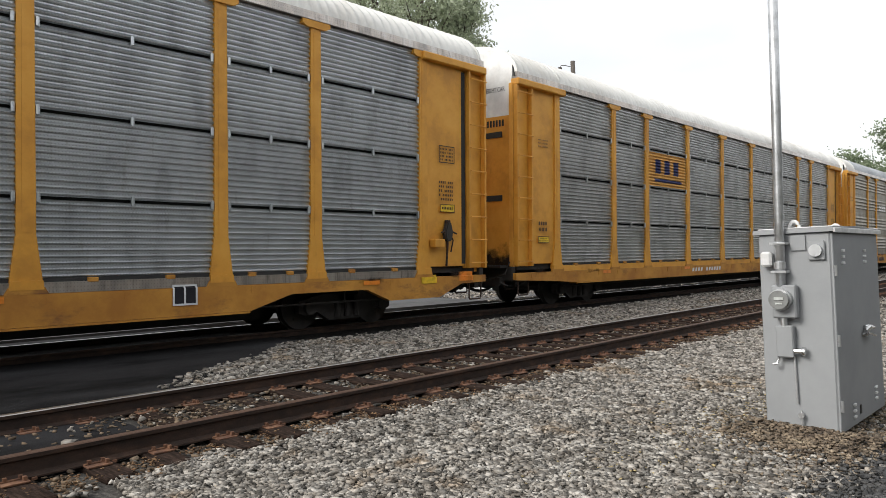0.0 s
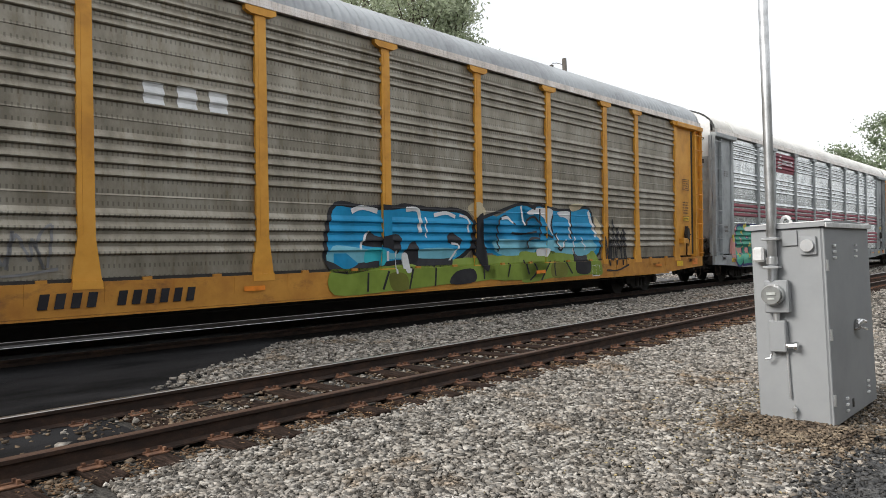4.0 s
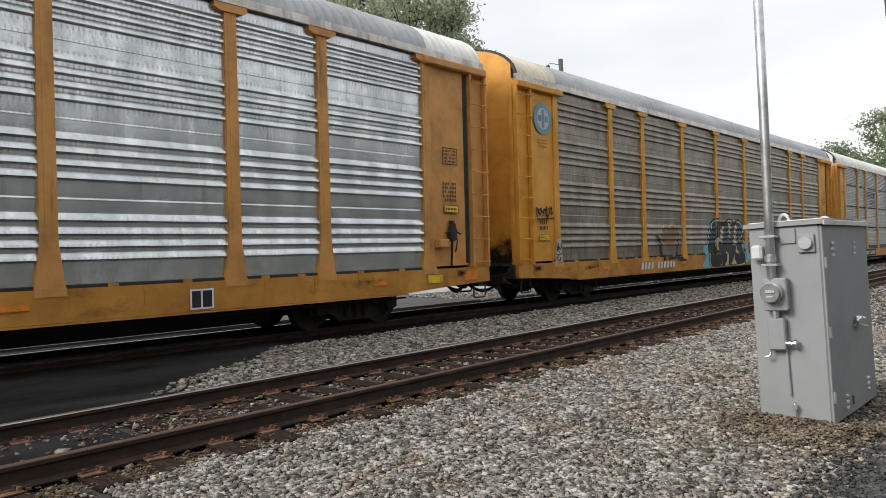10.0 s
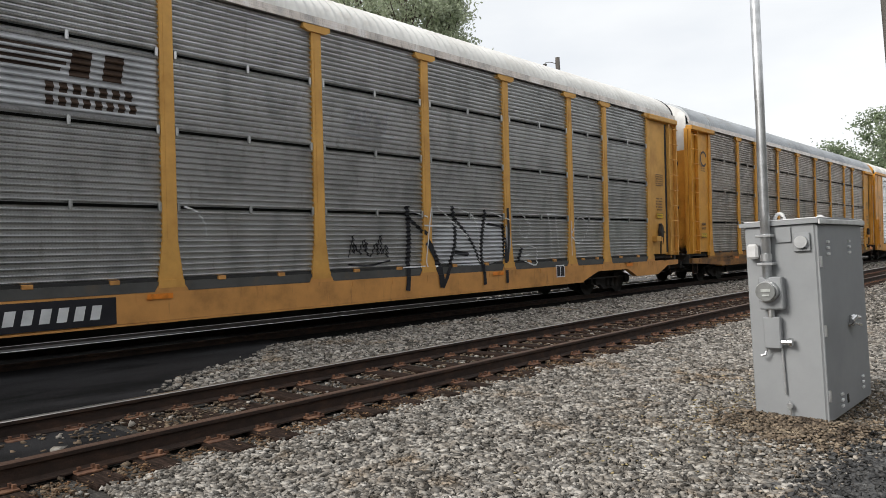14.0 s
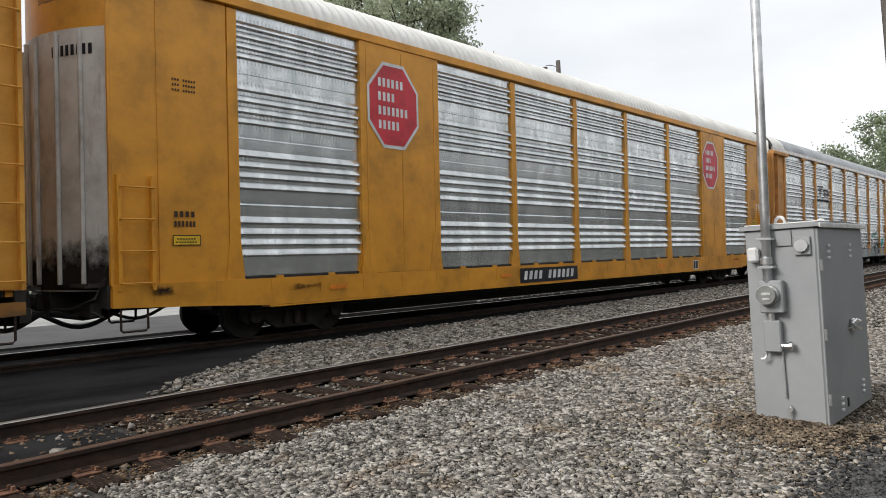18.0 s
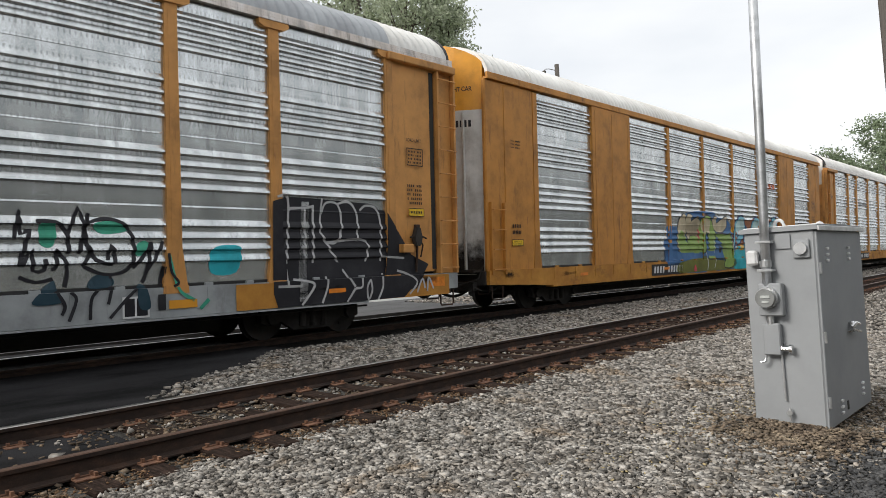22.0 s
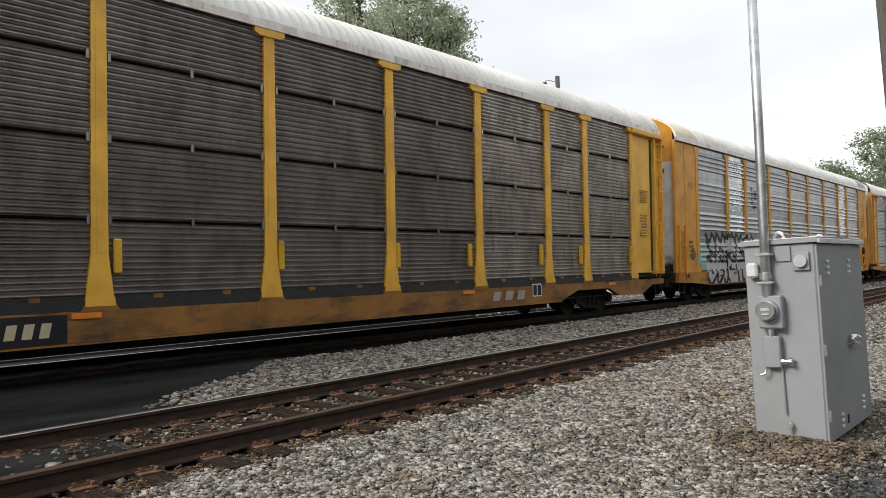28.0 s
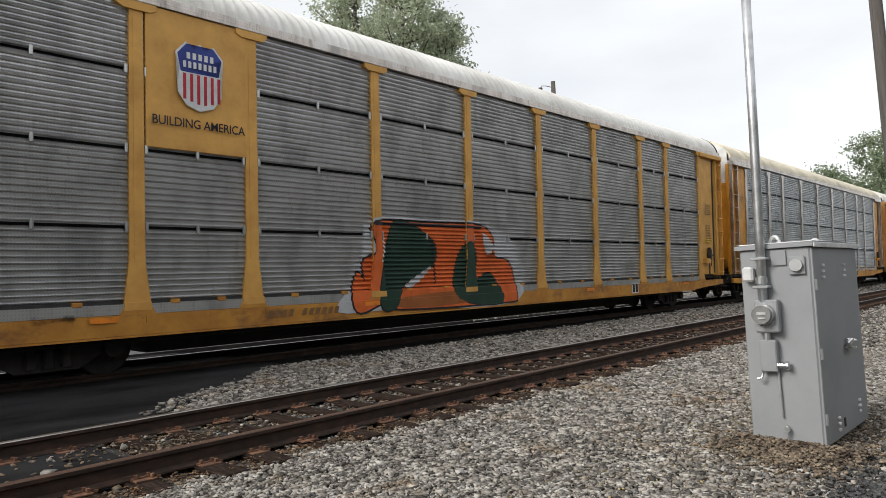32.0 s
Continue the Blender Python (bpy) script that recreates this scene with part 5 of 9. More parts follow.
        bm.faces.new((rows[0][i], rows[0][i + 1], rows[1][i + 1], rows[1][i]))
    part("soot", bm, M["soot"], car, "black soot and painted gap shade on the end door")
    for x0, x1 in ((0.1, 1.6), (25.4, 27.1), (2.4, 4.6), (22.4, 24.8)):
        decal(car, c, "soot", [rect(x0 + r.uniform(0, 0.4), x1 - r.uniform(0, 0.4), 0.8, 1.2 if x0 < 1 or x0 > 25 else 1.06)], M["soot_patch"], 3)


# ---- the wagons, in running order ----
def W(label, style, body, sheets, posts="capped", roof=("white_roof",) * 3, **more):
    return dict(label=label, style=style, body=body, sheets=sheets, posts=posts, roof=roof, **more)


WAGONS = [
    W("yellow auto-carrier wagon with finely corrugated galvanised sides and white roof", "fine", "yellow", ["zinc_blue"], skirt="zinc_old", deep=True, number=(14.0, 16.4, None, "brown")),
    W("yellow auto-carrier wagon with lilac-grey sides and a yellow sign", "fine", "yellow", ["zinc_grey"], skirt="yellow", number=(9.6, 12.0, None, "white")),
    W("yellow auto-carrier wagon with weathered grey sides and blue graffiti", "ridged", "yellow", ["zinc_olive"], roof=("white_roof", "grey_roof", "grey_roof"), number=(5.9, 8.2, None, "black")),
    W("grey auto-carrier wagon with maroon stripes and colourful graffiti", "ridged", "grey", ["zinc"], number=(6.5, 9.2, None, "white"), dark_bow=True, stripes=["maroon"],
      bands=tuple((r - 0.04, r + 0.075) for r in (1.49, 1.67, 1.85, 2.04, 2.62, 2.80, 2.98))),
    W("faded yellow auto-carrier wagon with bright ridged sides and a red sign", "ridged", "tan", ["zinc"], roof=("white_roof", "grey_roof", "white_roof"), number=(6.7, 9.0, "black", "white")),
    W("yellow auto-carrier wagon with stained olive sides and black-and-white graffiti", "ridged", "yellow", ["zinc_olive"], roof=("cream_roof", "grey_roof", "grey_roof"), number=(6.2, 8.6, None, "white"), hood="yellow", dark_bow=True),
    W("pale yellow auto-carrier wagon with dark grey corrugated sides and white roof", "fine", "pale", ["zinc_grey"], skirt="dark_skirt", sill="tan", deep=True, number=(6.0, 8.4, "black", "white"), dark_bow=True),
    W("rusty yellow auto-carrier wagon with dull grey sides and pale graffiti", "fine", "yellow", ["zinc_old"], roof=("grey_roof",) * 3, sill="dirty_sill", skirt="dirty_sill"),
    W("fresh orange-yellow auto-carrier wagon with bright ridged sides and red octagon signs", "ridged", "fresh", ["zinc"], posts="slim", gutter="fresh", plates=(1, 7), door="worn_door", hood="fresh", split=4.9, number=(9.9, 12.2, "black", "white")),
    W("faded yellow auto-carrier wagon with bright ridged sides and outline graffiti", "ridged", "tan", ["zinc"], roof=("white_roof", "grey_roof", "white_roof"), sill="grey", dark_bow=True, number=(11.5, 13.5, None, "grey")),
    W("ochre auto-carrier wagon with bright ridged sides and green and blue graffiti", "ridged", "ochre", ["zinc"], posts="slim", gutter="ochre", plates=(1, 7), door="worn_door", hood="fresh", split=4.9, number=(8.3, 10.5, "black", "white")),
    W("faded yellow auto-carrier wagon with plain bright ridged sides and white roof", "ridged", "tan", ["zinc"], number=(6.7, 9.0, "black", "white"), dark_bow=True),
    W("bright yellow auto-carrier wagon with soot-brown sides and a shield sign", "fine", "bright", ["zinc_brown"] * 6 + ["zinc_old"] * 3, sill="dirty_sill", skirt="black", deep=True, no_brake=True, number=(6.5, 8.8, "black", "cream")),
    W("yellow auto-carrier wagon with blue-grey sides and white and red graffiti", "ridged", "yellow", ["zinc_dull", "zinc", "zinc_dull", "zinc_dull", "zinc_dull", "zinc_dull", "zinc_dull", "zinc", "zinc_dull"], posts="braced", roof=("cream_roof", "white_roof", "grey_roof"),
      smooth_end=True, door="worn_door", hood="fresh", split=4.9, number=(6.4, 8.2, None, "white")),
    W("pale yellow auto-carrier wagon with grey sides and a striped shield", "fine", "pale", ["zinc_grey"], skirt="zinc_grey", number=(6.8, 8.4, None, "brown"), dark_bow=True),
    W("yellow auto-carrier wagon with light corrugated sides and cream roof", "fine", "fresh", ["zinc_blue"], posts="braced", post="zinc_old", roof=("cream_roof",) * 3),
    W("faded yellow auto-carrier wagon with plain ridged sides", "ridged", "tan", ["zinc"]),
]
CARS = [build_car(k, c) for k, c in enumerate(WAGONS)]
for car, c in zip(CARS, WAGONS):
    stencils(car, c)


def on(k):
    return CARS[k], WAGONS[k]


def chunks(n, x0, x1, z0, z1, lean=0.0):
    """A maker's mark as plain blocks."""
    return bars(n, x0, x1, z0, z1, lean)


def octagon(x, z, r):
    return [(x + r * math.cos(math.pi / 8 + math.pi / 4 * i), z + 1.22 * r * math.sin(math.pi / 8 + math.pi / 4 * i)) for i in range(8)]


# wagon 1: yellow sign with blue blocks
car, c = on(1)
decal(car, c, "sign", [rect(6.72, 9.24, 3.46, 4.5)], M["pale"], 0, "faded yellow painted sign")
decal(car, c, "sign_mark", chunks(3, 7.15, 9.0, 3.86, 4.3) + [rect(7.1, 8.95, 3.6, 3.7)], P["navy"], 1, "dark blue blocks")
scrawl(car, c, 20.9, 22.2, 1.3, 2.1, 3, "grey", 5, 0.03)
# wagon 2
car, c = on(2)
decal(car, c, "sign_mark", chunks(3, 7.4, 9.0, 3.72, 4.05), P["white"], 1, "white blocks")
scrawl(car, c, 2.2, 4.3, 1.2, 2.2, 5, "silver", 8, 0.05)
scrawl(car, c, 5.0, 6.2, 1.2, 1.9, 8, "grey", 5, 0.04)
blob(car, c, [(15.16, 2.08), (15.76, 2.22), (16.7, 2.52), (17.4, 2.38), (17.28, 1.22), (15.62, 1.34)], "blue", 2)
blob(car, c, [(15.02, 1.24), (15.84, 1.32), (17.36, 1.28), (17.54, 0.76), (15.44, 0.76)], "lime", 1)
blob(car, c, [(15.62, 1.66), (16.42, 1.68), (17.2, 1.58), (17.1, 1.26), (15.84, 1.34)], "sky", 3)
stroke(car, c, [(15.8, 1.4), (15.74, 1.78), (15.82, 2.1), (16.1, 2.24), (16.42, 2.04)], "black", 0.05, 5)
stroke(car, c, [(15.94, 2.18), (16.18, 2.2), (16.34, 2.08)], "white", 0.07, 6)
stroke(car, c, [(15.22, 2.18), (15.76, 2.32), (16.74, 2.56), (17.32, 2.46)], "black", 0.08, 5)
stroke(car, c, [(16.7, 2.5), (16.8, 2.02)], "white", 0.06, 6)
stroke(car, c, [(16.26, 1.84), (16.76, 1.82), (17.3, 1.88)], "black", 0.05, 5)
stroke(car, c, [(16.16, 1.12), (16.06, 0.8)], "black", 0.05, 4)
stroke(car, c, [(16.74, 1.24), (16.9, 0.82)], "black", 0.05, 4)
stroke(car, c, [(10.92, 2.22), (11.42, 2.28), (11.86, 2.26), (12.44, 2.28), (12.8, 2.32), (13.4, 2.28), (13.86, 2.28), (14.5, 2.26), (14.84, 2.08), (14.9, 1.66), (14.22, 1.24), (13.32, 1.22), (12.5, 1.28), (10.9, 1.18)], "black", 0.2, 1, True)
blob(car, c, [(10.92, 2.22), (11.42, 2.28), (11.86, 2.26), (12.44, 2.28), (12.8, 2.32), (13.4, 2.28), (13.86, 2.28), (14.5, 2.26), (14.84, 2.08), (14.9, 1.66), (14.22, 1.24), (13.32, 1.22), (12.5, 1.28), (10.9, 1.18)], "blue", 2)
blob(car, c, [(14.82, 1.54), (15.12, 2.08), (15.76, 2.22), (16, 1.58), (15.62, 1.36)], "blue", 2)
blob(car, c, [(10.9, 1.56), (11.56, 1.52), (12.52, 1.4), (13.32, 1.5), (14.22, 1.48), (14.16, 1.28), (12.5, 1.3), (10.9, 1.22)], "sky", 3)
blob(car, c, [(11.74, 1.5), (12.16, 1.48), (12.12, 1.18), (11.7, 1.2)], "teal", 4)
blob(car, c, [(11.62, 1.58), (11.76, 1.84), (12.04, 1.74), (12.6, 1.78), (12.56, 1.4), (12.22, 1.52)], "black", 5)
blob(car, c, [(12.66, 1.34), (13.04, 1.66), (13.12, 1.22)], "black", 5)
blob(car, c, [(14, 1.66), (14.16, 1.84), (14.48, 1.66), (14.36, 1.54)], "black", 5)
blob(car, c, [(14.82, 1.48), (14.9, 2.08), (15.2, 2.28), (15.04, 1.78), (15.38, 1.4), (15.3, 0.94)], "black", 5)
stroke(car, c, [(11.36, 2.22), (11.62, 2.3), (12.02, 2.24)], "white", 0.1, 6)
stroke(car, c, [(12.8, 2.3), (13.16, 2.28), (13.16, 1.82)], "white", 0.1, 6)
stroke(car, c, [(13.62, 2.2), (14, 2.26), (14.3, 2.18)], "white", 0.08, 6)
stroke(car, c, [(14.44, 2.22), (14.72, 2.14), (14.68, 1.84)], "white", 0.06, 6)
stroke(car, c, [(11.54, 1.5), (11.64, 1.7), (11.76, 1.84)], "white", 0.05, 6)
stroke(car, c, [(12.52, 1.46), (12.44, 1.26), (12.46, 1)], "white", 0.05, 6)
stroke(car, c, [(12.22, 1.46), (12.22, 1.26)], "white", 0.06, 6)
stroke(car, c, [(14.16, 1.6), (14.38, 1.54), (14.08, 1.22)], "white", 0.05, 6)
stroke(car, c, [(13.36, 2.16), (13.36, 1.72)], "white", 0.04, 6)
blob(car, c, [(10.9, 1.16), (12.26, 1.16), (13.6, 1.2), (15.02, 1.26), (15.6, 0.8), (13.96, 0.72), (12.24, 0.66), (10.88, 0.66)], "lime", 1)
stroke(car, c, [(12.24, 1.06), (12.08, 0.7)], "black", 0.05, 3)
stroke(car, c, [(12.92, 1.12), (12.8, 0.68)], "black", 0.05, 3)
stroke(car, c, [(13.6, 1.22), (13.56, 0.7)], "black", 0.05, 3)
stroke(car, c, [(15.16, 1.22), (15.18, 0.78)], "black", 0.05, 3)
stroke(car, c, [(11.7, 1.04), (11.68, 0.68)], "black", 0.05, 3)
blob(car, c, [(12.66, 1.38), (12.82, 1.38), (12.86, 1.04), (12.7, 1.04)], "white", 6)
blob(car, c, [(14.22, 0.98), (14.8, 1.02), (14.86, 0.74), (14.04, 0.72)], "black", 3)
blob(car, c, [(12.26, 1), (12.7, 0.98), (12.76, 0.68), (12.34, 0.68)], "olive", 2)
blob(car, c, [(14.74, 2.38), (15.06, 2.54), (15.38, 2.34), (15.12, 2.14)], "cream", 0)
stroke(car, c, [(16.66, 2.36), (17.08, 2.42), (17.5, 2.52), (17.92, 2.44), (18.82, 2.42), (19.82, 2.5), (20.04, 1.96), (20.36, 1.62), (20.22, 1.26), (19.06, 1.2), (18.54, 1.38), (17.66, 1.4), (16.64, 1.38)], "black", 0.16, 1, True)
blob(car, c, [(16.66, 2.36), (17.08, 2.42), (17.5, 2.52), (17.92, 2.44), (18.82, 2.42), (19.82, 2.5), (20.04, 1.96), (20.36, 1.62), (20.22, 1.26), (19.06, 1.2), (18.54, 1.38), (17.66, 1.4), (16.64, 1.38)], "blue", 2)
blob(car, c, [(16.66, 1.66), (17.3, 1.62), (18.14, 1.68), (19.08, 1.58), (19.9, 1.68), (20.16, 1.38), (19.06, 1.22), (17.66, 1.42), (16.64, 1.4)], "sky", 3)
blob(car, c, [(16.96, 2.36), (17.38, 2.48), (17.96, 2.44), (17.88, 2.14), (18, 1.78), (17.78, 1.96), (17.72, 2.18), (17.46, 2.32), (17.08, 2.3)], "white", 4)
blob(car, c, [(18.3, 2.4), (18.88, 2.42), (18.88, 2.16), (18.66, 2.26), (18.4, 2.28)], "white", 4)
stroke(car, c, [(19.78, 2.46), (19.96, 2.08), (20.16, 1.76)], "white", 0.12, 4)
stroke(car, c, [(18.82, 2.32), (18.82, 1.94), (18.84, 1.7)], "white", 0.07, 4)
stroke(car, c, [(16.82, 2.02), (17.02, 2.2), (17.28, 2.24), (17.48, 2.08)], "black", 0.06, 5)
stroke(car, c, [(16.92, 1.46), (16.98, 1.66), (17.22, 1.72), (17.44, 1.7)], "black", 0.06, 5)
stroke(car, c, [(18.02, 2.4), (17.88, 2.04), (18.02, 1.74), (17.68, 1.82)], "black", 0.06, 5)
stroke(car, c, [(18.9, 2.42), (18.88, 2), (18.9, 1.7)], "black", 0.06, 5)
stroke(car, c, [(17.5, 2.46), (17.48, 1.74)], "black", 0.06, 5)
stroke(car, c, [(18.14, 1.86), (18.26, 1.54), (18.44, 1.4), (18.62, 1.66)], "black", 0.06, 5)
stroke(car, c, [(18.2, 1.84), (18.28, 1.56), (18.44, 1.46), (18.62, 1.68)], "white", 0.05, 6)
stroke(car, c, [(19.06, 1.76), (18.98, 1.46), (19.06, 1.26)], "white", 0.05, 6)
stroke(car, c, [(19.36, 1.74), (19.6, 1.4)], "white", 0.05, 6)
blob(car, c, [(16.64, 1.42), (17.3, 1.4), (17.9, 1.4), (18.38, 1.38), (19.08, 1.3), (19.52, 1.18), (20.02, 1.42), (20.4, 0.74), (19.76, 0.72), (18.88, 0.7), (17.88, 0.7), (17.2, 0.64), (16.62, 0.66)], "lime", 1)
stroke(car, c, [(16.8, 1.38), (17.04, 1.18), (17.24, 0.9), (16.94, 0.68)], "black", 0.05, 3)
stroke(car, c, [(17.84, 1.14), (17.56, 0.82), (17.42, 0.66)], "black", 0.05, 3)
stroke(car, c, [(18.28, 1.34), (18.02, 1.08), (18.06, 0.74)], "black", 0.05, 3)
stroke(car, c, [(18.52, 1.12), (18.84, 0.78)], "black", 0.05, 3)
blob(car, c, [(17.88, 1.04), (18.28, 1.12), (18.62, 0.96), (18.52, 0.72), (17.92, 0.72)], "olive", 2)
blob(car, c, [(19.02, 1.62), (19.12, 1.3), (19.52, 1.18), (19.76, 1.08), (19.7, 0.76), (19.06, 0.8), (19.02, 1.2)], "black", 3)
blob(car, c, [(17.34, 1.44), (17.84, 1.44), (17.66, 1.22), (17.42, 1.2)], "white", 6)
blob(car, c, [(20.12, 2.3), (20.38, 2.14), (20.42, 1.78), (20.36, 1.62), (20.16, 1.9)], "cream", 2)
blob(car, c, [(18.88, 2.62), (19.46, 2.64), (19.34, 2.5), (18.94, 2.44)], "cream", 6)
scrawl(car, c, 20.6, 21.9, 0.75, 2.3, 12, "black", 7, 0.05, "black sprayed tag")
# wagon 3: maroon sign, bright letters
car, c = on(3)
decal(car, c, "sign", [rect(6.7, 9.26, 4.62, 5.46)], M["maroon"], 0, "maroon painted sign")
decal(car, c, "sign_mark", [rect(6.95 + 0.06 * i, 7.45, 4.78 + 0.13 * i, 4.85 + 0.13 * i, 0.08) for i in range(5)] + chunks(9, 7.6, 9.05, 4.98, 5.2), P["white"], 1, "white stripes and blocks")
piece(car, c, "SEKTO", 2.15, 6.35, 0.84, 2.1, ("green", "jade", "green", "jade"), "navy", None, 5.0, 0.07, 0.1, 0.03, "green and teal graffiti letters")
piece(car, c, "R", 6.45, 7.3, 0.84, 2.0, ("amber", "cream", "cream"), "navy", None, 5.0, 0.05, 0.1, 0.0, "cream graffiti letter")
piece(car, c, "KASY", 7.75, 11.4, 0.86, 1.95, ("sky", "steel", "blue", "sky"), "navy", None, 2.5, 0.06, 0.35, 0.06, "blue graffiti letters", "sky")
stroke(car, c, [(12.36, 1.04), (12.46, 0.96), (12.48, 0.82), (12.58, 1), (12.68, 0.74), (12.76, 1.04), (12.86, 0.94)], "navy", 0.05, 3)
blob(car, c, [(2.6, 1.96), (2.7, 2.04), (2.8, 1.96), (2.7, 1.86)], "yellow", 5)
blob(car, c, [(2.88, 2.18), (2.98, 2.28), (3.08, 2.2), (2.98, 2.08)], "yellow", 5)
blob(car, c, [(1.68, 1.66), (1.76, 1.74), (1.84, 1.66), (1.76, 1.56)], "yellow", 5)
blob(car, c, [(3.76, 1.92), (3.88, 2.02), (3.98, 1.92), (3.86, 1.8)], "yellow", 5)
blob(car, c, [(4.06, 1.52), (4.18, 1.62), (4.3, 1.52), (4.18, 1.42)], "yellow", 5)
blob(car, c, [(3.4, 1.46), (3.52, 1.56), (3.62, 1.46), (3.52, 1.36)], "yellow", 5)
blob(car, c, [(3.58, 1.34), (3.68, 1.44), (3.8, 1.34), (3.68, 1.24)], "yellow", 5)
blob(car, c, [(4.42, 1.14), (4.54, 1.24), (4.66, 1.12), (4.54, 1.02)], "yellow", 5)
blob(car, c, [(4.58, 1.42), (4.7, 1.52), (4.82, 1.42), (4.7, 1.3)], "yellow", 5)
blob(car, c, [(2.68, 1.34), (2.78, 1.44), (2.88, 1.34), (2.78, 1.24)], "yellow", 5)
blob(car, c, [(5.02, 1.86), (5.16, 1.98), (5.28, 1.86), (5.14, 1.76)], "yellow", 5)
blob(car, c, [(2.2, 1.08), (2.3, 1.16), (2.38, 1.08), (2.3, 0.98)], "yellow", 5)
blob(car, c, [(3.04, 2.22), (3.14, 2.32), (3.24, 2.22), (3.14, 2.12)], "yellow", 5)
blob(car, c, [(4.18, 2.1), (4.3, 2.2), (4.42, 2.1), (4.3, 2)], "yellow", 5)
blob(car, c, [(1.62, 1.78), (1.7, 1.88), (1.8, 1.78), (1.7, 1.7)], "yellow", 5)
blob(car, c, [(5.62, 0.96), (5.76, 1.08), (5.9, 0.96), (5.74, 0.84)], "yellow", 5)
blob(car, c, [(3.24, 1.06), (3.34, 1.16), (3.44, 1.06), (3.34, 0.96)], "yellow", 5)
blob(car, c, [(1.44, 1.24), (1.54, 1.7), (1.86, 1.76), (2.16, 2.18), (2.86, 2.26), (4.58, 2.26), (6.52, 2.22), (7.5, 1.98), (7.68, 1.02), (6.66, 0.7), (4.52, 0.7), (3.14, 0.66), (2.12, 0.68), (1.8, 0.86)], "pink", 0)
blob(car, c, [(16.28, 1.7), (16.54, 1.86), (16.94, 1.9), (17.53, 1.82), (17.82, 1.95), (18.66, 2.09), (19.3, 1.91), (20.13, 1.97), (20.71, 1.73), (20.94, 1.83), (20.53, 1.19), (20.98, 0.93), (20.59, 0.65), (16.6, 0.68), (16.72, 1.21), (16.37, 1.38)], "ice", 2)
blob(car, c, [(16.71, 1.08), (18.44, 1.1), (20.61, 1.19), (20.69, 0.67), (16.65, 0.66)], "teal", 3)
blob(car, c, [(18.78, 1.82), (19.3, 1.91), (19.56, 1.73), (19.09, 1.64)], "pink", 3)
blob(car, c, [(16.96, 0.99), (17.43, 1.0), (17.42, 0.88), (16.99, 0.88)], "amber", 5)
blob(car, c, [(20.6, 1.06), (20.96, 1.07), (20.95, 0.93), (20.61, 0.91)], "amber", 5)
blob(car, c, [(16.28, 1.7), (16.57, 1.34), (16.81, 1.05), (16.52, 1.3)], "steel", 3)
stroke(car, c, [(16.33, 1.66), (16.57, 1.34), (16.8, 0.73)], "navy", 0.06, 5, False, 0)
stroke(car, c, [(16.94, 1.86), (16.73, 1.62), (16.92, 1.29), (17.3, 1.36)], "navy", 0.06, 5, False, 0)
stroke(car, c, [(17.59, 1.82), (17.46, 1.27)], "navy", 0.06, 5, False, 0)
stroke(car, c, [(17.88, 1.9), (17.68, 1.27), (18.07, 0.83)], "navy", 0.06, 5, False, 0)
stroke(car, c, [(18.22, 1.73), (18.77, 1.64), (18.38, 1.25)], "navy", 0.06, 5, False, 0)
stroke(car, c, [(18.28, 1.73), (18.32, 1.08), (18.74, 0.88)], "navy", 0.06, 5, False, 0)
stroke(car, c, [(18.97, 1.78), (19.07, 1.23), (19.46, 0.94)], "navy", 0.06, 5, False, 0)
stroke(car, c, [(19.56, 1.68), (19.27, 1.23), (19.95, 1.02)], "navy", 0.06, 5, False, 0)
stroke(car, c, [(19.84, 1.92), (20.32, 1.29)], "navy", 0.06, 5, False, 0)
stroke(car, c, [(20.63, 1.68), (20.46, 1.19)], "navy", 0.06, 5, False, 0)
stroke(car, c, [(18.03, 1.26), (18.76, 1.33), (20.1, 1.17)], "navy", 0.06, 5, False, 0)
stroke(car, c, [(17.82, 1.95), (18.66, 2.09), (18.84, 1.82)], "white", 0.045, 6, False, 0)
stroke(car, c, [(20.13, 1.97), (20.71, 1.73)], "white", 0.045, 6, False, 0)
stroke(car, c, [(17.79, 1.26), (17.84, 1.01)], "white", 0.045, 6, False, 0)
stroke(car, c, [(19.54, 1.22), (19.73, 0.88)], "white", 0.045, 6, False, 0)
stroke(car, c, [(20.1, 1.2), (20.3, 0.96)], "white", 0.045, 6, False, 0)
# wagon 4: red sign
car, c = on(4)
decal(car, c, "sign", [rect(6.7, 9.26, 3.52, 4.48)], M["red"], 0, "faded red painted sign")
decal(car, c, "sign_mark", bars(8, 6.95, 9.1, 4.06, 4.28) + bars(7, 6.95, 8.6, 3.66, 3.86), P["pink"], 1, "faded white blocks")
stroke(car, c, [(9.86, 1.24), (9.92, 1.54), (10.26, 1.94), (10.78, 1.96), (12.32, 1.98), (15.32, 1.98), (16.28, 1.86), (16.38, 1.44), (16.02, 1.14), (16, 0.72), (12.26, 0.7), (10.1, 0.66), (9.92, 0.98)], "red", 0.1, 1, True)
blob(car, c, [(9.86, 1.24), (9.92, 1.54), (10.26, 1.94), (10.78, 1.96), (12.32, 1.98), (15.32, 1.98), (16.28, 1.86), (16.38, 1.44), (16.02, 1.14), (16, 0.72), (12.26, 0.7), (10.1, 0.66), (9.92, 0.98)], "sky", 2)
blob(car, c, [(10.76, 1.9), (12.32, 1.9), (12.3, 1.5), (10.88, 1.46)], "mint", 3)
blob(car, c, [(13.1, 1.9), (14.92, 1.88), (14.9, 1.52), (13.1, 1.48)], "mint", 3)
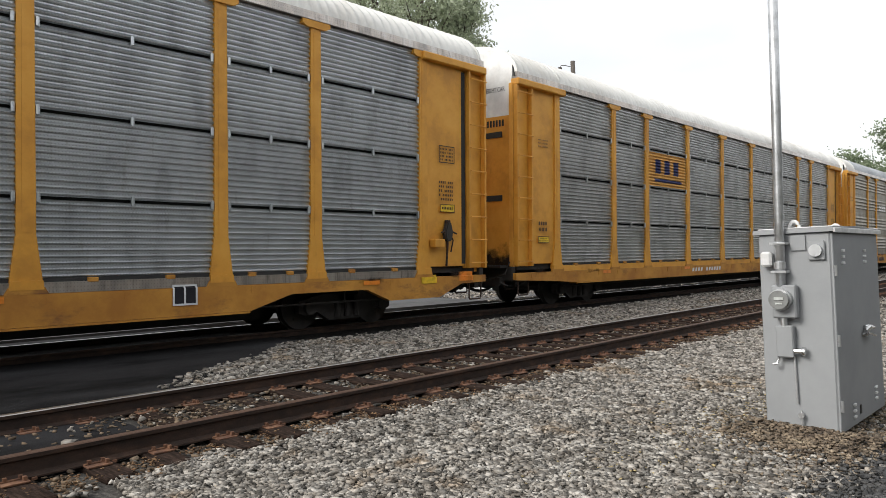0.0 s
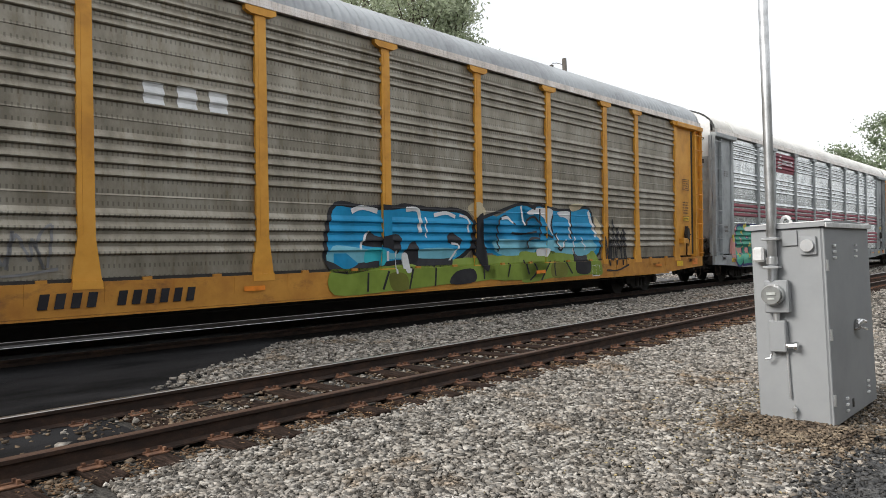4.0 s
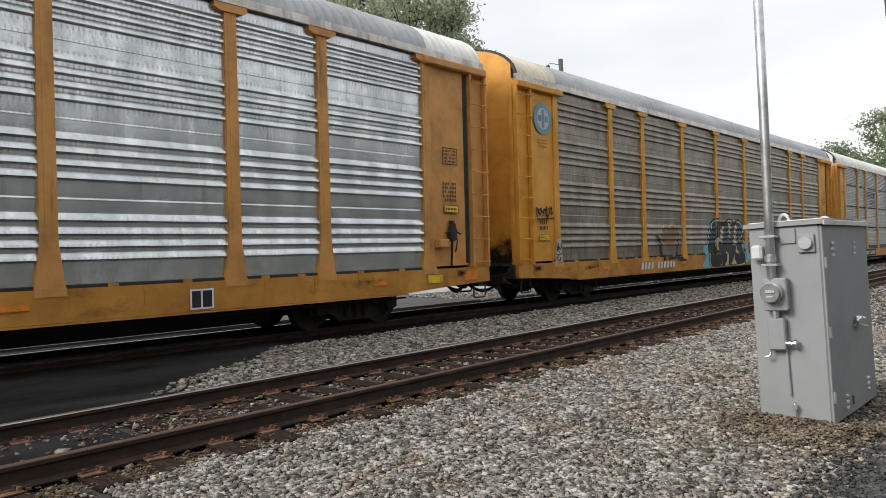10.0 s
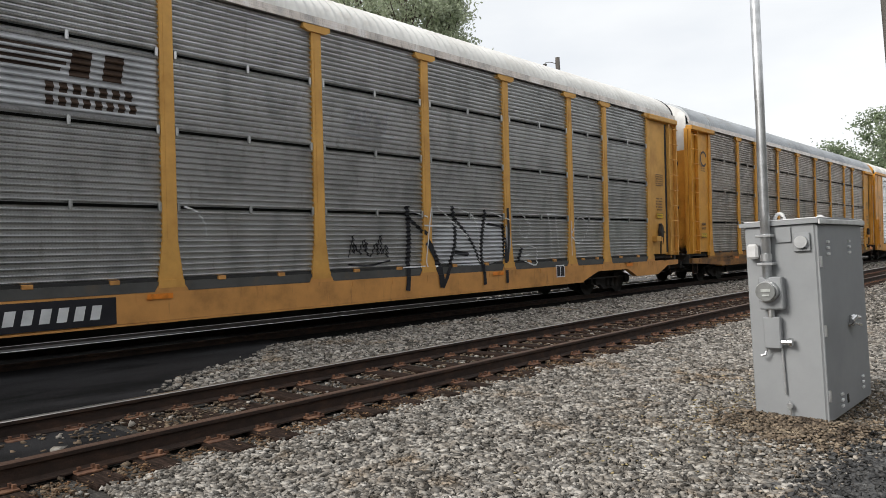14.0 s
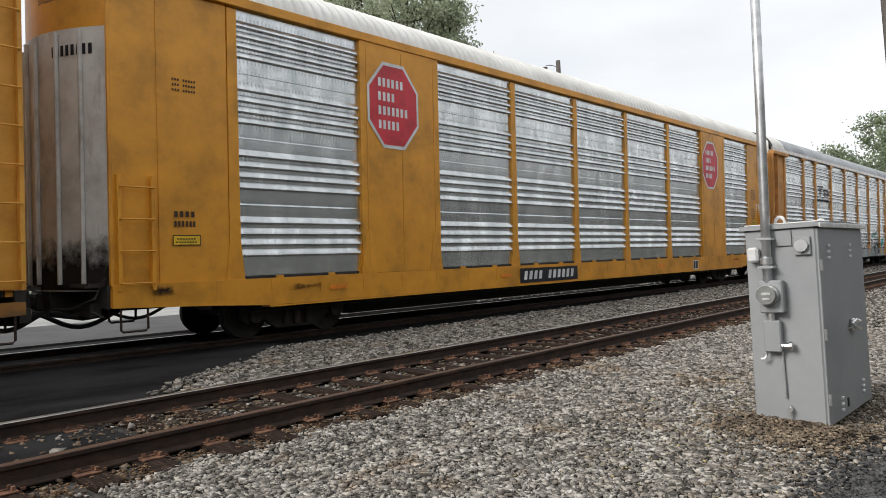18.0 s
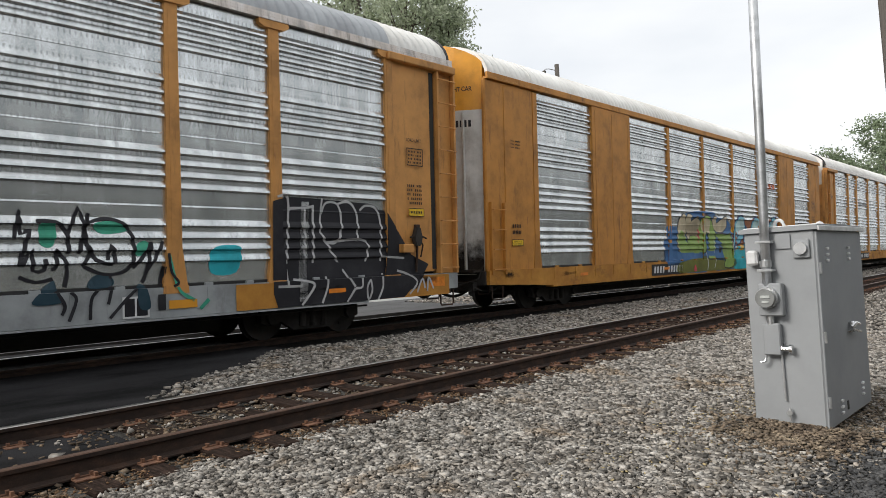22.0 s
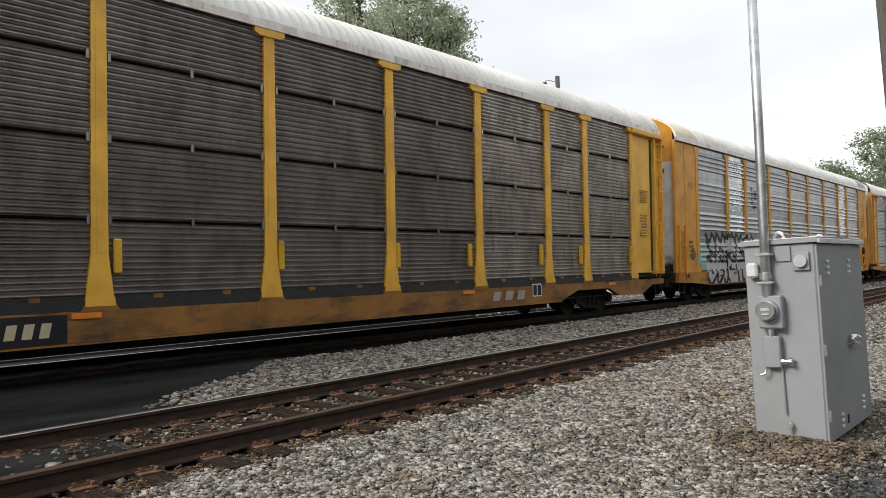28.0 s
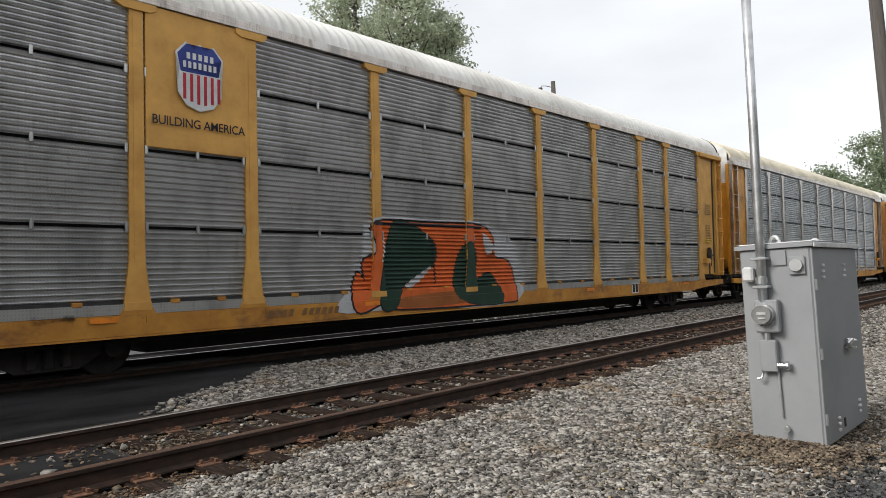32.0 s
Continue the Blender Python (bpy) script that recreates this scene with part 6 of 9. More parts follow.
stroke(car, c, [(10.78, 1.94), (11.02, 1.58), (10.88, 1.2), (10.82, 0.72)], "navy", 0.035, 4)
stroke(car, c, [(11.76, 1.96), (11.78, 1.44), (12, 1.34)], "navy", 0.035, 4)
stroke(car, c, [(12.24, 1.96), (12.14, 1.22), (12.04, 0.7)], "navy", 0.035, 4)
stroke(car, c, [(12.98, 1.96), (13.22, 1.48), (13.24, 0.82)], "navy", 0.035, 4)
stroke(car, c, [(14.06, 1.94), (14, 1.4), (14.02, 0.84)], "navy", 0.035, 4)
stroke(car, c, [(15.02, 1.92), (14.9, 1.26), (14.96, 0.74)], "navy", 0.035, 4)
blob(car, c, [(10.22, 1.22), (10.5, 1.56), (10.44, 1.2)], "red", 5)
blob(car, c, [(11.2, 1.58), (11.44, 1.4), (11.28, 1.4)], "red", 5)
blob(car, c, [(11.64, 1.68), (11.92, 1.32), (11.76, 1.28), (11.66, 1.46)], "red", 5)
blob(car, c, [(12.22, 1.38), (12.3, 1.62), (12.42, 1.38)], "red", 5)
blob(car, c, [(12.64, 1.52), (12.98, 1.68), (12.94, 1.54)], "red", 5)
blob(car, c, [(13, 1.4), (13.24, 1.18), (13.04, 1.22)], "red", 5)
blob(car, c, [(13.52, 1.48), (13.62, 1.3), (13.44, 1.28)], "red", 5)
blob(car, c, [(14.38, 1.6), (14.54, 1.6), (14.46, 1.36)], "red", 5)
blob(car, c, [(15.24, 1.32), (15.52, 1.84), (15.96, 1.88), (15.5, 1.12)], "red", 5)
blob(car, c, [(10.58, 1.16), (10.82, 1.36), (11, 1.14)], "red", 5)
blob(car, c, [(11.28, 1.14), (11.58, 1.12), (11.58, 0.7), (11.32, 0.72), (11.44, 0.96), (11.28, 1)], "red", 5)
blob(car, c, [(12.2, 0.7), (12.42, 0.92), (12.62, 0.8), (12.58, 0.7)], "red", 5)
blob(car, c, [(15.32, 0.7), (15.58, 0.92), (15.74, 0.72)], "red", 5)
stroke(car, c, [(9.96, 1.18), (10.02, 1.5), (10.52, 1.88)], "white", 0.04, 6)
stroke(car, c, [(10.24, 1.22), (10.54, 1.58)], "white", 0.04, 6)
stroke(car, c, [(11.84, 1.28), (12, 1.56)], "white", 0.04, 6)
stroke(car, c, [(12.3, 1.64), (12.48, 1.34)], "white", 0.04, 6)
stroke(car, c, [(15.72, 1.38), (16.06, 1.72)], "white", 0.04, 6)
blob(car, c, [(9.36, 1.72), (9.42, 1.78), (9.5, 1.72), (9.42, 1.66)], "teal", 3)
blob(car, c, [(9.46, 1.56), (9.54, 1.62), (9.6, 1.56), (9.52, 1.5)], "teal", 3)
blob(car, c, [(9.26, 1.48), (9.34, 1.52), (9.4, 1.48), (9.34, 1.42)], "teal", 3)
blob(car, c, [(9.22, 1.3), (9.28, 1.36), (9.34, 1.3), (9.28, 1.24)], "teal", 3)
blob(car, c, [(9.4, 1.64), (9.46, 1.7), (9.52, 1.64), (9.46, 1.58)], "teal", 3)
blob(car, c, [(9.04, 0.7), (9.26, 1.02), (9.66, 1.12), (9.92, 1.12), (9.94, 0.68)], "lime", 1)
blob(car, c, [(9.04, 0.7), (9.18, 0.92), (9.44, 1.2), (9.54, 1.06), (9.36, 0.7)], "teal", 2)
blob(car, c, [(16.12, 0.68), (16.2, 1.1), (16.52, 1.12), (16.54, 0.7)], "lime", 1)
# wagon 5: round sign on the end bay, black and white letters
car, c = on(5)
decal(car, c, "sign", [ring_pts(1.2, 4.78, 0.4, 32)], P["steel"], 0, "round blue sign")
decal(car, c, "sign_mark", [ring_pts(1.2, 4.78, 0.27, 28)], P["silver"], 1)
decal(car, c, "sign_cross", [rect(1.14, 1.26, 4.55, 5.01), rect(0.97, 1.13, 4.7, 4.86), rect(1.27, 1.43, 4.7, 4.86)], P["steel"], 2)
scrawl(car, c, 0.8, 1.6, 2.2, 2.6, 21, "black", 5, 0.04)
blob(car, c, [(11.06, 1.33), (11.29, 1.61), (11.46, 1.71), (11.44, 1.12), (11.09, 1.14)], "sky", 0)
blob(car, c, [(10.73, 0.66), (11.02, 0.95), (11.18, 1.12), (11.51, 1.12), (11.55, 0.65)], "sky", 0)
blob(car, c, [(14.75, 1.43), (15.07, 1.45), (15.18, 1.08), (15.38, 0.84), (14.73, 0.7)], "sky", 0)
stroke(car, c, [(11.43, 1.19), (11.45, 1.55), (11.55, 1.81), (11.83, 2.18), (12.20, 2.3), (12.46, 2.22), (12.85, 2.11), (13.34, 2.28), (13.61, 2.3), (13.92, 2.15), (14.32, 2.27), (14.62, 2.2), (14.79, 2.01), (14.65, 1.75), (14.49, 1.59), (14.71, 1.39), (14.83, 1.1), (14.77, 0.84), (14.58, 0.67), (12.96, 0.64), (11.57, 0.64)], "black", 0.24, 1, True)
stroke(car, c, [(11.43, 1.19), (11.45, 1.55), (11.55, 1.81), (11.83, 2.18), (12.20, 2.3), (12.46, 2.22), (12.85, 2.11), (13.34, 2.28), (13.61, 2.3), (13.92, 2.15), (14.32, 2.27), (14.62, 2.2), (14.79, 2.01), (14.65, 1.75), (14.49, 1.59), (14.71, 1.39), (14.83, 1.1), (14.77, 0.84), (14.58, 0.67), (12.96, 0.64), (11.57, 0.64)], "ice", 0.1, 2, True)
blob(car, c, [(11.43, 1.19), (11.45, 1.55), (11.55, 1.81), (11.83, 2.18), (12.20, 2.3), (12.46, 2.22), (12.85, 2.11), (13.34, 2.28), (13.61, 2.3), (13.92, 2.15), (14.32, 2.27), (14.62, 2.2), (14.79, 2.01), (14.65, 1.75), (14.49, 1.59), (14.71, 1.39), (14.83, 1.1), (14.77, 0.84), (14.58, 0.67), (12.96, 0.64), (11.57, 0.64)], "black", 3)
blob(car, c, [(11.52, 1.55), (11.62, 1.81), (11.87, 2.14), (12.19, 2.24), (12.45, 2.15), (12.58, 2.03), (12.50, 1.7), (12.74, 1.57), (12.85, 2.04), (13.32, 2.23), (13.39, 1.63), (13.57, 2.24), (13.86, 2.1), (13.76, 1.6), (13.97, 1.6), (13.98, 2.0), (14.32, 2.2), (14.59, 2.15), (14.71, 1.99), (14.58, 1.76), (14.37, 1.62), (13.79, 1.48), (12.61, 1.52), (12.03, 1.55)], "night", 4)
blob(car, c, [(12.40, 1.62), (12.50, 1.76), (12.61, 2.05), (12.85, 2.1), (12.78, 1.84), (12.69, 1.5), (12.67, 1.35), (12.65, 1.53), (12.20, 1.55), (12.18, 1.46), (12.17, 1.36), (12.24, 1.28), (12.25, 1.23), (12.12, 1.24), (12.05, 1.4), (12.04, 1.54), (12.10, 1.68), (12.24, 1.71)], "cream", 5, 2)
blob(car, c, [(13.33, 2.25), (13.48, 2.21), (13.59, 2.27), (13.49, 1.93), (13.39, 1.53), (13.35, 1.81)], "cream", 5, 2)
blob(car, c, [(13.92, 2.12), (14.19, 2.2), (14.00, 2.03), (13.91, 1.75), (13.99, 1.55), (14.23, 1.28), (14.26, 1.08), (14.04, 1.11), (13.79, 1.31), (13.74, 1.5), (13.88, 1.88)], "cream", 5, 2)
blob(car, c, [(14.36, 1.67), (14.47, 1.69), (14.58, 1.53), (14.51, 1.57), (14.37, 1.57)], "cream", 5, 2)
blob(car, c, [(12.29, 0.67), (12.42, 0.71), (12.49, 0.84), (12.44, 0.67)], "cream", 5, 2)
blob(car, c, [(12.68, 0.66), (12.93, 0.84), (13.05, 1.28), (13.09, 1.14), (13.09, 0.67)], "cream", 5, 2)
blob(car, c, [(13.32, 0.68), (13.54, 0.82), (13.65, 1.07), (13.72, 0.84), (13.89, 0.68)], "cream", 5, 2)
for pts in ([(16.63, 2.17), (17.70, 1.32)], [(17.79, 2.19), (18.81, 1.21)], [(17.22, 1.3), (18.71, 0.68)], [(16.65, 1.13), (17.09, 0.67)]):
    (x0, z1), (x1, z0) = pts
    decal(car, c, "smudge", [rect(x0, x1, z0, z1)], M["smudge"], 2)
blob(car, c, [(7.78, 1.98), (8.18, 2.08), (8.7, 2.06), (8.8, 1.68), (8.34, 1.44), (7.8, 1.6)], "brown", 1)
stroke(car, c, [(7.36, 1.72), (7.6, 1.64), (7.84, 0.98)], "black", 0.16, 2)
stroke(car, c, [(8.1, 1.06), (8.58, 1.08), (8.92, 1.02), (9.4, 0.9)], "black", 0.14, 2)
stroke(car, c, [(7.72, 1.82), (7.86, 2.1), (8.1, 2.14), (8.2, 2.04)], "cream", 0.03, 3)
stroke(car, c, [(8.24, 2.02), (8.52, 2.16), (8.76, 2.12)], "cream", 0.03, 3)
stroke(car, c, [(8.88, 2.04), (8.96, 1.64), (8.82, 1.02)], "black", 0.06, 2)
stroke(car, c, [(9.12, 2.1), (9.32, 2.06), (9.36, 1.62), (9.36, 1.36), (9.46, 1.24)], "cream", 0.025, 3)
scrawl(car, c, 25.45, 26.5, 1.2, 1.95, 24, "purple", 6, 0.04, "purple sprayed tag")
decal(car, c, "spray_patch", [[(1.58, 1.06), (1.95, 1.06), (1.9, 1.4), (1.87, 1.7), (1.66, 1.72), (1.64, 1.4)]], P["cream"], 0, "cream paint on the post foot")
scrawl(car, c, 1.6, 1.9, 1.3, 1.65, 25, "navy", 2, 0.03)
scrawl(car, c, 1.62, 1.92, 1.08, 1.28, 26, "purple", 2, 0.03)
# wagon 6: grey sign with dark stripes
car, c = on(6)
decal(car, c, "sign", [rect(6.72, 9.24, 3.5, 4.46)], P["silver"], 0, "pale grey painted sign")
decal(car, c, "sign_mark", [rect(6.74, 7.9 + 0.08 * i, 4.06 + 0.09 * i, 4.1 + 0.09 * i) for i in range(4)] + chunks(2, 8.0, 8.9, 4.0, 4.38, 0.06) + bars(7, 7.7, 8.95, 3.76, 3.9) + bars(8, 7.7, 9.0, 3.58, 3.71), P["ink"], 1, "dark stripes and blocks")
decal(car, c, "spray_patch", [cloud(2.1, 4.4, 1.1, 2.2, 4.0, 0.08), cloud(4.8, 6.3, 1.1, 2.2, 5.0, 0.12)], P["mustard"], 0, "dull yellow sprayed patch")
scrawl(car, c, 2.2, 4.4, 1.2, 2.1, 31, "black", 5, 0.04)
scrawl(car, c, 4.8, 6.3, 1.2, 2.0, 32, "black", 4, 0.04)
scrawl(car, c, 12.9, 14.2, 3.7, 4.3, 33, "silver", 4, 0.05)
stroke(car, c, [(14.5, 2.38), (14.54, 1.64), (14.42, 0.64)], "black", 0.12, 2)
stroke(car, c, [(15.9, 2.42), (15.96, 1.56), (15.48, 0.63)], "black", 0.1, 2)
stroke(car, c, [(17.04, 2.36), (16.88, 1.54), (16.92, 0.63)], "black", 0.1, 2)
stroke(car, c, [(17.7, 2.04), (17.76, 0.63)], "black", 0.1, 2)
stroke(car, c, [(15.04, 1.64), (15.34, 1.26), (15.48, 0.66)], "black", 0.18, 2)
stroke(car, c, [(14.5, 2.16), (15.04, 1.8)], "black", 0.08, 2)
stroke(car, c, [(15.94, 2.18), (16.58, 1.56), (16.92, 0.9)], "black", 0.07, 2)
stroke(car, c, [(17.1, 2.04), (17.76, 1.96)], "black", 0.06, 2)
stroke(car, c, [(15.18, 2.36), (15.06, 1.64), (15.02, 1.12), (15.4, 1.12)], "white", 0.03, 3)
stroke(car, c, [(16.08, 2.38), (16.72, 2.08), (16.8, 1.14)], "white", 0.03, 3)
stroke(car, c, [(14.6, 2.3), (15.06, 2.16)], "white", 0.03, 3)
stroke(car, c, [(17.24, 2.32), (17.9, 2.14)], "white", 0.03, 3)
stroke(car, c, [(14.34, 1.12), (14.96, 1.12)], "white", 0.03, 3)
stroke(car, c, [(9.9, 2.12), (10, 1.96), (10.02, 1.74)], "white", 0.03, 3)
stroke(car, c, [(9.64, 2.24), (9.88, 2.16)], "white", 0.03, 3)
blob(car, c, [(15.48, 2.02), (16.6, 2.12), (17.76, 2.04), (17.72, 1.2), (15.56, 1.18)], "silver", 0)
stroke(car, c, [(19.58, 2.32), (19.74, 1.78), (19.72, 1.16)], "white", 0.035, 3)
stroke(car, c, [(19.94, 2.32), (20.04, 1.78), (20.14, 1.14)], "white", 0.035, 3)
stroke(car, c, [(19.58, 2.32), (19.94, 2.32)], "white", 0.035, 3)
stroke(car, c, [(20.62, 1.78), (21.1, 2.26), (21.58, 1.98), (21.08, 1.54), (20.62, 1.74)], "white", 0.035, 3)
stroke(car, c, [(18.28, 2.44), (18.64, 2.16), (18.84, 1.96), (18.62, 1.7), (18.38, 1.86), (18.42, 2.12)], "white", 0.035, 3)
stroke(car, c, [(18.24, 1.54), (19.04, 1.44), (18.96, 1.02), (18.44, 1.2), (18.86, 1.32)], "white", 0.035, 3)
stroke(car, c, [(14.96, 1.98), (15.82, 1.96)], "white", 0.035, 3)
stroke(car, c, [(15.4, 2.4), (16.44, 1.72)], "white", 0.035, 3)
stroke(car, c, [(20.62, 2.16), (20.64, 1.22)], "white", 0.035, 3)
stroke(car, c, [(17.84, 2.42), (17.86, 1.78), (17.8, 1.14)], "black", 0.09, 2)
stroke(car, c, [(18.44, 1.46), (18.28, 1.12)], "black", 0.09, 2)
stroke(car, c, [(16.42, 1.34), (15.96, 1.4)], "black", 0.09, 2)
scrawl(car, c, 12.9, 14.0, 1.2, 1.8, 34, "black", 5, 0.03)
# wagon 7
car, c = on(7)
stroke(car, c, [(1.2 + 0.25 * math.cos(0.3 + 0.53 * i), 4.5 + 0.25 * math.sin(0.3 + 0.53 * i)) for i in range(11)], "ink", 0.07, 0)
stroke(car, c, [(15.08, 1.2), (15.08, 1.9), (15.18, 2.22), (16.22, 1.98), (16.34, 2.18), (16.74, 2.24), (17.12, 2.04), (17.56, 1.88), (17.44, 1.22), (16.22, 1.18)], "black", 0.13, 1, True)
blob(car, c, [(15.08, 1.2), (15.08, 1.9), (15.18, 2.22), (16.22, 1.98), (16.34, 2.18), (16.74, 2.24), (17.12, 2.04), (17.56, 1.88), (17.44, 1.22), (16.22, 1.18)], "blush", 2)
blob(car, c, [(15.52, 1.84), (15.72, 1.74), (15.66, 1.62), (15.52, 1.64)], "black", 3)
blob(car, c, [(16.02, 1.46), (16.22, 1.78), (16.22, 1.46), (16.08, 1.4)], "black", 3)
blob(car, c, [(16.8, 1.94), (17.3, 1.66), (17.16, 1.54), (16.84, 1.78)], "black", 3)
blob(car, c, [(16.64, 1.4), (16.82, 1.48), (16.94, 1.26), (16.68, 1.3)], "black", 3)
blob(car, c, [(15.28, 1.48), (15.4, 1.48), (15.38, 1.38), (15.28, 1.38)], "black", 3)
blob(car, c, [(16.94, 1.46), (17.4, 1.44), (17.28, 1.2), (17.04, 1.24)], "rose", 3)
blob(car, c, [(15.42, 1.58), (15.74, 1.54), (15.76, 1.38), (15.46, 1.4)], "brown", 3)
blob(car, c, [(15.22, 2.14), (15.66, 2.04), (15.56, 1.92), (15.22, 1.96)], "white", 3)
blob(car, c, [(16.58, 2.18), (16.96, 2.1), (16.9, 1.98), (16.64, 2.04)], "white", 3)
stroke(car, c, [(14.88, 1.44), (15.14, 1.62), (15.2, 1.72)], "black", 0.09, 4)
stroke(car, c, [(17.52, 1.86), (17.7, 1.98), (17.98, 1.98), (18.04, 1.72), (17.88, 1.56)], "black", 0.08, 4)
blob(car, c, [(17.6, 1.1), (17.7, 1.5), (17.82, 1.9), (17.94, 1.86), (18, 1.5), (18.04, 1.1)], "cream", 4)
blob(car, c, [(17.68, 1.36), (17.92, 1.36), (17.92, 1.3), (17.68, 1.28)], "black", 5)
blob(car, c, [(15.15, 1.11), (15.55, 1.12), (15.94, 1.1), (15.96, 0.84), (15.54, 0.81), (15.17, 0.85)], "blush", 1, 2)
stroke(car, c, [(15.17, 1.14), (15.22, 0.98), (15.42, 0.96), (15.61, 1.07), (15.88, 1.06)], "brown", 0.06, 3)
stroke(car, c, [(15.29, 0.86), (15.55, 0.96), (15.88, 0.83)], "brown", 0.05, 3)
blob(car, c, [(15.99, 1.09), (16.47, 1.11), (16.56, 0.9), (16.34, 0.95), (16.07, 0.8)], "peach", 1, 4)
stroke(car, c, [(16.0, 0.81), (16.09, 0.98), (16.3, 1.04), (16.52, 0.97)], "black", 0.06, 3)
stroke(car, c, [(16.19, 0.81), (16.34, 0.92), (16.51, 0.87)], "brown", 0.05, 3)
blob(car, c, [(16.54, 1.13), (17.09, 1.13), (17.05, 0.85), (16.57, 0.83)], "black", 2, 0)
blob(car, c, [(16.72, 1.06), (16.94, 1.07), (16.92, 0.89), (16.74, 0.88)], "white", 4, 0)
blob(car, c, [(17.14, 1.13), (17.6, 1.12), (17.54, 0.88), (17.1, 0.87)], "brown", 2, 2)
stroke(car, c, [(18.12, 1.19), (18.21, 0.93), (18.06, 0.77)], "black", 0.06, 4)
stroke(car, c, [(18.31, 1.25), (18.7, 1.13), (18.49, 0.96), (18.71, 0.78)], "black", 0.06, 4)
stroke(car, c, [(18.21, 1.08), (18.5, 1.09), (18.35, 0.84), (18.59, 0.74)], "night", 0.05, 4)
blob(car, c, [(18.37, 1.65), (18.83, 2.35), (19.06, 2.38), (18.94, 1.98), (19.23, 1.89), (19.3, 1.31), (19.07, 1.26), (19.0, 1.65), (18.73, 1.61), (18.68, 1.29), (18.48, 1.33)], "grey", 3, 2)
stroke(car, c, [(18.37, 1.65), (18.83, 2.35), (19.06, 2.38), (18.94, 1.98), (19.23, 1.89), (19.3, 1.31), (19.07, 1.26), (19.0, 1.65), (18.73, 1.61), (18.68, 1.29), (18.48, 1.33)], "black", 0.06, 4, True, n=2)
blob(car, c, [(19.46, 2.13), (20.03, 2.39), (20.51, 2.47), (20.58, 2.08), (20.38, 1.35), (20.02, 1.26), (19.92, 1.73), (19.71, 1.6), (19.63, 1.27), (19.43, 1.33), (19.58, 1.83)], "jade", 3, 2)
stroke(car, c, [(19.46, 2.13), (20.03, 2.39), (20.51, 2.47), (20.58, 2.08), (20.38, 1.35), (20.02, 1.26), (19.92, 1.73), (19.71, 1.6), (19.63, 1.27), (19.43, 1.33), (19.58, 1.83)], "black", 0.06, 4, True, n=2)
blob(car, c, [(21.0, 1.67), (21.58, 2.27), (21.8, 2.21), (21.51, 1.89), (21.99, 1.84), (22.21, 1.22), (21.89, 1.21), (21.74, 1.59), (21.34, 1.53), (21.2, 1.23), (21.01, 1.27)], "grey", 3, 2)
stroke(car, c, [(21.0, 1.67), (21.58, 2.27), (21.8, 2.21), (21.51, 1.89), (21.99, 1.84), (22.21, 1.22), (21.89, 1.21), (21.74, 1.59), (21.34, 1.53), (21.2, 1.23), (21.01, 1.27)], "black", 0.06, 4, True, n=2)
blob(car, c, [(20.11, 1.98), (20.41, 2.17), (20.32, 1.6), (20.15, 1.45)], "silver", 4, 2)
blob(car, c, [(19.59, 1.97), (19.91, 2.11), (19.85, 1.88)], "night", 4, 2)
stroke(car, c, [(18.16, 1.95), (18.48, 1.8), (18.28, 1.52), (18.22, 1.31)], "black", 0.07, 4)
stroke(car, c, [(19.46, 2.24), (19.32, 1.87), (19.4, 1.51)], "black", 0.06, 4)
blob(car, c, [(20.69, 2.52), (20.92, 2.55), (20.81, 2.2), (20.9, 1.89), (20.69, 1.79), (20.76, 2.18)], "chalk", 5, 2)
stroke(car, c, [(20.72, 1.81), (20.87, 1.71), (20.66, 1.59)], "rose", 0.05, 5)
blob(car, c, [(20.71, 1.57), (20.94, 1.53), (20.81, 1.35), (20.9, 1.17), (20.65, 1.14), (20.73, 1.36)], "sky", 5, 2)
decal(car, c, "sill_mark", bars(3, 19.3, 19.87, 0.84, 1.02), P["brown"], 3)
blob(car, c, [(10.16, 2.08), (11.12, 2.16), (11.08, 1.72), (10.86, 1.24), (10.56, 1.28), (10.74, 1.78), (10.18, 1.88)], "faded", 1)
blob(car, c, [(11.22, 1.66), (11.36, 2.08), (11.84, 2.2), (11.56, 1.84), (11.94, 1.28), (11.48, 1.28)], "faded", 1)
blob(car, c, [(9.86, 1.6), (10.3, 1.72), (10.5, 1.26), (9.9, 1.22)], "faded", 1)
blob(car, c, [(13.42, 1.22), (13.46, 1.7), (13.6, 1.86), (13.76, 1.82), (13.8, 1.22)], "silver", 2)
blob(car, c, [(12.84, 1.9), (13.08, 1.98), (13.1, 1.68), (12.9, 1.64)], "silver", 1)
stroke(car, c, [(12.76, 1.98), (12.82, 1.7), (13.14, 1.64)], "black", 0.05, 3)
stroke(car, c, [(13.82, 1.84), (13.8, 1.36), (14.24, 1.24)], "black", 0.05, 3)
stroke(car, c, [(9.2, 1.76), (9.3, 1.92), (9.4, 1.82), (9.3, 1.74)], "black", 0.06, 3)
blob(car, c, [(9.4, 1.08), (9.5, 1.66), (9.74, 1.72), (9.8, 1.38), (9.6, 1.28)], "mint", 3)
blob(car, c, [(12.84, 1.04), (14.7, 1.12), (14.68, 0.82), (12.88, 0.78)], "faded", 1)
blob(car, c, [(9.88, 1.12), (12.22, 1.14), (12.22, 0.88), (9.9, 0.78)], "faded", 1)
stroke(car, c, [(10.18, 0.88), (10.22, 0.76)], "black", 0.08, 3)
stroke(car, c, [(10.32, 0.86), (10.32, 0.76)], "black", 0.08, 3)
stroke(car, c, [(10.44, 0.88), (10.52, 0.74)], "black", 0.08, 3)
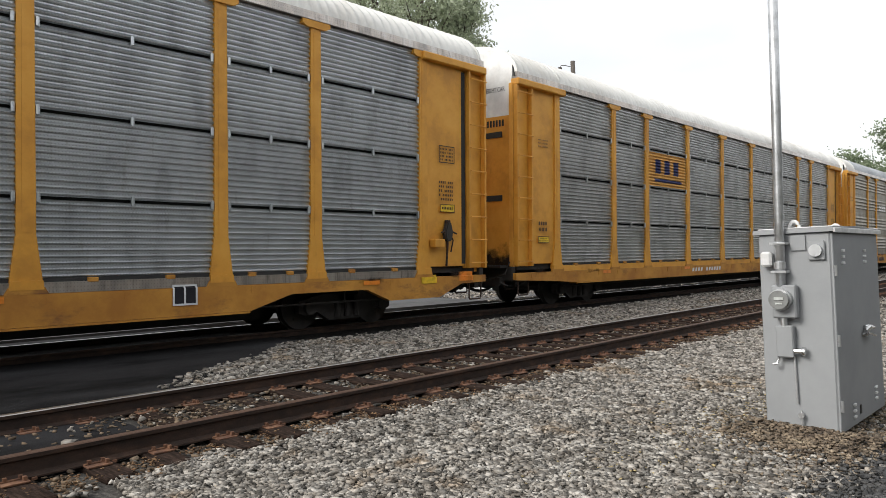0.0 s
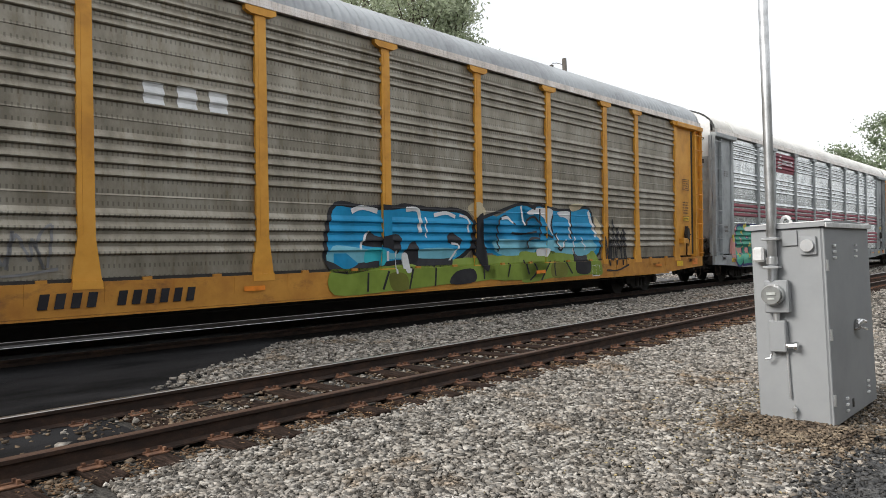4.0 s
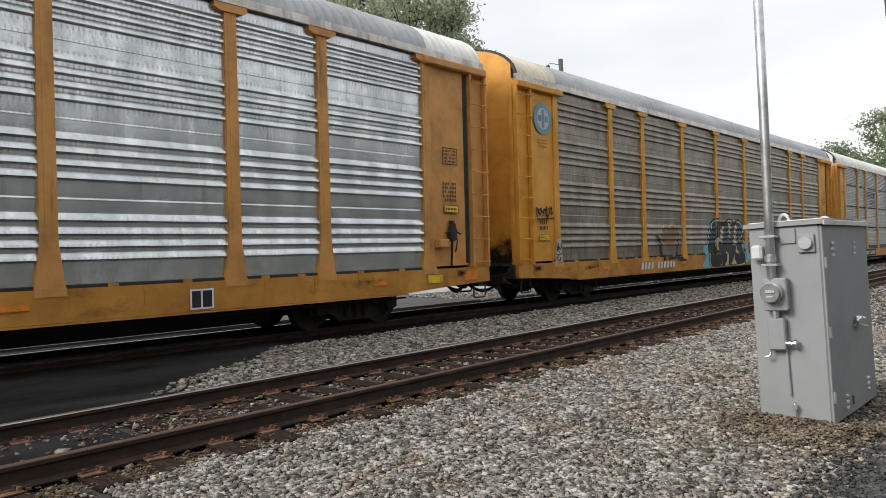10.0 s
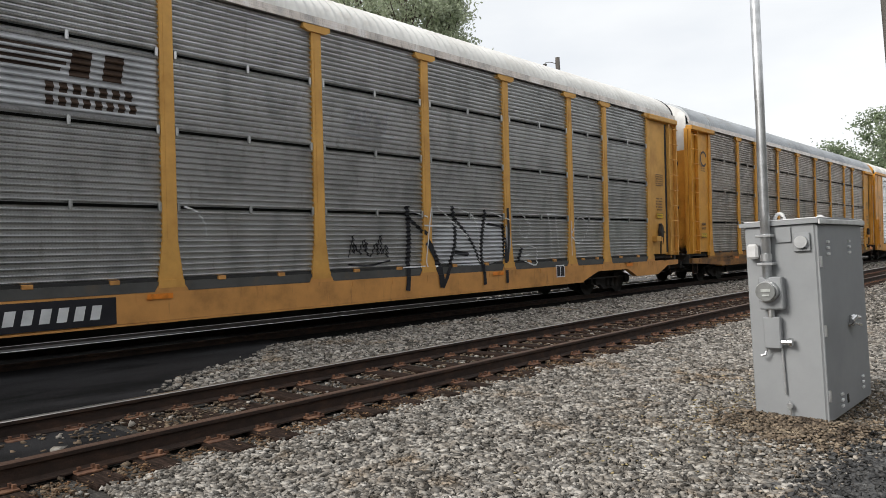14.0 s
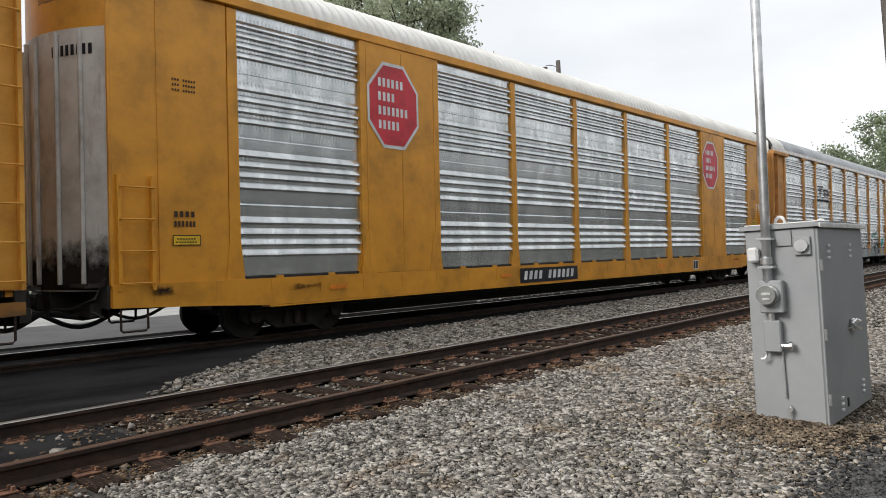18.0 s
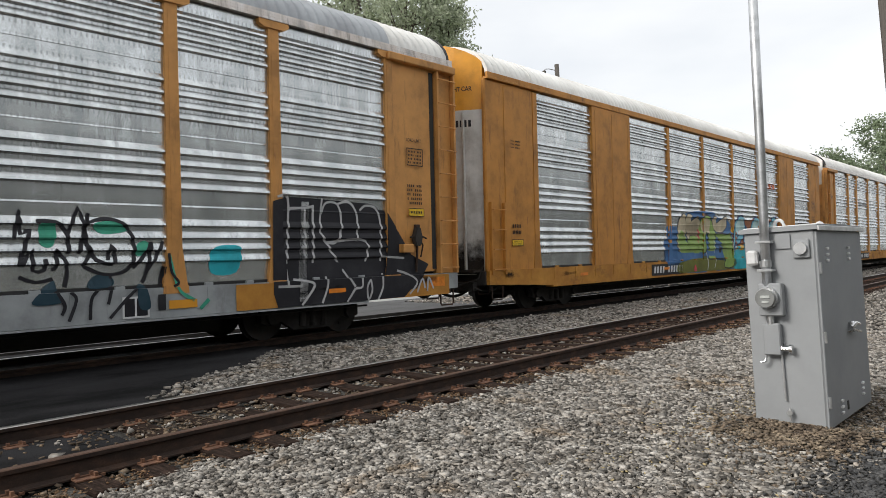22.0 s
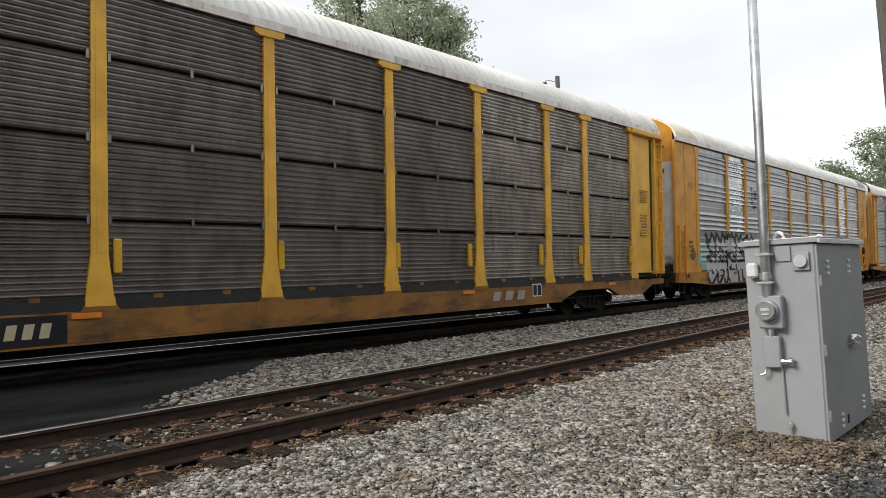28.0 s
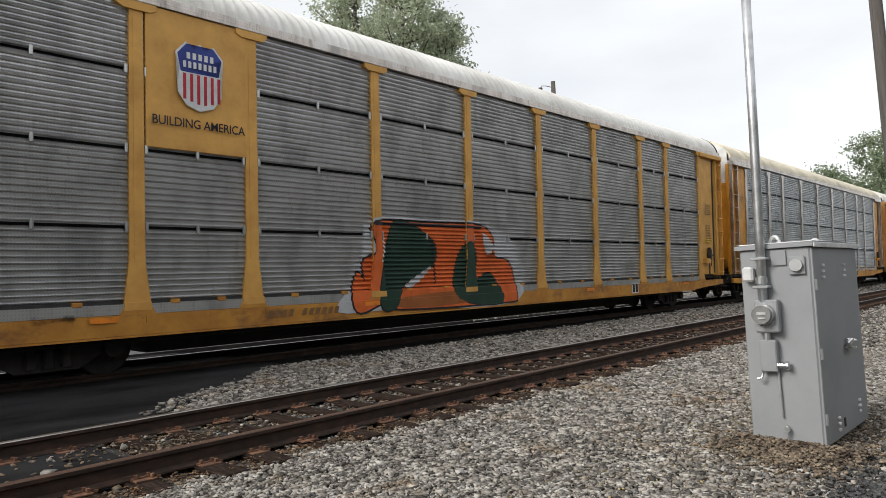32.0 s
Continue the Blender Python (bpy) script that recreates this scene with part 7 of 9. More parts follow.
stroke(car, c, [(10.78, 0.9), (10.76, 0.76)], "black", 0.08, 3)
stroke(car, c, [(14.28, 1.12), (14.24, 0.8)], "mint", 0.03, 4)
stroke(car, c, [(18.82, 2.13), (18.87, 1.87), (18.61, 1.52)], "silver", 0.06, 5)
stroke(car, c, [(19.13, 1.78), (19.16, 1.38)], "silver", 0.05, 5)
stroke(car, c, [(18.57, 1.61), (18.86, 1.71), (19.12, 1.62)], "black", 0.05, 5)
stroke(car, c, [(19.67, 1.97), (20.02, 1.98), (19.89, 1.36)], "black", 0.06, 5)
stroke(car, c, [(20.39, 2.32), (20.14, 2.07), (20.5, 1.84), (20.24, 1.5)], "black", 0.05, 5)
stroke(car, c, [(19.79, 2.21), (20.21, 2.31)], "silver", 0.04, 5)
stroke(car, c, [(21.55, 2.05), (21.33, 1.71)], "silver", 0.06, 5)
stroke(car, c, [(21.84, 1.69), (21.98, 1.29)], "silver", 0.05, 5)
stroke(car, c, [(21.12, 1.44), (21.43, 1.73), (21.93, 1.67)], "black", 0.05, 5)

# wagon 8: red octagons
car, c = on(8)
for i, x in enumerate((5.6, 21.5)):
    decal(car, c, "sign_border", [octagon(x, 4.42, 0.76)], P["white"], 0)
    decal(car, c, "sign", [octagon(x, 4.42, 0.70)], M["signal_red"], 1, "red octagon sign")
    decal(car, c, "sign_mark", sum((bars(n, x - 0.42, x - 0.42 + 0.12 * n, z, z + 0.17) for n, z in ((6, 4.78), (4, 4.5), (7, 4.22), (5, 3.94))), []), P["white"], 2, "white blocks")
lettering(car, c, "slogan", "TRI", 26.2, 26.78, 2.9, 3.15, P["white"], 0, 0.01, label="white stencilled letters")
# wagon 9: stripes sign and long outline letters
car, c = on(9)
decal(car, c, "sign_mark", [rect(7.0 + 0.05 * i, 8.0 - 0.13 * i, 4.36 - 0.11 * i, 4.43 - 0.11 * i, 0.1) for i in range(5)] + chunks(2, 8.1, 9.15, 3.92, 4.32, -0.1) + bars(14, 6.85, 9.1, 3.62, 3.76), P["black"], 1, "dark stripes and blocks")
blob(car, c, [(2.0, 1.2), (2.3, 1.9), (3.6, 2.0), (6.0, 2.05), (9.5, 2.0), (9.6, 1.85), (6.0, 1.8), (3.2, 1.6), (2.6, 0.8), (2.1, 0.7)], "jade", 0)
for i in range(6):
    x = 2.5 + 1.15 * i
    stroke(car, c, [(x, 1.25), (x + 0.1, 1.75), (x + 0.5, 1.95), (x + 0.95, 1.7), (x + 0.8, 1.3), (x + 0.4, 1.15 + 0.2 * (i % 2)), (x + 0.75, 0.9), (x + 1.1, 0.78)], "black", 0.05, 3)
    stroke(car, c, [(x + 0.3, 1.7), (x + 0.45, 1.35 + 0.1 * (i % 3)), (x + 0.2, 1.05), (x + 0.1, 0.75)], "black", 0.04, 3)
stroke(car, c, [(18.48, 1.83), (18.56, 2.21), (18.56, 1.89), (18.68, 1.96), (18.53, 1.46)], "black", 0.05, 4, n=2)
stroke(car, c, [(18.75, 2.07), (18.99, 2.06), (19.12, 1.95), (19.16, 1.75), (19.15, 1.62)], "black", 0.05, 4, n=2)
stroke(car, c, [(19.16, 1.91), (19.3, 2.27), (19.37, 2.0), (19.43, 2.19), (19.29, 1.62)], "black", 0.05, 4, n=2)
stroke(car, c, [(19.42, 1.67), (19.37, 1.99), (19.5, 2.09), (19.69, 2.12), (19.89, 2.06), (20.02, 1.92), (20.07, 1.67), (20.02, 1.44), (19.87, 1.33), (19.63, 1.32), (19.45, 1.39), (19.34, 1.47), (19.44, 1.6), (19.42, 1.73), (19.52, 1.53), (19.74, 1.46), (19.79, 1.57), (19.74, 1.74), (19.68, 1.53)], "black", 0.05, 4, n=2)
stroke(car, c, [(18.57, 1.46), (18.7, 1.68), (18.71, 1.4), (18.85, 1.41), (18.86, 1.56)], "black", 0.05, 4, n=2)
stroke(car, c, [(18.98, 1.68), (19.1, 1.56), (19.14, 1.37), (19.1, 1.16)], "black", 0.05, 4, n=2)
stroke(car, c, [(19.0, 1.66), (19.0, 1.45), (18.94, 1.41)], "black", 0.05, 4, n=2)
stroke(car, c, [(18.54, 1.32), (18.74, 1.24), (18.95, 1.28)], "black", 0.05, 4, n=2)
stroke(car, c, [(20.05, 1.4), (20.24, 1.62), (20.33, 1.78), (20.25, 1.33), (20.18, 1.18)], "black", 0.05, 4, n=2)
stroke(car, c, [(20.51, 1.79), (20.37, 1.51), (20.23, 1.32)], "black", 0.05, 4, n=2)
stroke(car, c, [(20.51, 1.41), (20.47, 1.24), (20.45, 1.09)], "black", 0.05, 4, n=2)
stroke(car, c, [(20.08, 1.11), (19.9, 0.94), (19.67, 0.69)], "black", 0.045, 4)
stroke(car, c, [(19.72, 1.32), (19.7, 1.11), (19.65, 0.89)], "black", 0.045, 4)
stroke(car, c, [(19.51, 1.1), (19.42, 0.97), (19.4, 0.69)], "black", 0.045, 4)
stroke(car, c, [(19.15, 1.09), (19.22, 0.98), (19.12, 0.69)], "black", 0.045, 4)
stroke(car, c, [(18.97, 1.11), (19.07, 0.91), (19.03, 0.78)], "black", 0.045, 4)
stroke(car, c, [(20.57, 1.61), (20.61, 1.32), (20.72, 1.16), (20.64, 1.1)], "black", 0.045, 4)
blob(car, c, [(18.81, 2.04), (18.99, 2.04), (18.98, 1.77), (18.88, 1.71), (18.79, 1.79)], "jade", 1)
blob(car, c, [(19.5, 2.05), (19.85, 2.08), (20.0, 1.96), (19.61, 1.9)], "jade", 1)
blob(car, c, [(20.1, 1.73), (20.25, 1.8), (20.33, 1.67), (20.12, 1.57)], "jade", 1)
blob(car, c, [(20.08, 1.11), (20.2, 1.13), (20.27, 0.81), (20.11, 0.8)], "night", 2)
blob(car, c, [(18.66, 0.98), (18.95, 1.26), (18.97, 1.11), (19.06, 0.97), (18.83, 0.93)], "night", 2)
blob(car, c, [(19.41, 1.2), (19.52, 1.31), (19.73, 1.28), (19.75, 1.15), (19.44, 1.12)], "night", 2)
blob(car, c, [(21.32, 1.66), (21.67, 1.73), (21.85, 1.65), (21.76, 1.28), (21.31, 1.28)], "teal", 1)
stroke(car, c, [(20.58, 1.58), (20.66, 1.23), (20.75, 1.01), (20.97, 0.87)], "jade", 0.05, 3)
stroke(car, c, [(21.21, 0.87), (21.06, 0.73)], "jade", 0.06, 3)
decal(car, c, "sill_label", [rect(20.38, 20.5, 0.75, 0.99)], P["black"], 3)
decal(car, c, "reflector", [rect(20.55, 21.01, 0.76, 0.89)], M["fresh"], 3, "orange-yellow reflector patch")
decal(car, c, "sill_paint", [rect(21.7, 26.9, 0.64, 1.07)], M["worn_sill"], 0, "rust-stained yellow sill paint")
decal(car, c, "spray_block", [[(23.15, 0.72), (25.9, 0.8), (26.3, 1.3), (25.8, 1.5), (25.1, 2.4), (23.3, 2.5)]], P["black"], 1, "black sprayed block")
decal(car, c, "spray_edge", [rect(22.95, 23.12, 0.72, 2.5, 0.15)], P["white"], 2)
blob(car, c, [(5.28, 2.02), (6.3, 2.04), (6.33, 1.96), (5.28, 1.93)], "jade", 0)
blob(car, c, [(6.57, 2.07), (7.62, 2.05), (9.29, 2.12), (9.3, 2.01), (7.62, 1.97), (6.6, 1.99)], "jade", 0)
blob(car, c, [(9.31, 2.18), (9.57, 2.09), (9.72, 1.81), (9.67, 1.5), (9.13, 1.46), (9.25, 1.87)], "jade", 1)
blob(car, c, [(8.95, 0.65), (9.13, 1.07), (9.61, 1.15), (9.62, 0.65)], "jade", 1)
blob(car, c, [(6.87, 1.89), (7.03, 1.98), (7.09, 1.92), (7.11, 1.65), (7.15, 1.37), (7.05, 1.6), (6.98, 1.79)], "night", 3)
blob(car, c, [(6.86, 1.26), (7.0, 1.12), (7.29, 0.67), (7.11, 0.66), (6.98, 0.96)], "night", 3)
blob(car, c, [(7.43, 1.52), (7.65, 1.51), (7.54, 1.26)], "night", 3)
blob(car, c, [(9.49, 1.62), (9.94, 1.49), (10.13, 1.39), (9.7, 1.21), (9.4, 1.13), (9.63, 1.28)], "night", 3)
blob(car, c, [(9.24, 1.53), (9.56, 1.56), (9.7, 1.37), (9.3, 1.26)], "silver", 2)
blob(car, c, [(9.14, 1.37), (9.45, 1.36), (9.44, 1.22), (9.13, 1.23)], "night", 4)
blob(car, c, [(9.72, 1.87), (9.94, 1.68), (10.17, 1.39), (10.44, 1.02), (10.24, 1.06), (10.05, 1.39), (9.71, 1.62)], "night", 3)
blob(car, c, [(6.32, 1.74), (6.57, 1.81), (6.56, 1.05), (6.3, 1.07)], "chalk", 2)
blob(car, c, [(12.39, 2.06), (12.85, 2.09), (12.86, 1.17), (12.35, 1.15)], "silver", 1)
stroke(car, c, [(5.28, 1.99), (5.53, 2.01), (5.75, 1.89), (5.85, 1.64), (5.8, 1.38), (5.62, 1.19), (5.82, 1.13), (6.05, 1.07), (6.09, 0.92)], "black", 0.055, 5)
stroke(car, c, [(5.75, 1.91), (6.23, 1.97), (6.27, 1.82), (6.2, 1.77)], "black", 0.055, 5)
stroke(car, c, [(6.18, 1.74), (6.18, 1.22), (6.31, 1.13)], "black", 0.055, 5)
stroke(car, c, [(6.23, 1.82), (6.37, 1.84), (6.69, 1.83), (6.87, 1.71), (6.86, 1.45), (6.76, 1.27), (6.58, 1.24)], "black", 0.055, 5)
stroke(car, c, [(6.58, 1.24), (6.57, 1.04), (6.47, 0.69)], "black", 0.055, 5)
stroke(car, c, [(7.09, 2.03), (7.34, 2.1), (7.74, 2.08), (7.97, 2.01)], "black", 0.055, 5)
stroke(car, c, [(7.96, 1.53), (8.0, 1.81), (8.22, 2.01), (8.6, 2.06), (8.9, 1.9), (9.13, 1.6)], "black", 0.055, 5)
stroke(car, c, [(7.96, 1.53), (7.9, 1.5), (7.46, 1.51)], "black", 0.055, 5)
stroke(car, c, [(7.54, 1.26), (7.73, 0.98), (7.76, 0.81), (7.61, 0.65)], "black", 0.055, 5)
stroke(car, c, [(8.92, 1.54), (8.88, 1.32), (8.32, 1.35), (8.28, 1.06)], "black", 0.055, 5)
stroke(car, c, [(8.92, 1.54), (9.49, 1.62), (9.64, 1.53)], "black", 0.055, 5)
stroke(car, c, [(10.11, 2.04), (10.35, 2.06), (10.6, 1.94), (10.71, 1.71), (10.54, 1.54), (10.82, 1.24), (10.65, 1.14)], "black", 0.055, 5)
stroke(car, c, [(10.18, 1.81), (10.13, 1.29), (10.32, 1.06)], "black", 0.055, 5)
stroke(car, c, [(10.72, 1.88), (10.94, 2.03), (11.16, 2.07), (11.42, 1.95), (11.46, 1.67), (11.23, 1.53), (11.53, 1.28)], "black", 0.055, 5)
stroke(car, c, [(11.13, 1.36), (11.21, 1.02)], "black", 0.055, 5)
stroke(car, c, [(11.47, 2.02), (11.66, 2.1), (11.84, 2.02), (11.74, 1.67), (11.9, 1.17)], "black", 0.055, 5)
stroke(car, c, [(11.94, 2.08), (12.18, 1.99), (12.07, 1.66)], "black", 0.055, 5)
stroke(car, c, [(12.34, 2.1), (12.64, 2.14), (12.85, 2.03), (12.73, 1.81), (12.31, 1.59), (12.25, 1.33), (12.5, 1.18), (12.75, 1.14)], "black", 0.055, 5)
stroke(car, c, [(12.89, 1.81), (12.93, 1.51), (12.61, 1.29)], "black", 0.055, 5)
stroke(car, c, [(12.85, 1.99), (13.01, 2.11), (13.34, 2.07), (13.44, 1.84), (13.53, 1.5), (13.41, 1.19)], "black", 0.055, 5)
stroke(car, c, [(13.55, 1.96), (13.73, 2.1), (13.96, 2.08), (13.88, 1.65), (14.04, 1.17)], "black", 0.055, 5)
stroke(car, c, [(13.96, 2.04), (14.32, 2.13), (14.42, 1.56), (14.34, 1.2)], "black", 0.055, 5)
stroke(car, c, [(14.95, 2.09), (14.51, 2.11), (14.38, 1.93), (14.86, 1.64), (14.85, 1.35), (14.52, 1.11)], "black", 0.055, 5)
stroke(car, c, [(10.99, 1.13), (11.02, 0.86), (10.84, 0.66)], "black", 0.055, 5)
stroke(car, c, [(11.62, 1.11), (11.51, 0.76)], "black", 0.055, 5)
stroke(car, c, [(12.34, 1.11), (12.28, 0.79), (12.08, 0.66)], "black", 0.055, 5)
stroke(car, c, [(12.97, 1.13), (12.9, 0.76)], "black", 0.055, 5)
stroke(car, c, [(15.6, 1.8), (15.88, 1.93), (16.15, 1.63), (16.12, 1.24)], "black", 0.055, 5)
stroke(car, c, [(15.5, 1.29), (15.65, 1.55), (15.93, 1.5), (15.84, 1.16)], "black", 0.055, 5)
stroke(car, c, [(16.32, 2.11), (16.6, 1.85), (16.63, 1.18)], "black", 0.055, 5)
stroke(car, c, [(16.91, 2.03), (16.94, 1.22)], "black", 0.055, 5)
stroke(car, c, [(17.38, 2.08), (17.2, 1.8), (17.32, 1.16)], "black", 0.055, 5)
stroke(car, c, [(18.02, 2.03), (17.61, 1.89), (17.81, 1.19)], "black", 0.055, 5)
blob(car, c, [(22.45, 2.48), (22.8, 2.58), (23.63, 2.53), (24.73, 2.52), (24.98, 2.34), (24.99, 1.48), (25.63, 1.41), (25.91, 0.94), (25.54, 0.65), (24.75, 0.64), (22.5, 0.64), (22.42, 0.88)], "black", 2, 0, "black graffiti ground with white outlines")
stroke(car, c, [(22.54, 2.56), (22.8, 2.55), (22.76, 1.79), (22.72, 1.01)], "chalk", 0.045, 4)
stroke(car, c, [(22.79, 2.37), (23.16, 2.39), (23.34, 2.42)], "chalk", 0.045, 4)
stroke(car, c, [(23.16, 2.39), (23.14, 1.79), (23.11, 1.17)], "chalk", 0.045, 4)
stroke(car, c, [(23.34, 2.45), (23.31, 1.36)], "chalk", 0.045, 4)
stroke(car, c, [(23.11, 1.17), (23.29, 1.3), (23.52, 1.24), (23.59, 1.01), (23.45, 0.66)], "chalk", 0.045, 4)
stroke(car, c, [(23.55, 2.57), (23.49, 2.07), (23.59, 1.79), (24.24, 0.92)], "chalk", 0.045, 4)
stroke(car, c, [(23.52, 2.29), (23.63, 2.49), (23.87, 2.5), (23.98, 2.31), (23.97, 1.96), (23.83, 1.76), (23.61, 1.76)], "chalk", 0.045, 4)
stroke(car, c, [(23.9, 2.48), (24.13, 2.54), (24.3, 2.44), (24.39, 2.2), (24.35, 1.79)], "chalk", 0.045, 4)
stroke(car, c, [(23.61, 1.76), (24.59, 1.79), (24.54, 1.22), (24.89, 1.18)], "chalk", 0.045, 4)
stroke(car, c, [(24.45, 2.38), (24.61, 2.48), (24.86, 2.43), (24.98, 2.16), (24.96, 1.55), (24.98, 1.12)], "chalk", 0.045, 4)
stroke(car, c, [(24.96, 1.48), (25.57, 1.44)], "chalk", 0.045, 4)
stroke(car, c, [(25.35, 1.19), (25.63, 1.12), (25.91, 0.94), (25.68, 0.7)], "chalk", 0.045, 4)
stroke(car, c, [(22.86, 1.11), (23.13, 1.07), (23.28, 0.98), (23.0, 0.65)], "chalk", 0.045, 4)
stroke(car, c, [(24.24, 0.89), (24.41, 0.91), (24.42, 1.08)], "chalk", 0.045, 4)
stroke(car, c, [(24.24, 0.89), (24.03, 0.64)], "chalk", 0.045, 4)
stroke(car, c, [(24.63, 1.04), (24.54, 0.9), (24.56, 0.66), (24.66, 0.83), (24.63, 1.04)], "chalk", 0.045, 4)
stroke(car, c, [(22.51, 1.0), (23.03, 0.99)], "chalk", 0.045, 4)
stroke(car, c, [(24.95, 1.09), (24.94, 0.87), (24.81, 0.64)], "chalk", 0.045, 4)
stroke(car, c, [(25.9, 0.72), (26.06, 1.0), (26.13, 0.8)], "chalk", 0.045, 4)
stroke(car, c, [(26.2, 0.73), (26.25, 1.02), (26.39, 0.78)], "chalk", 0.045, 4)
# wagon 10: plain plates, green and blue letters
car, c = on(10)
decal(car, c, "sign_mark", bars(4, 18.5, 20.4, 4.02, 4.24, 0.12), P["orange"], 1, "red slanted blocks")
decal(car, c, "sign_shadow", [rect(18.2, 20.3, 3.92, 4.0, 0.2)], P["grey"], 0)
decal(car, c, "spray_ground", [cloud(9.3, 15.4, 0.64, 2.35, 21.0, 0.08, 160)], P["denim"], 0, "blue sprayed ground")
stroke(car, c, [(10.2, 1.68), (10.4, 2.44), (10.8, 2.7), (10.92, 2.38), (10.72, 1.9), (11.04, 1.6), (11.16, 1.32), (10.58, 1.32)], "black", 0.08, 2, True)
blob(car, c, [(10.2, 1.68), (10.4, 2.44), (10.8, 2.7), (10.92, 2.38), (10.72, 1.9), (11.04, 1.6), (11.16, 1.32), (10.58, 1.32)], "cream", 3)
stroke(car, c, [(10.88, 2.46), (11.2, 2.4), (11.84, 2.58), (12.16, 2.42), (11.8, 1.92), (10.98, 2.04)], "black", 0.08, 2, True)
blob(car, c, [(10.88, 2.46), (11.2, 2.4), (11.84, 2.58), (12.16, 2.42), (11.8, 1.92), (10.98, 2.04)], "cream", 3)
blob(car, c, [(10.24, 1.76), (10.56, 2.14), (11.04, 1.6), (11.16, 1.36), (10.58, 1.34)], "fern", 4)
stroke(car, c, [(11.12, 1.88), (11.8, 1.9), (12.02, 1.34), (11.16, 1.36)], "black", 0.06, 3, True)
blob(car, c, [(11.12, 1.88), (11.8, 1.9), (12.02, 1.34), (11.16, 1.36)], "fern", 4)
blob(car, c, [(10.18, 1), (11, 1.1), (12.6, 1.24), (15.14, 1.08), (15.02, 0.72), (12.5, 0.68), (10.16, 0.7)], "olive", 1)
blob(car, c, [(10.36, 2.32), (11.04, 2.74), (12.16, 2.84), (13.32, 2.82), (13.78, 2.64), (15, 2.42), (14.94, 1.08), (12.24, 1.18), (10.34, 1.16)], "denim", 1)
stroke(car, c, [(10.98, 2.62), (11.38, 2.68), (11.4, 2.36), (11.94, 2.62), (11.84, 1.76), (11.12, 1.74), (10.96, 2.02)], "black", 0.08, 2, True)
blob(car, c, [(10.98, 2.62), (11.38, 2.68), (11.4, 2.36), (11.94, 2.62), (11.84, 1.76), (11.12, 1.74), (10.96, 2.02)], "cream", 3)
stroke(car, c, [(13.3, 2.62), (13.6, 2.64), (13.62, 2.42), (14.02, 2.54), (14.54, 2.68), (14.6, 2.34), (14.18, 2.12), (13.6, 2.12), (13.34, 2.3)], "black", 0.08, 2, True)
blob(car, c, [(13.3, 2.62), (13.6, 2.64), (13.62, 2.42), (14.02, 2.54), (14.54, 2.68), (14.6, 2.34), (14.18, 2.12), (13.6, 2.12), (13.34, 2.3)], "cream", 3)
stroke(car, c, [(10.96, 1.7), (11.82, 1.74), (11.76, 1.32), (11.54, 1.38), (10.94, 1.44)], "black", 0.08, 2, True)
blob(car, c, [(10.96, 1.7), (11.82, 1.74), (11.76, 1.32), (11.54, 1.38), (10.94, 1.44)], "fern", 3)
stroke(car, c, [(13.52, 2.02), (14.62, 2), (14.98, 2), (15.18, 1.28), (14.98, 0.8), (14.14, 0.8), (14.4, 1.18), (14.6, 1.44), (14, 1.72)], "black", 0.08, 2, True)
blob(car, c, [(13.52, 2.02), (14.62, 2), (14.98, 2), (15.18, 1.28), (14.98, 0.8), (14.14, 0.8), (14.4, 1.18), (14.6, 1.44), (14, 1.72)], "fern", 3)
stroke(car, c, [(12.22, 1.3), (12.2, 2.04), (12.64, 2.38), (13.1, 2.14), (13.14, 1.08)], "black", 0.72, 2)
stroke(car, c, [(12.22, 1.34), (12.2, 2.04), (12.64, 2.38), (13.1, 2.14), (13.14, 1.12)], "fern", 0.6, 3)
stroke(car, c, [(12.28, 2.16), (12.6, 2.36), (13, 2.26)], "cream", 0.5, 4)
blob(car, c, [(11.92, 1.66), (12.54, 1.66), (12.54, 1.46), (11.92, 1.46)], "fern", 4)
blob(car, c, [(13.74, 1.58), (14.08, 1.46), (13.9, 1.3)], "black", 5)
stroke(car, c, [(12.52, 1.36), (12.6, 1.04), (12.52, 0.72)], "white", 0.04, 5)
stroke(car, c, [(13.36, 1.86), (13.34, 1.14), (13.16, 0.76)], "white", 0.04, 5)
stroke(car, c, [(15.14, 2.08), (15.2, 1.22)], "white", 0.04, 5)
blob(car, c, [(11.86, 2.14), (12, 2.12), (11.92, 1.68)], "coral", 5)
blob(car, c, [(11.34, 0.74), (11.46, 0.94), (11.58, 0.72)], "coral", 4)
decal(car, c, "spray_ground", [cloud(15.6, 21.6, 1.15, 2.7, 25.0, 0.07, 160)], P["rust"], 0, "rust-brown sprayed haze")
blob(car, c, [(15.02, 1.06), (15.54, 1.52), (15.96, 1.56), (17.08, 1.48), (18.16, 1.68), (19.14, 1.92), (19.34, 1.62), (21.34, 1.74), (22, 1.36), (21.92, 0.74), (20.34, 0.74), (18.8, 0.64), (16.42, 0.66), (15.06, 0.7)], "teal", 1)
blob(car, c, [(15.92, 1.4), (16.1, 1.56), (16.28, 1.4), (16.1, 1.24)], "amber", 2)
blob(car, c, [(17.38, 1.74), (17.56, 1.88), (17.74, 1.74), (17.54, 1.62)], "amber", 2)
blob(car, c, [(18.78, 1.44), (18.98, 1.58), (19.18, 1.42), (18.96, 1.3)], "amber", 2)
blob(car, c, [(20.08, 1.86), (20.3, 2), (20.52, 1.88), (20.28, 1.74)], "amber", 2)
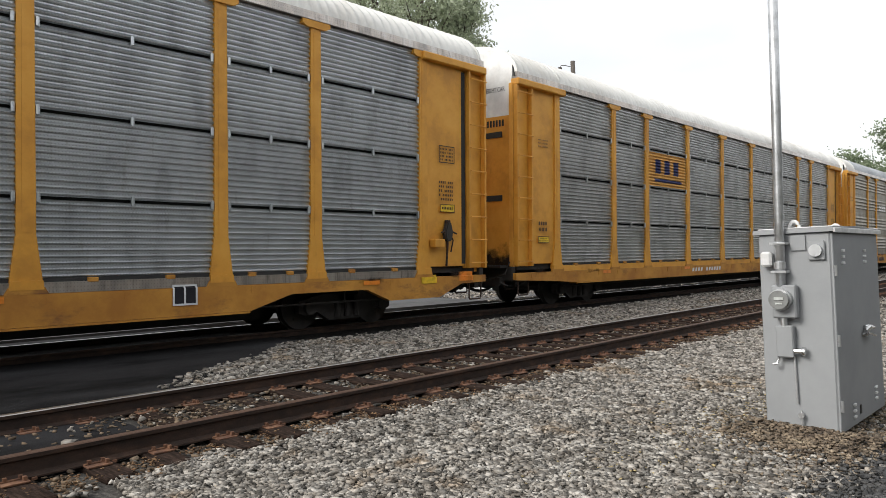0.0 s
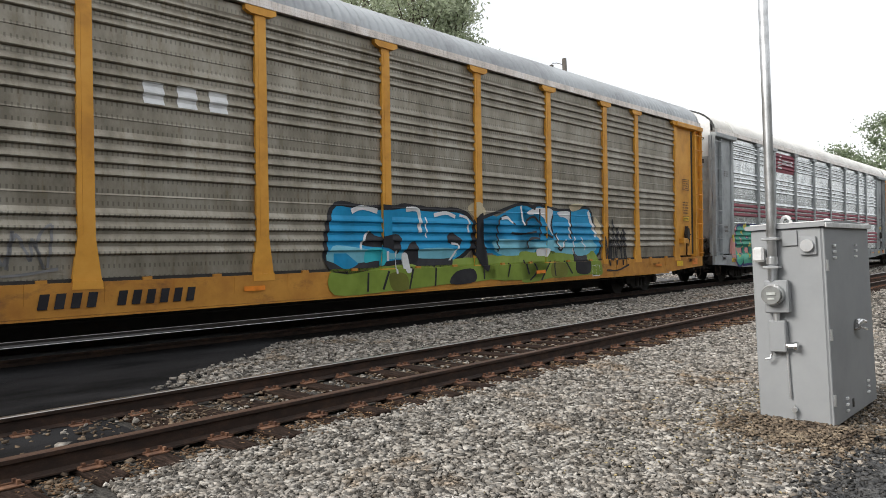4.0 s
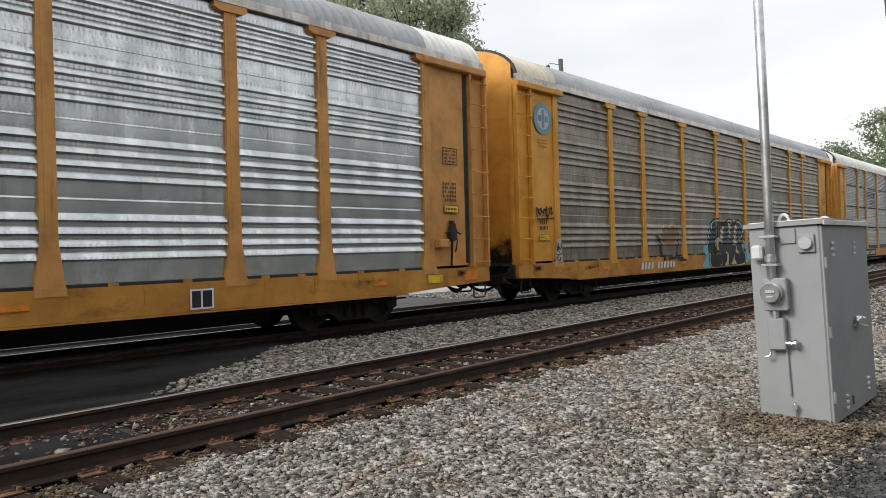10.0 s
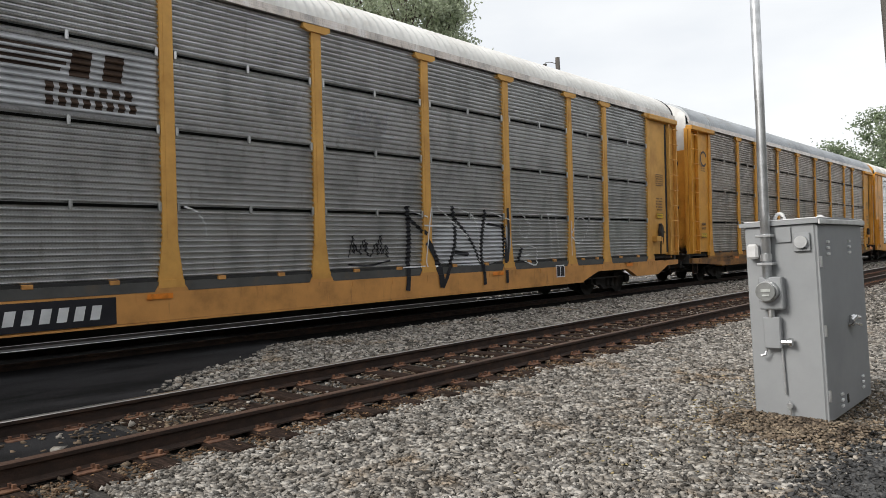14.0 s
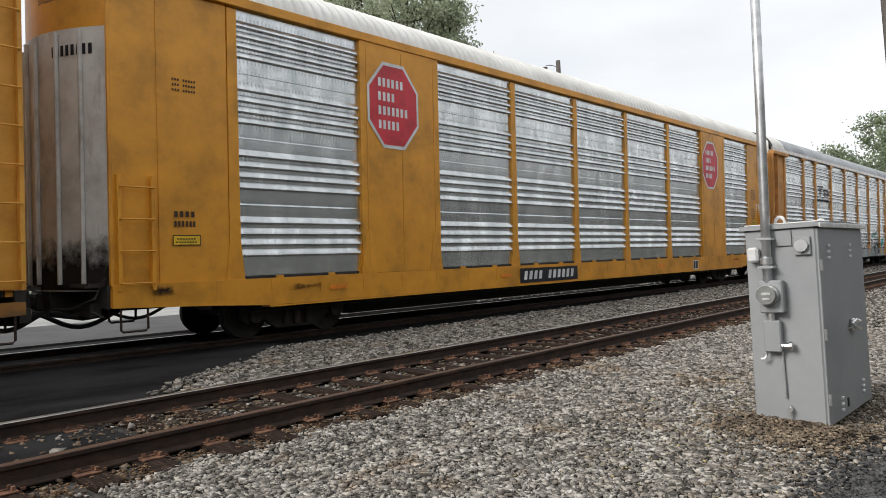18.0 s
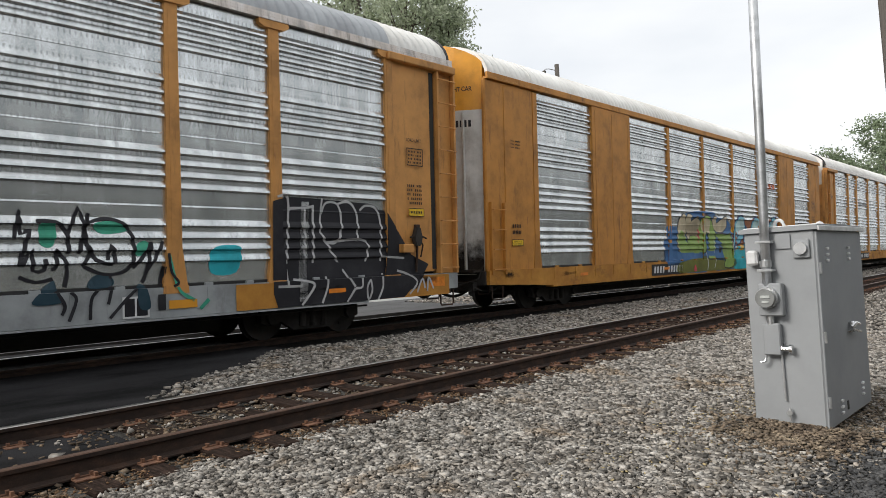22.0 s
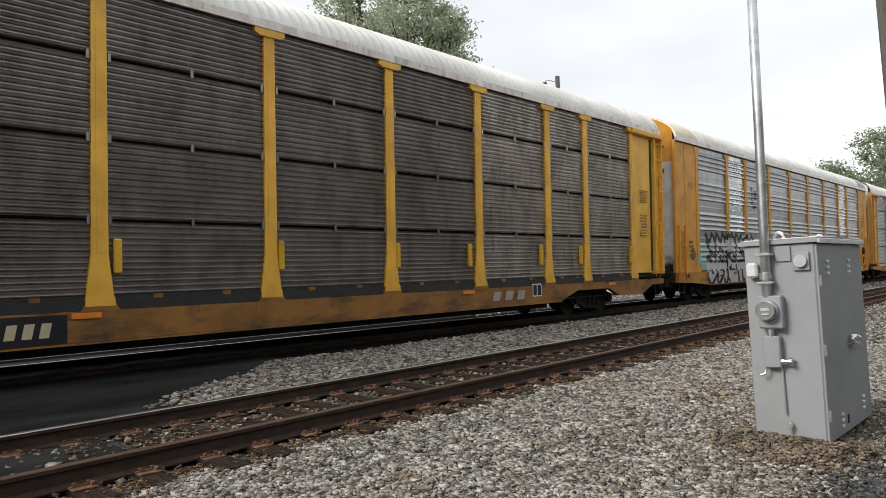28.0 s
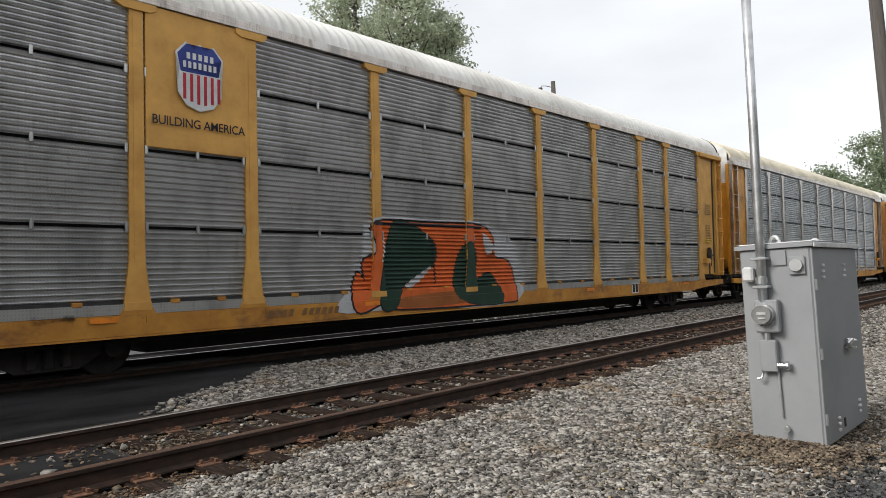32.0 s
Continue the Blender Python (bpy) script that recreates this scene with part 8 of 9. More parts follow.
blob(car, c, [(15.54, 1.46), (15.64, 1.54), (15.74, 1.46), (15.64, 1.38)], "amber", 2)
blob(car, c, [(15.04, 2.18), (15.16, 2.3), (15.3, 2.2), (15.16, 2.08)], "amber", 2)
blob(car, c, [(19.84, 1.68), (20.04, 1.8), (20.24, 1.66), (20.04, 1.54)], "amber", 2)
stroke(car, c, [(15.24, 1.56), (15.26, 2.14), (15.56, 2.5), (15.98, 2.72), (16.38, 2.7), (16.56, 2.28), (16.2, 1.86), (15.72, 1.66), (15.5, 1.62), (15.32, 1.72)], "navy", 0.1, 3, True)
blob(car, c, [(15.24, 1.56), (15.26, 2.14), (15.56, 2.5), (15.98, 2.72), (16.38, 2.7), (16.56, 2.28), (16.2, 1.86), (15.72, 1.66), (15.5, 1.62), (15.32, 1.72)], "sky", 4)
stroke(car, c, [(16.4, 1.8), (16.68, 2.36), (16.88, 1.86), (17, 1.32), (16.44, 1.24)], "navy", 0.1, 3, True)
blob(car, c, [(16.4, 1.8), (16.68, 2.36), (16.88, 1.86), (17, 1.32), (16.44, 1.24)], "sky", 4)
stroke(car, c, [(17.14, 1.64), (17.22, 2.2), (17.58, 2.66), (18.14, 2.68), (18.12, 2.28), (17.74, 1.8), (18.18, 1.74), (17.92, 1.52), (17.32, 1.48)], "navy", 0.1, 3, True)
blob(car, c, [(17.14, 1.64), (17.22, 2.2), (17.58, 2.66), (18.14, 2.68), (18.12, 2.28), (17.74, 1.8), (18.18, 1.74), (17.92, 1.52), (17.32, 1.48)], "sky", 4)
stroke(car, c, [(18.42, 1.62), (18.54, 1.98), (18.8, 2.88), (19.14, 2.06), (19.28, 1.74), (18.84, 1.74)], "navy", 0.1, 3, True)
blob(car, c, [(18.42, 1.62), (18.54, 1.98), (18.8, 2.88), (19.14, 2.06), (19.28, 1.74), (18.84, 1.74)], "sky", 4)
stroke(car, c, [(19.2, 1.74), (19.28, 2.24), (19.92, 2.76), (20.4, 2.68), (20.5, 2.28), (20.06, 2), (19.58, 1.68), (20.36, 1.6), (19.56, 1.48)], "navy", 0.1, 3, True)
blob(car, c, [(19.2, 1.74), (19.28, 2.24), (19.92, 2.76), (20.4, 2.68), (20.5, 2.28), (20.06, 2), (19.58, 1.68), (20.36, 1.6), (19.56, 1.48)], "sky", 4)
blob(car, c, [(15.6, 2.4), (15.98, 2.62), (16.38, 2.58), (16.46, 2.28), (15.96, 2.1), (15.64, 2.1)], "ice", 5)
blob(car, c, [(17.4, 2.3), (17.64, 2.58), (18.06, 2.6), (18.02, 2.32), (17.68, 2.04)], "ice", 5)
blob(car, c, [(19.6, 2.38), (20, 2.66), (20.32, 2.58), (20.36, 2.3), (19.9, 2.2)], "ice", 5)
blob(car, c, [(16.56, 2.02), (16.68, 2.24), (16.78, 1.96)], "ice", 5)
blob(car, c, [(18.64, 2.16), (18.8, 2.66), (18.9, 2.3)], "ice", 5)
blob(car, c, [(15.34, 1.76), (15.42, 2.06), (15.56, 2.12), (15.58, 1.7), (15.46, 1.6)], "rust", 6)
blob(car, c, [(16.58, 1.26), (16.66, 1.7), (16.74, 1.7), (16.74, 1.26)], "rust", 6)
blob(car, c, [(18.7, 2.26), (18.8, 2.52), (18.86, 2.14)], "rust", 6)
blob(car, c, [(19.44, 2.06), (19.58, 2.12), (19.62, 1.72), (19.46, 1.72)], "rust", 6)
blob(car, c, [(17.44, 1.74), (17.8, 1.8), (17.54, 1.52)], "rust", 6)
stroke(car, c, [(15.64, 1.9), (15.96, 2.04), (16.4, 2.02)], "navy", 0.06, 6)
stroke(car, c, [(16.3, 1.7), (16.62, 2.24), (16.7, 2.4)], "navy", 0.06, 6)
stroke(car, c, [(17.92, 1.68), (18.58, 1.98), (19.28, 1.86)], "navy", 0.06, 6)
blob(car, c, [(19.38, 1.68), (19.48, 1.36), (20.36, 1.34), (20.44, 0.72), (19.28, 0.78)], "navy", 6)
stroke(car, c, [(19.34, 1.74), (19.44, 1.4), (19.88, 1.34), (20.28, 1.36), (20.48, 1.06), (20.34, 0.74)], "white", 0.035, 7)
stroke(car, c, [(20.66, 1.6), (21.24, 1.66), (21.72, 1.72), (22.06, 1.32), (21.96, 0.74), (20.76, 0.74)], "navy", 0.05, 3, True)
blob(car, c, [(20.66, 1.6), (21.24, 1.66), (21.72, 1.72), (22.06, 1.32), (21.96, 0.74), (20.76, 0.74)], "teal", 4)
stroke(car, c, [(20.7, 1.56), (21.24, 1.32), (21.34, 1.42), (21.42, 1.24)], "navy", 0.03, 6)
piece(car, c, "zee", 21.15, 22.35, 1.65, 2.1, ("brown",), "black", None, 3.0, 0.04, 0.05, 0.03, "small brown letters with pink edges", "pink")
blob(car, c, [(16.54, 1.41), (16.49, 1.59), (16.24, 1.59), (15.99, 1.59), (15.94, 1.41), (16.07, 1.23), (16.24, 1.23), (16.41, 1.23)], "amber", 3)
blob(car, c, [(17.73, 1.63), (17.68, 1.82), (17.41, 1.82), (17.14, 1.82), (17.09, 1.63), (17.22, 1.44), (17.41, 1.44), (17.6, 1.44)], "amber", 3)
blob(car, c, [(19.32, 1.42), (19.28, 1.55), (19.1, 1.55), (18.92, 1.55), (18.88, 1.42), (18.97, 1.29), (19.1, 1.29), (19.23, 1.29)], "amber", 3)
blob(car, c, [(20.77, 1.8), (20.74, 1.92), (20.57, 1.92), (20.4, 1.92), (20.37, 1.8), (20.45, 1.68), (20.57, 1.68), (20.69, 1.68)], "amber", 3)
# wagon 11
car, c = on(11)
decal(car, c, "sign_mark", bars(8, 7.2, 9.2, 3.86, 4.05), P["grey"], 1, "small dark blocks")
# wagon 12: shield sign and a slogan
car, c = on(12)


def shield(car, c, x, z, w, h, low):
    pts = [(-0.5, 0.33), (-0.3, 0.5), (-0.12, 0.44), (0, 0.5), (0.12, 0.44), (0.3, 0.5), (0.5, 0.33), (0.42, 0.12), (0.46, -0.25), (0.28, -0.43), (0, -0.5), (-0.28, -0.43), (-0.46, -0.25), (-0.42, 0.12)]
    decal(car, c, "shield_border", [[(x + (w + 0.06) * a, z + (h + 0.06) * b) for a, b in pts]], P["white"], 5)
    decal(car, c, "shield_top", [[(x + w * a, z + h * b) for a, b in pts if b > 0] + [(x + w * 0.43, z + h * 0.06), (x - w * 0.43, z + h * 0.06)][::1]], P["royal"], 6, "navy shield top")
    decal(car, c, "shield_print", bars(5, x - w * 0.3, x + w * 0.36, z + h * 0.27, z + h * 0.37) + bars(7, x - w * 0.38, x + w * 0.42, z + h * 0.13, z + h * 0.23), P["white"], 7)
    if low == "stripes":
        decal(car, c, "shield_stripes", [rect(x + w * (-0.38 + 0.155 * i), x + w * (-0.31 + 0.155 * i), z - h * (0.36 + 0.03 * (2.5 - abs(i - 2.5))), z + h * 0.04) for i in range(6)], P["red"], 6, "red stripes")


def sign_plate(car, x0, x1, z0, z1, mat):
    return part("sign_plate", boxes((x0, x1, -1.655, -1.6, z0, z1), bevel=0.01), mat, car, "painted steel sign plate")


def shield_sign(k, mat, low):
    car, c = on(k)
    sign_plate(car, 4.74, 6.46, 3.44, 5.6, M[mat])
    flat = dict(c, plates=(1,))
    shield(car, flat, 5.6, 4.62, *((0.76, 1.02) if low == "stripes" else (1.12, 1.5)), low)
    return car, flat


car, flat = shield_sign(12, "bright", "plain")
c = WAGONS[12]
lettering(car, c, "slogan", "We will", 2.1, 4.4, 4.72, 5.32, P["black"], 1, 0.02, label="faded black slogan lettering")
lettering(car, c, "slogan", "deliver", 2.1, 4.35, 3.62, 4.28, P["black"], 1, 0.02, label="faded black slogan lettering")
decal(car, c, "spray_patch", [cloud(1.95, 3.5, 1.2, 2.12, 31.0, 0.12)], P["silver"], 0, "silver sprayed patch")
scrawl(car, c, 2.1, 3.4, 1.3, 2.05, 51, "sky", 5, 0.06)
scrawl(car, c, 3.5, 4.1, 1.25, 1.6, 52, "silver", 4, 0.04)
scrawl(car, c, 0.95, 1.35, 3.3, 4.3, 53, "pink", 3, 0.025)
handle = mesh_of("chain_bar", boxes((-0.055, 0.055, -1.68, -1.6, 1.45, 1.95), bevel=0.015), P["amber"])
for x in (2.15, 4.85, 6.95, 9.65, 12.45, 15.25, 17.5, 20.3, 22.2, 25.05):
    part("chain_bar", handle, None, car, "amber-yellow bar").location.x = x
decal(car, c, "sign_mark", chunks(3, 18.22, 19.65, 0.62, 0.84, 0.08), P["faded"], 4, "pale blocks")
# wagon 13: bracket sign, white and red letters
car, c = on(13)
decal(car, c, "sign_mark", chunks(3, 7.55, 8.6, 4.02, 4.38) + [rect(7.25, 7.34, 3.75, 4.5), rect(7.34, 7.45, 4.42, 4.5), rect(7.34, 7.45, 3.75, 3.83), rect(8.85, 8.94, 3.75, 4.5), rect(8.74, 8.85, 4.42, 4.5), rect(8.74, 8.85, 3.75, 3.83)]
      + [ring_pts(x, 3.68, 0.07, 12) for x in (7.5, 7.66, 8.5, 8.66)], P["navy"], 1, "dark brackets and blocks")
decal(car, c, "spray_ground", [cloud(1.75, 14.4, 1.1, 2.3, 33.0, 0.05, 240)], P["mint"], 0, "mint sprayed haze")
blob(car, c, [(2.48, 2.48), (2.64, 2.28), (2.84, 2.19), (3.06, 2.47), (3.26, 2.31), (3.31, 2.18), (3.53, 2.49), (3.72, 2.33), (3.90, 2.2), (4.08, 2.5), (4.29, 2.33), (4.37, 2.25), (4.55, 2.49), (4.79, 2.29), (5.06, 2.48), (5.30, 2.28), (5.53, 2.5), (5.76, 2.27), (6.02, 2.47), (6.26, 2.26), (6.49, 2.48), (6.83, 2.21), (7.15, 2.5), (7.34, 2.26), (7.37, 1.87), (7.57, 1.94), (7.78, 2.21), (7.89, 2.01), (7.83, 1.74), (7.56, 1.35), (7.76, 1.14), (7.46, 0.7), (5.28, 0.64), (3.35, 0.64), (2.47, 0.64)], "chalk", 1, 0, "chalk-white graffiti letters")
stroke(car, c, [(2.48, 2.48), (2.64, 2.28), (2.84, 2.19), (3.06, 2.47), (3.26, 2.31), (3.31, 2.18), (3.53, 2.49), (3.72, 2.33), (3.90, 2.2), (4.08, 2.5), (4.29, 2.33), (4.37, 2.25), (4.55, 2.49), (4.79, 2.29), (5.06, 2.48), (5.30, 2.28), (5.53, 2.5), (5.76, 2.27), (6.02, 2.47), (6.26, 2.26), (6.49, 2.48), (6.83, 2.21), (7.15, 2.5), (7.34, 2.26)], "black", 0.2, 2, False, 0)
stroke(car, c, [(7.37, 1.87), (7.57, 1.94), (7.78, 2.21), (7.89, 2.01), (7.83, 1.74), (7.56, 1.35), (7.76, 1.14), (7.46, 0.7)], "black", 0.14, 2, False, 0)
stroke(car, c, [(2.48, 2.18), (2.73, 1.92), (2.94, 1.78), (3.31, 1.66)], "black", 0.15, 3)
stroke(car, c, [(2.47, 1.62), (2.92, 1.66)], "black", 0.15, 3)
stroke(car, c, [(2.47, 1.57), (2.94, 1.47), (2.90, 1.06), (2.79, 1.11)], "black", 0.15, 3)
stroke(car, c, [(2.47, 0.87), (2.64, 0.65), (2.85, 0.65), (3.30, 0.99)], "black", 0.15, 3)
stroke(car, c, [(3.31, 2.13), (3.33, 1.78), (3.30, 1.04)], "black", 0.15, 3)
stroke(car, c, [(3.54, 1.73), (3.82, 1.92), (4.10, 1.71), (4.07, 1.21), (3.84, 1.14), (3.69, 1.33), (3.72, 1.61), (3.84, 1.66)], "black", 0.15, 3)
stroke(car, c, [(3.84, 1.61), (3.99, 1.37), (3.94, 1.16)], "black", 0.15, 3)
stroke(car, c, [(3.35, 1.04), (3.32, 0.74), (3.49, 0.65), (3.83, 0.91), (3.99, 1.16)], "black", 0.15, 3)
stroke(car, c, [(4.29, 2.3), (4.36, 1.79), (4.36, 1.31), (4.33, 0.88), (4.52, 0.68)], "black", 0.15, 3)
stroke(car, c, [(4.42, 1.74), (4.76, 1.79), (4.82, 2.18)], "black", 0.15, 3)
stroke(car, c, [(4.42, 1.66), (4.93, 1.49), (5.29, 1.45), (4.81, 1.29), (4.53, 1.14)], "black", 0.15, 3)
stroke(car, c, [(4.58, 1.19), (5.29, 1.14)], "black", 0.15, 3)
stroke(car, c, [(3.99, 0.9), (4.01, 0.66), (4.19, 0.65), (4.30, 0.91)], "black", 0.15, 3)
stroke(car, c, [(4.85, 2.27), (4.88, 1.96), (5.11, 1.68), (5.39, 1.59)], "black", 0.15, 3)
stroke(car, c, [(5.40, 2.26), (5.36, 1.62), (5.44, 0.64)], "black", 0.15, 3)
stroke(car, c, [(5.81, 2.21), (5.81, 1.74)], "black", 0.15, 3)
stroke(car, c, [(5.54, 1.45), (5.80, 1.47), (6.35, 1.49)], "black", 0.15, 3)
stroke(car, c, [(6.15, 1.92), (5.87, 1.77), (6.14, 1.71)], "black", 0.15, 3)
stroke(car, c, [(5.80, 1.15), (5.86, 0.79), (6.06, 0.69)], "black", 0.15, 3)
stroke(car, c, [(6.29, 2.26), (6.21, 1.74), (6.45, 1.43), (6.48, 1.18)], "black", 0.15, 3)
stroke(car, c, [(6.60, 1.43), (6.85, 1.11), (7.16, 1.36), (7.29, 1.87)], "black", 0.15, 3)
stroke(car, c, [(6.87, 2.25), (6.82, 1.68)], "black", 0.15, 3)
stroke(car, c, [(6.93, 1.17), (6.99, 0.79)], "black", 0.15, 3)
stroke(car, c, [(6.31, 1.13), (6.44, 0.76), (6.73, 0.68)], "black", 0.15, 3)
stroke(car, c, [(7.57, 1.81), (7.56, 1.35)], "black", 0.15, 3)
stroke(car, c, [(7.77, 1.68), (7.76, 1.21)], "black", 0.15, 3)
blob(car, c, [(2.56, 2.35), (2.73, 2.21), (2.68, 2.02), (2.52, 2.2)], "purple", 2)
blob(car, c, [(2.77, 1.4), (2.88, 1.42), (2.85, 1.16), (2.79, 1.16)], "purple", 2)
blob(car, c, [(3.74, 1.58), (3.89, 1.53), (3.91, 1.21), (3.79, 1.22)], "purple", 2)
blob(car, c, [(4.81, 1.24), (5.20, 1.25), (5.16, 1.16), (4.87, 1.15)], "rust", 3)
blob(car, c, [(4.92, 1.01), (5.29, 1.05), (5.25, 0.97), (4.98, 0.93)], "rust", 3)
stroke(car, c, [(8.22, 2), (8.54, 2.28), (8.76, 2.5), (9.02, 2.26), (9.32, 2.56), (9.62, 2.28), (9.86, 2.62), (10.16, 2.3), (10.46, 2.64), (10.7, 2.38), (10.92, 2.58), (11.1, 2.34), (11.34, 2.66), (11.56, 2.28), (12.24, 2.6), (12.54, 2.3), (12.88, 2.52), (13.08, 2.36), (13.44, 2.56), (13.88, 2.12), (14.22, 2.36), (14.46, 2), (13.86, 1.64), (13.96, 1.08), (13.26, 1.02), (12.4, 0.74), (10.12, 0.8), (9, 0.72), (8.34, 1.06)], "black", 0.07, 1, True, 0)
blob(car, c, [(8.22, 2), (8.54, 2.28), (8.76, 2.5), (9.02, 2.26), (9.32, 2.56), (9.62, 2.28), (9.86, 2.62), (10.16, 2.3), (10.46, 2.64), (10.7, 2.38), (10.92, 2.58), (11.1, 2.34), (11.34, 2.66), (11.56, 2.28), (12.24, 2.6), (12.54, 2.3), (12.88, 2.52), (13.08, 2.36), (13.44, 2.56), (13.88, 2.12), (14.22, 2.36), (14.46, 2), (13.86, 1.64), (13.96, 1.08), (13.26, 1.02), (12.4, 0.74), (10.12, 0.8), (9, 0.72), (8.34, 1.06)], "chalk", 2, 0)
stroke(car, c, [(8.24, 1.94), (8.52, 2.18), (8.46, 1.24), (8.66, 0.92), (8.34, 1.1)], "black", 0.03, 3, True)
blob(car, c, [(8.24, 1.94), (8.52, 2.18), (8.46, 1.24), (8.66, 0.92), (8.34, 1.1)], "coral", 4)
stroke(car, c, [(9.02, 2.14), (9.12, 1.7), (9.52, 1.78), (9.48, 1.42), (8.94, 1.78)], "black", 0.03, 3, True)
blob(car, c, [(9.02, 2.14), (9.12, 1.7), (9.52, 1.78), (9.48, 1.42), (8.94, 1.78)], "coral", 4)
stroke(car, c, [(10, 2.24), (10.16, 2.24), (10.16, 1.84), (10.02, 1.7)], "black", 0.03, 3, True)
blob(car, c, [(10, 2.24), (10.16, 2.24), (10.16, 1.84), (10.02, 1.7)], "coral", 4)
stroke(car, c, [(9.94, 1.44), (10.12, 1.44), (10.3, 0.88), (10.06, 0.96)], "black", 0.03, 3, True)
blob(car, c, [(9.94, 1.44), (10.12, 1.44), (10.3, 0.88), (10.06, 0.96)], "coral", 4)
stroke(car, c, [(10.96, 2.12), (11.14, 2.12), (11.08, 1.7), (10.98, 1.54)], "black", 0.03, 3, True)
blob(car, c, [(10.96, 2.12), (11.14, 2.12), (11.08, 1.7), (10.98, 1.54)], "coral", 4)
stroke(car, c, [(11.36, 2.02), (11.52, 1.86), (11.12, 1.32), (11.04, 1.5)], "black", 0.03, 3, True)
blob(car, c, [(11.36, 2.02), (11.52, 1.86), (11.12, 1.32), (11.04, 1.5)], "coral", 4)
stroke(car, c, [(11.98, 2.14), (12.26, 2.14), (12.12, 1.78)], "black", 0.03, 3, True)
blob(car, c, [(11.98, 2.14), (12.26, 2.14), (12.12, 1.78)], "coral", 4)
stroke(car, c, [(11.86, 1.34), (12.12, 1.34), (12.28, 0.82), (12.02, 1.02)], "black", 0.03, 3, True)
blob(car, c, [(11.86, 1.34), (12.12, 1.34), (12.28, 0.82), (12.02, 1.02)], "coral", 4)
stroke(car, c, [(12.84, 1.72), (13.14, 1.36), (13.04, 1.06), (12.92, 1.4)], "black", 0.03, 3, True)
blob(car, c, [(12.84, 1.72), (13.14, 1.36), (13.04, 1.06), (12.92, 1.4)], "coral", 4)
stroke(car, c, [(13.58, 1.86), (13.4, 1.48), (13.82, 1.04), (14, 1.22), (13.62, 1.52)], "black", 0.03, 3, True)
blob(car, c, [(13.58, 1.86), (13.4, 1.48), (13.82, 1.04), (14, 1.22), (13.62, 1.52)], "coral", 4)
stroke(car, c, [(9.36, 0.92), (9.66, 1.12), (9.76, 0.88), (9.5, 0.74)], "black", 0.03, 3, True)
blob(car, c, [(9.36, 0.92), (9.66, 1.12), (9.76, 0.88), (9.5, 0.74)], "coral", 4)
stroke(car, c, [(10.3, 0.86), (10.54, 1.08), (10.66, 0.84)], "black", 0.03, 3, True)
blob(car, c, [(10.3, 0.86), (10.54, 1.08), (10.66, 0.84)], "coral", 4)
stroke(car, c, [(9.32, 2.56), (9.58, 2.1), (9.3, 1.7), (8.94, 1.22), (9.3, 1.12)], "black", 0.035, 4)
stroke(car, c, [(9.68, 2.28), (9.6, 1.58), (9.98, 1.18)], "black", 0.035, 4)
stroke(car, c, [(10.16, 2.3), (10.14, 1.64), (10.54, 1.18)], "black", 0.035, 4)
stroke(car, c, [(10.64, 1.84), (11.08, 1.22), (11.54, 1.36)], "black", 0.035, 4)
stroke(car, c, [(11.56, 2.28), (11.82, 1.64), (11.9, 0.98)], "black", 0.035, 4)
stroke(car, c, [(12.54, 2.3), (12.64, 1.64), (12.4, 1.12)], "black", 0.035, 4)
stroke(car, c, [(9.02, 1.22), (9.16, 1.12), (8.94, 0.74)], "black", 0.035, 4)
decal(car, c, "round_tag", [ring_pts(1.25, 1.72, 0.22, 24)], P["brown"], 0)
scrawl(car, c, 14.3, 15.3, 1.2, 1.8, 61, "black", 4, 0.03)
decal(car, c, "sign_mark", chunks(3, 18.3, 19.2, 0.72, 0.9), P["rust"], 4, "rust-red blocks")
# wagon 14: shield with stripes
car, flat = shield_sign(14, "pale", "stripes")
lettering(car, flat, "slogan", "BUILDING AMERICA", 4.82, 6.4, 3.80, 3.94, P["black"], 5, 0.012, label="black slogan lettering")
c = WAGONS[14]
blob(car, c, [(8.36, 0.74), (8.64, 1.2), (9.02, 1.9), (9.24, 2.54), (11.14, 2.58), (12.76, 2.56), (14, 2.02), (13.94, 0.68), (9.98, 0.72)], "silver", 0)
stroke(car, c, [(8.9, 0.7), (8.72, 0.98), (8.88, 1.48), (9.1, 1.26), (9.02, 1.68), (9.4, 1.9), (9.34, 2.46), (10.9, 2.5), (12.68, 2.5), (13.14, 2.1), (12.86, 1.76), (13.7, 1.66), (13.94, 0.86), (13.5, 0.7), (9.98, 0.72), (9.58, 0.88)], "black", 0.08, 1, True)
blob(car, c, [(8.9, 0.7), (8.72, 0.98), (8.88, 1.48), (9.1, 1.26), (9.02, 1.68), (9.4, 1.9), (9.34, 2.46), (10.9, 2.5), (12.68, 2.5), (13.14, 2.1), (12.86, 1.76), (13.7, 1.66), (13.94, 0.86), (13.5, 0.7), (9.98, 0.72), (9.58, 0.88)], "orange", 2)
stroke(car, c, [(9.42, 0.88), (9.72, 2.2), (10.08, 2.54), (11, 2.14), (11.08, 1.68), (10.52, 1.38), (10.08, 1.16), (9.82, 0.74)], "black", 0.05, 3, True)
blob(car, c, [(9.42, 0.88), (9.72, 2.2), (10.08, 2.54), (11, 2.14), (11.08, 1.68), (10.52, 1.38), (10.08, 1.16), (9.82, 0.74)], "forest", 4)
stroke(car, c, [(11.8, 0.86), (11.78, 1.68), (12.22, 2.12), (12.48, 1.84), (12.44, 1.26), (12.98, 1.4), (13.36, 0.7)], "black", 0.05, 3, True)
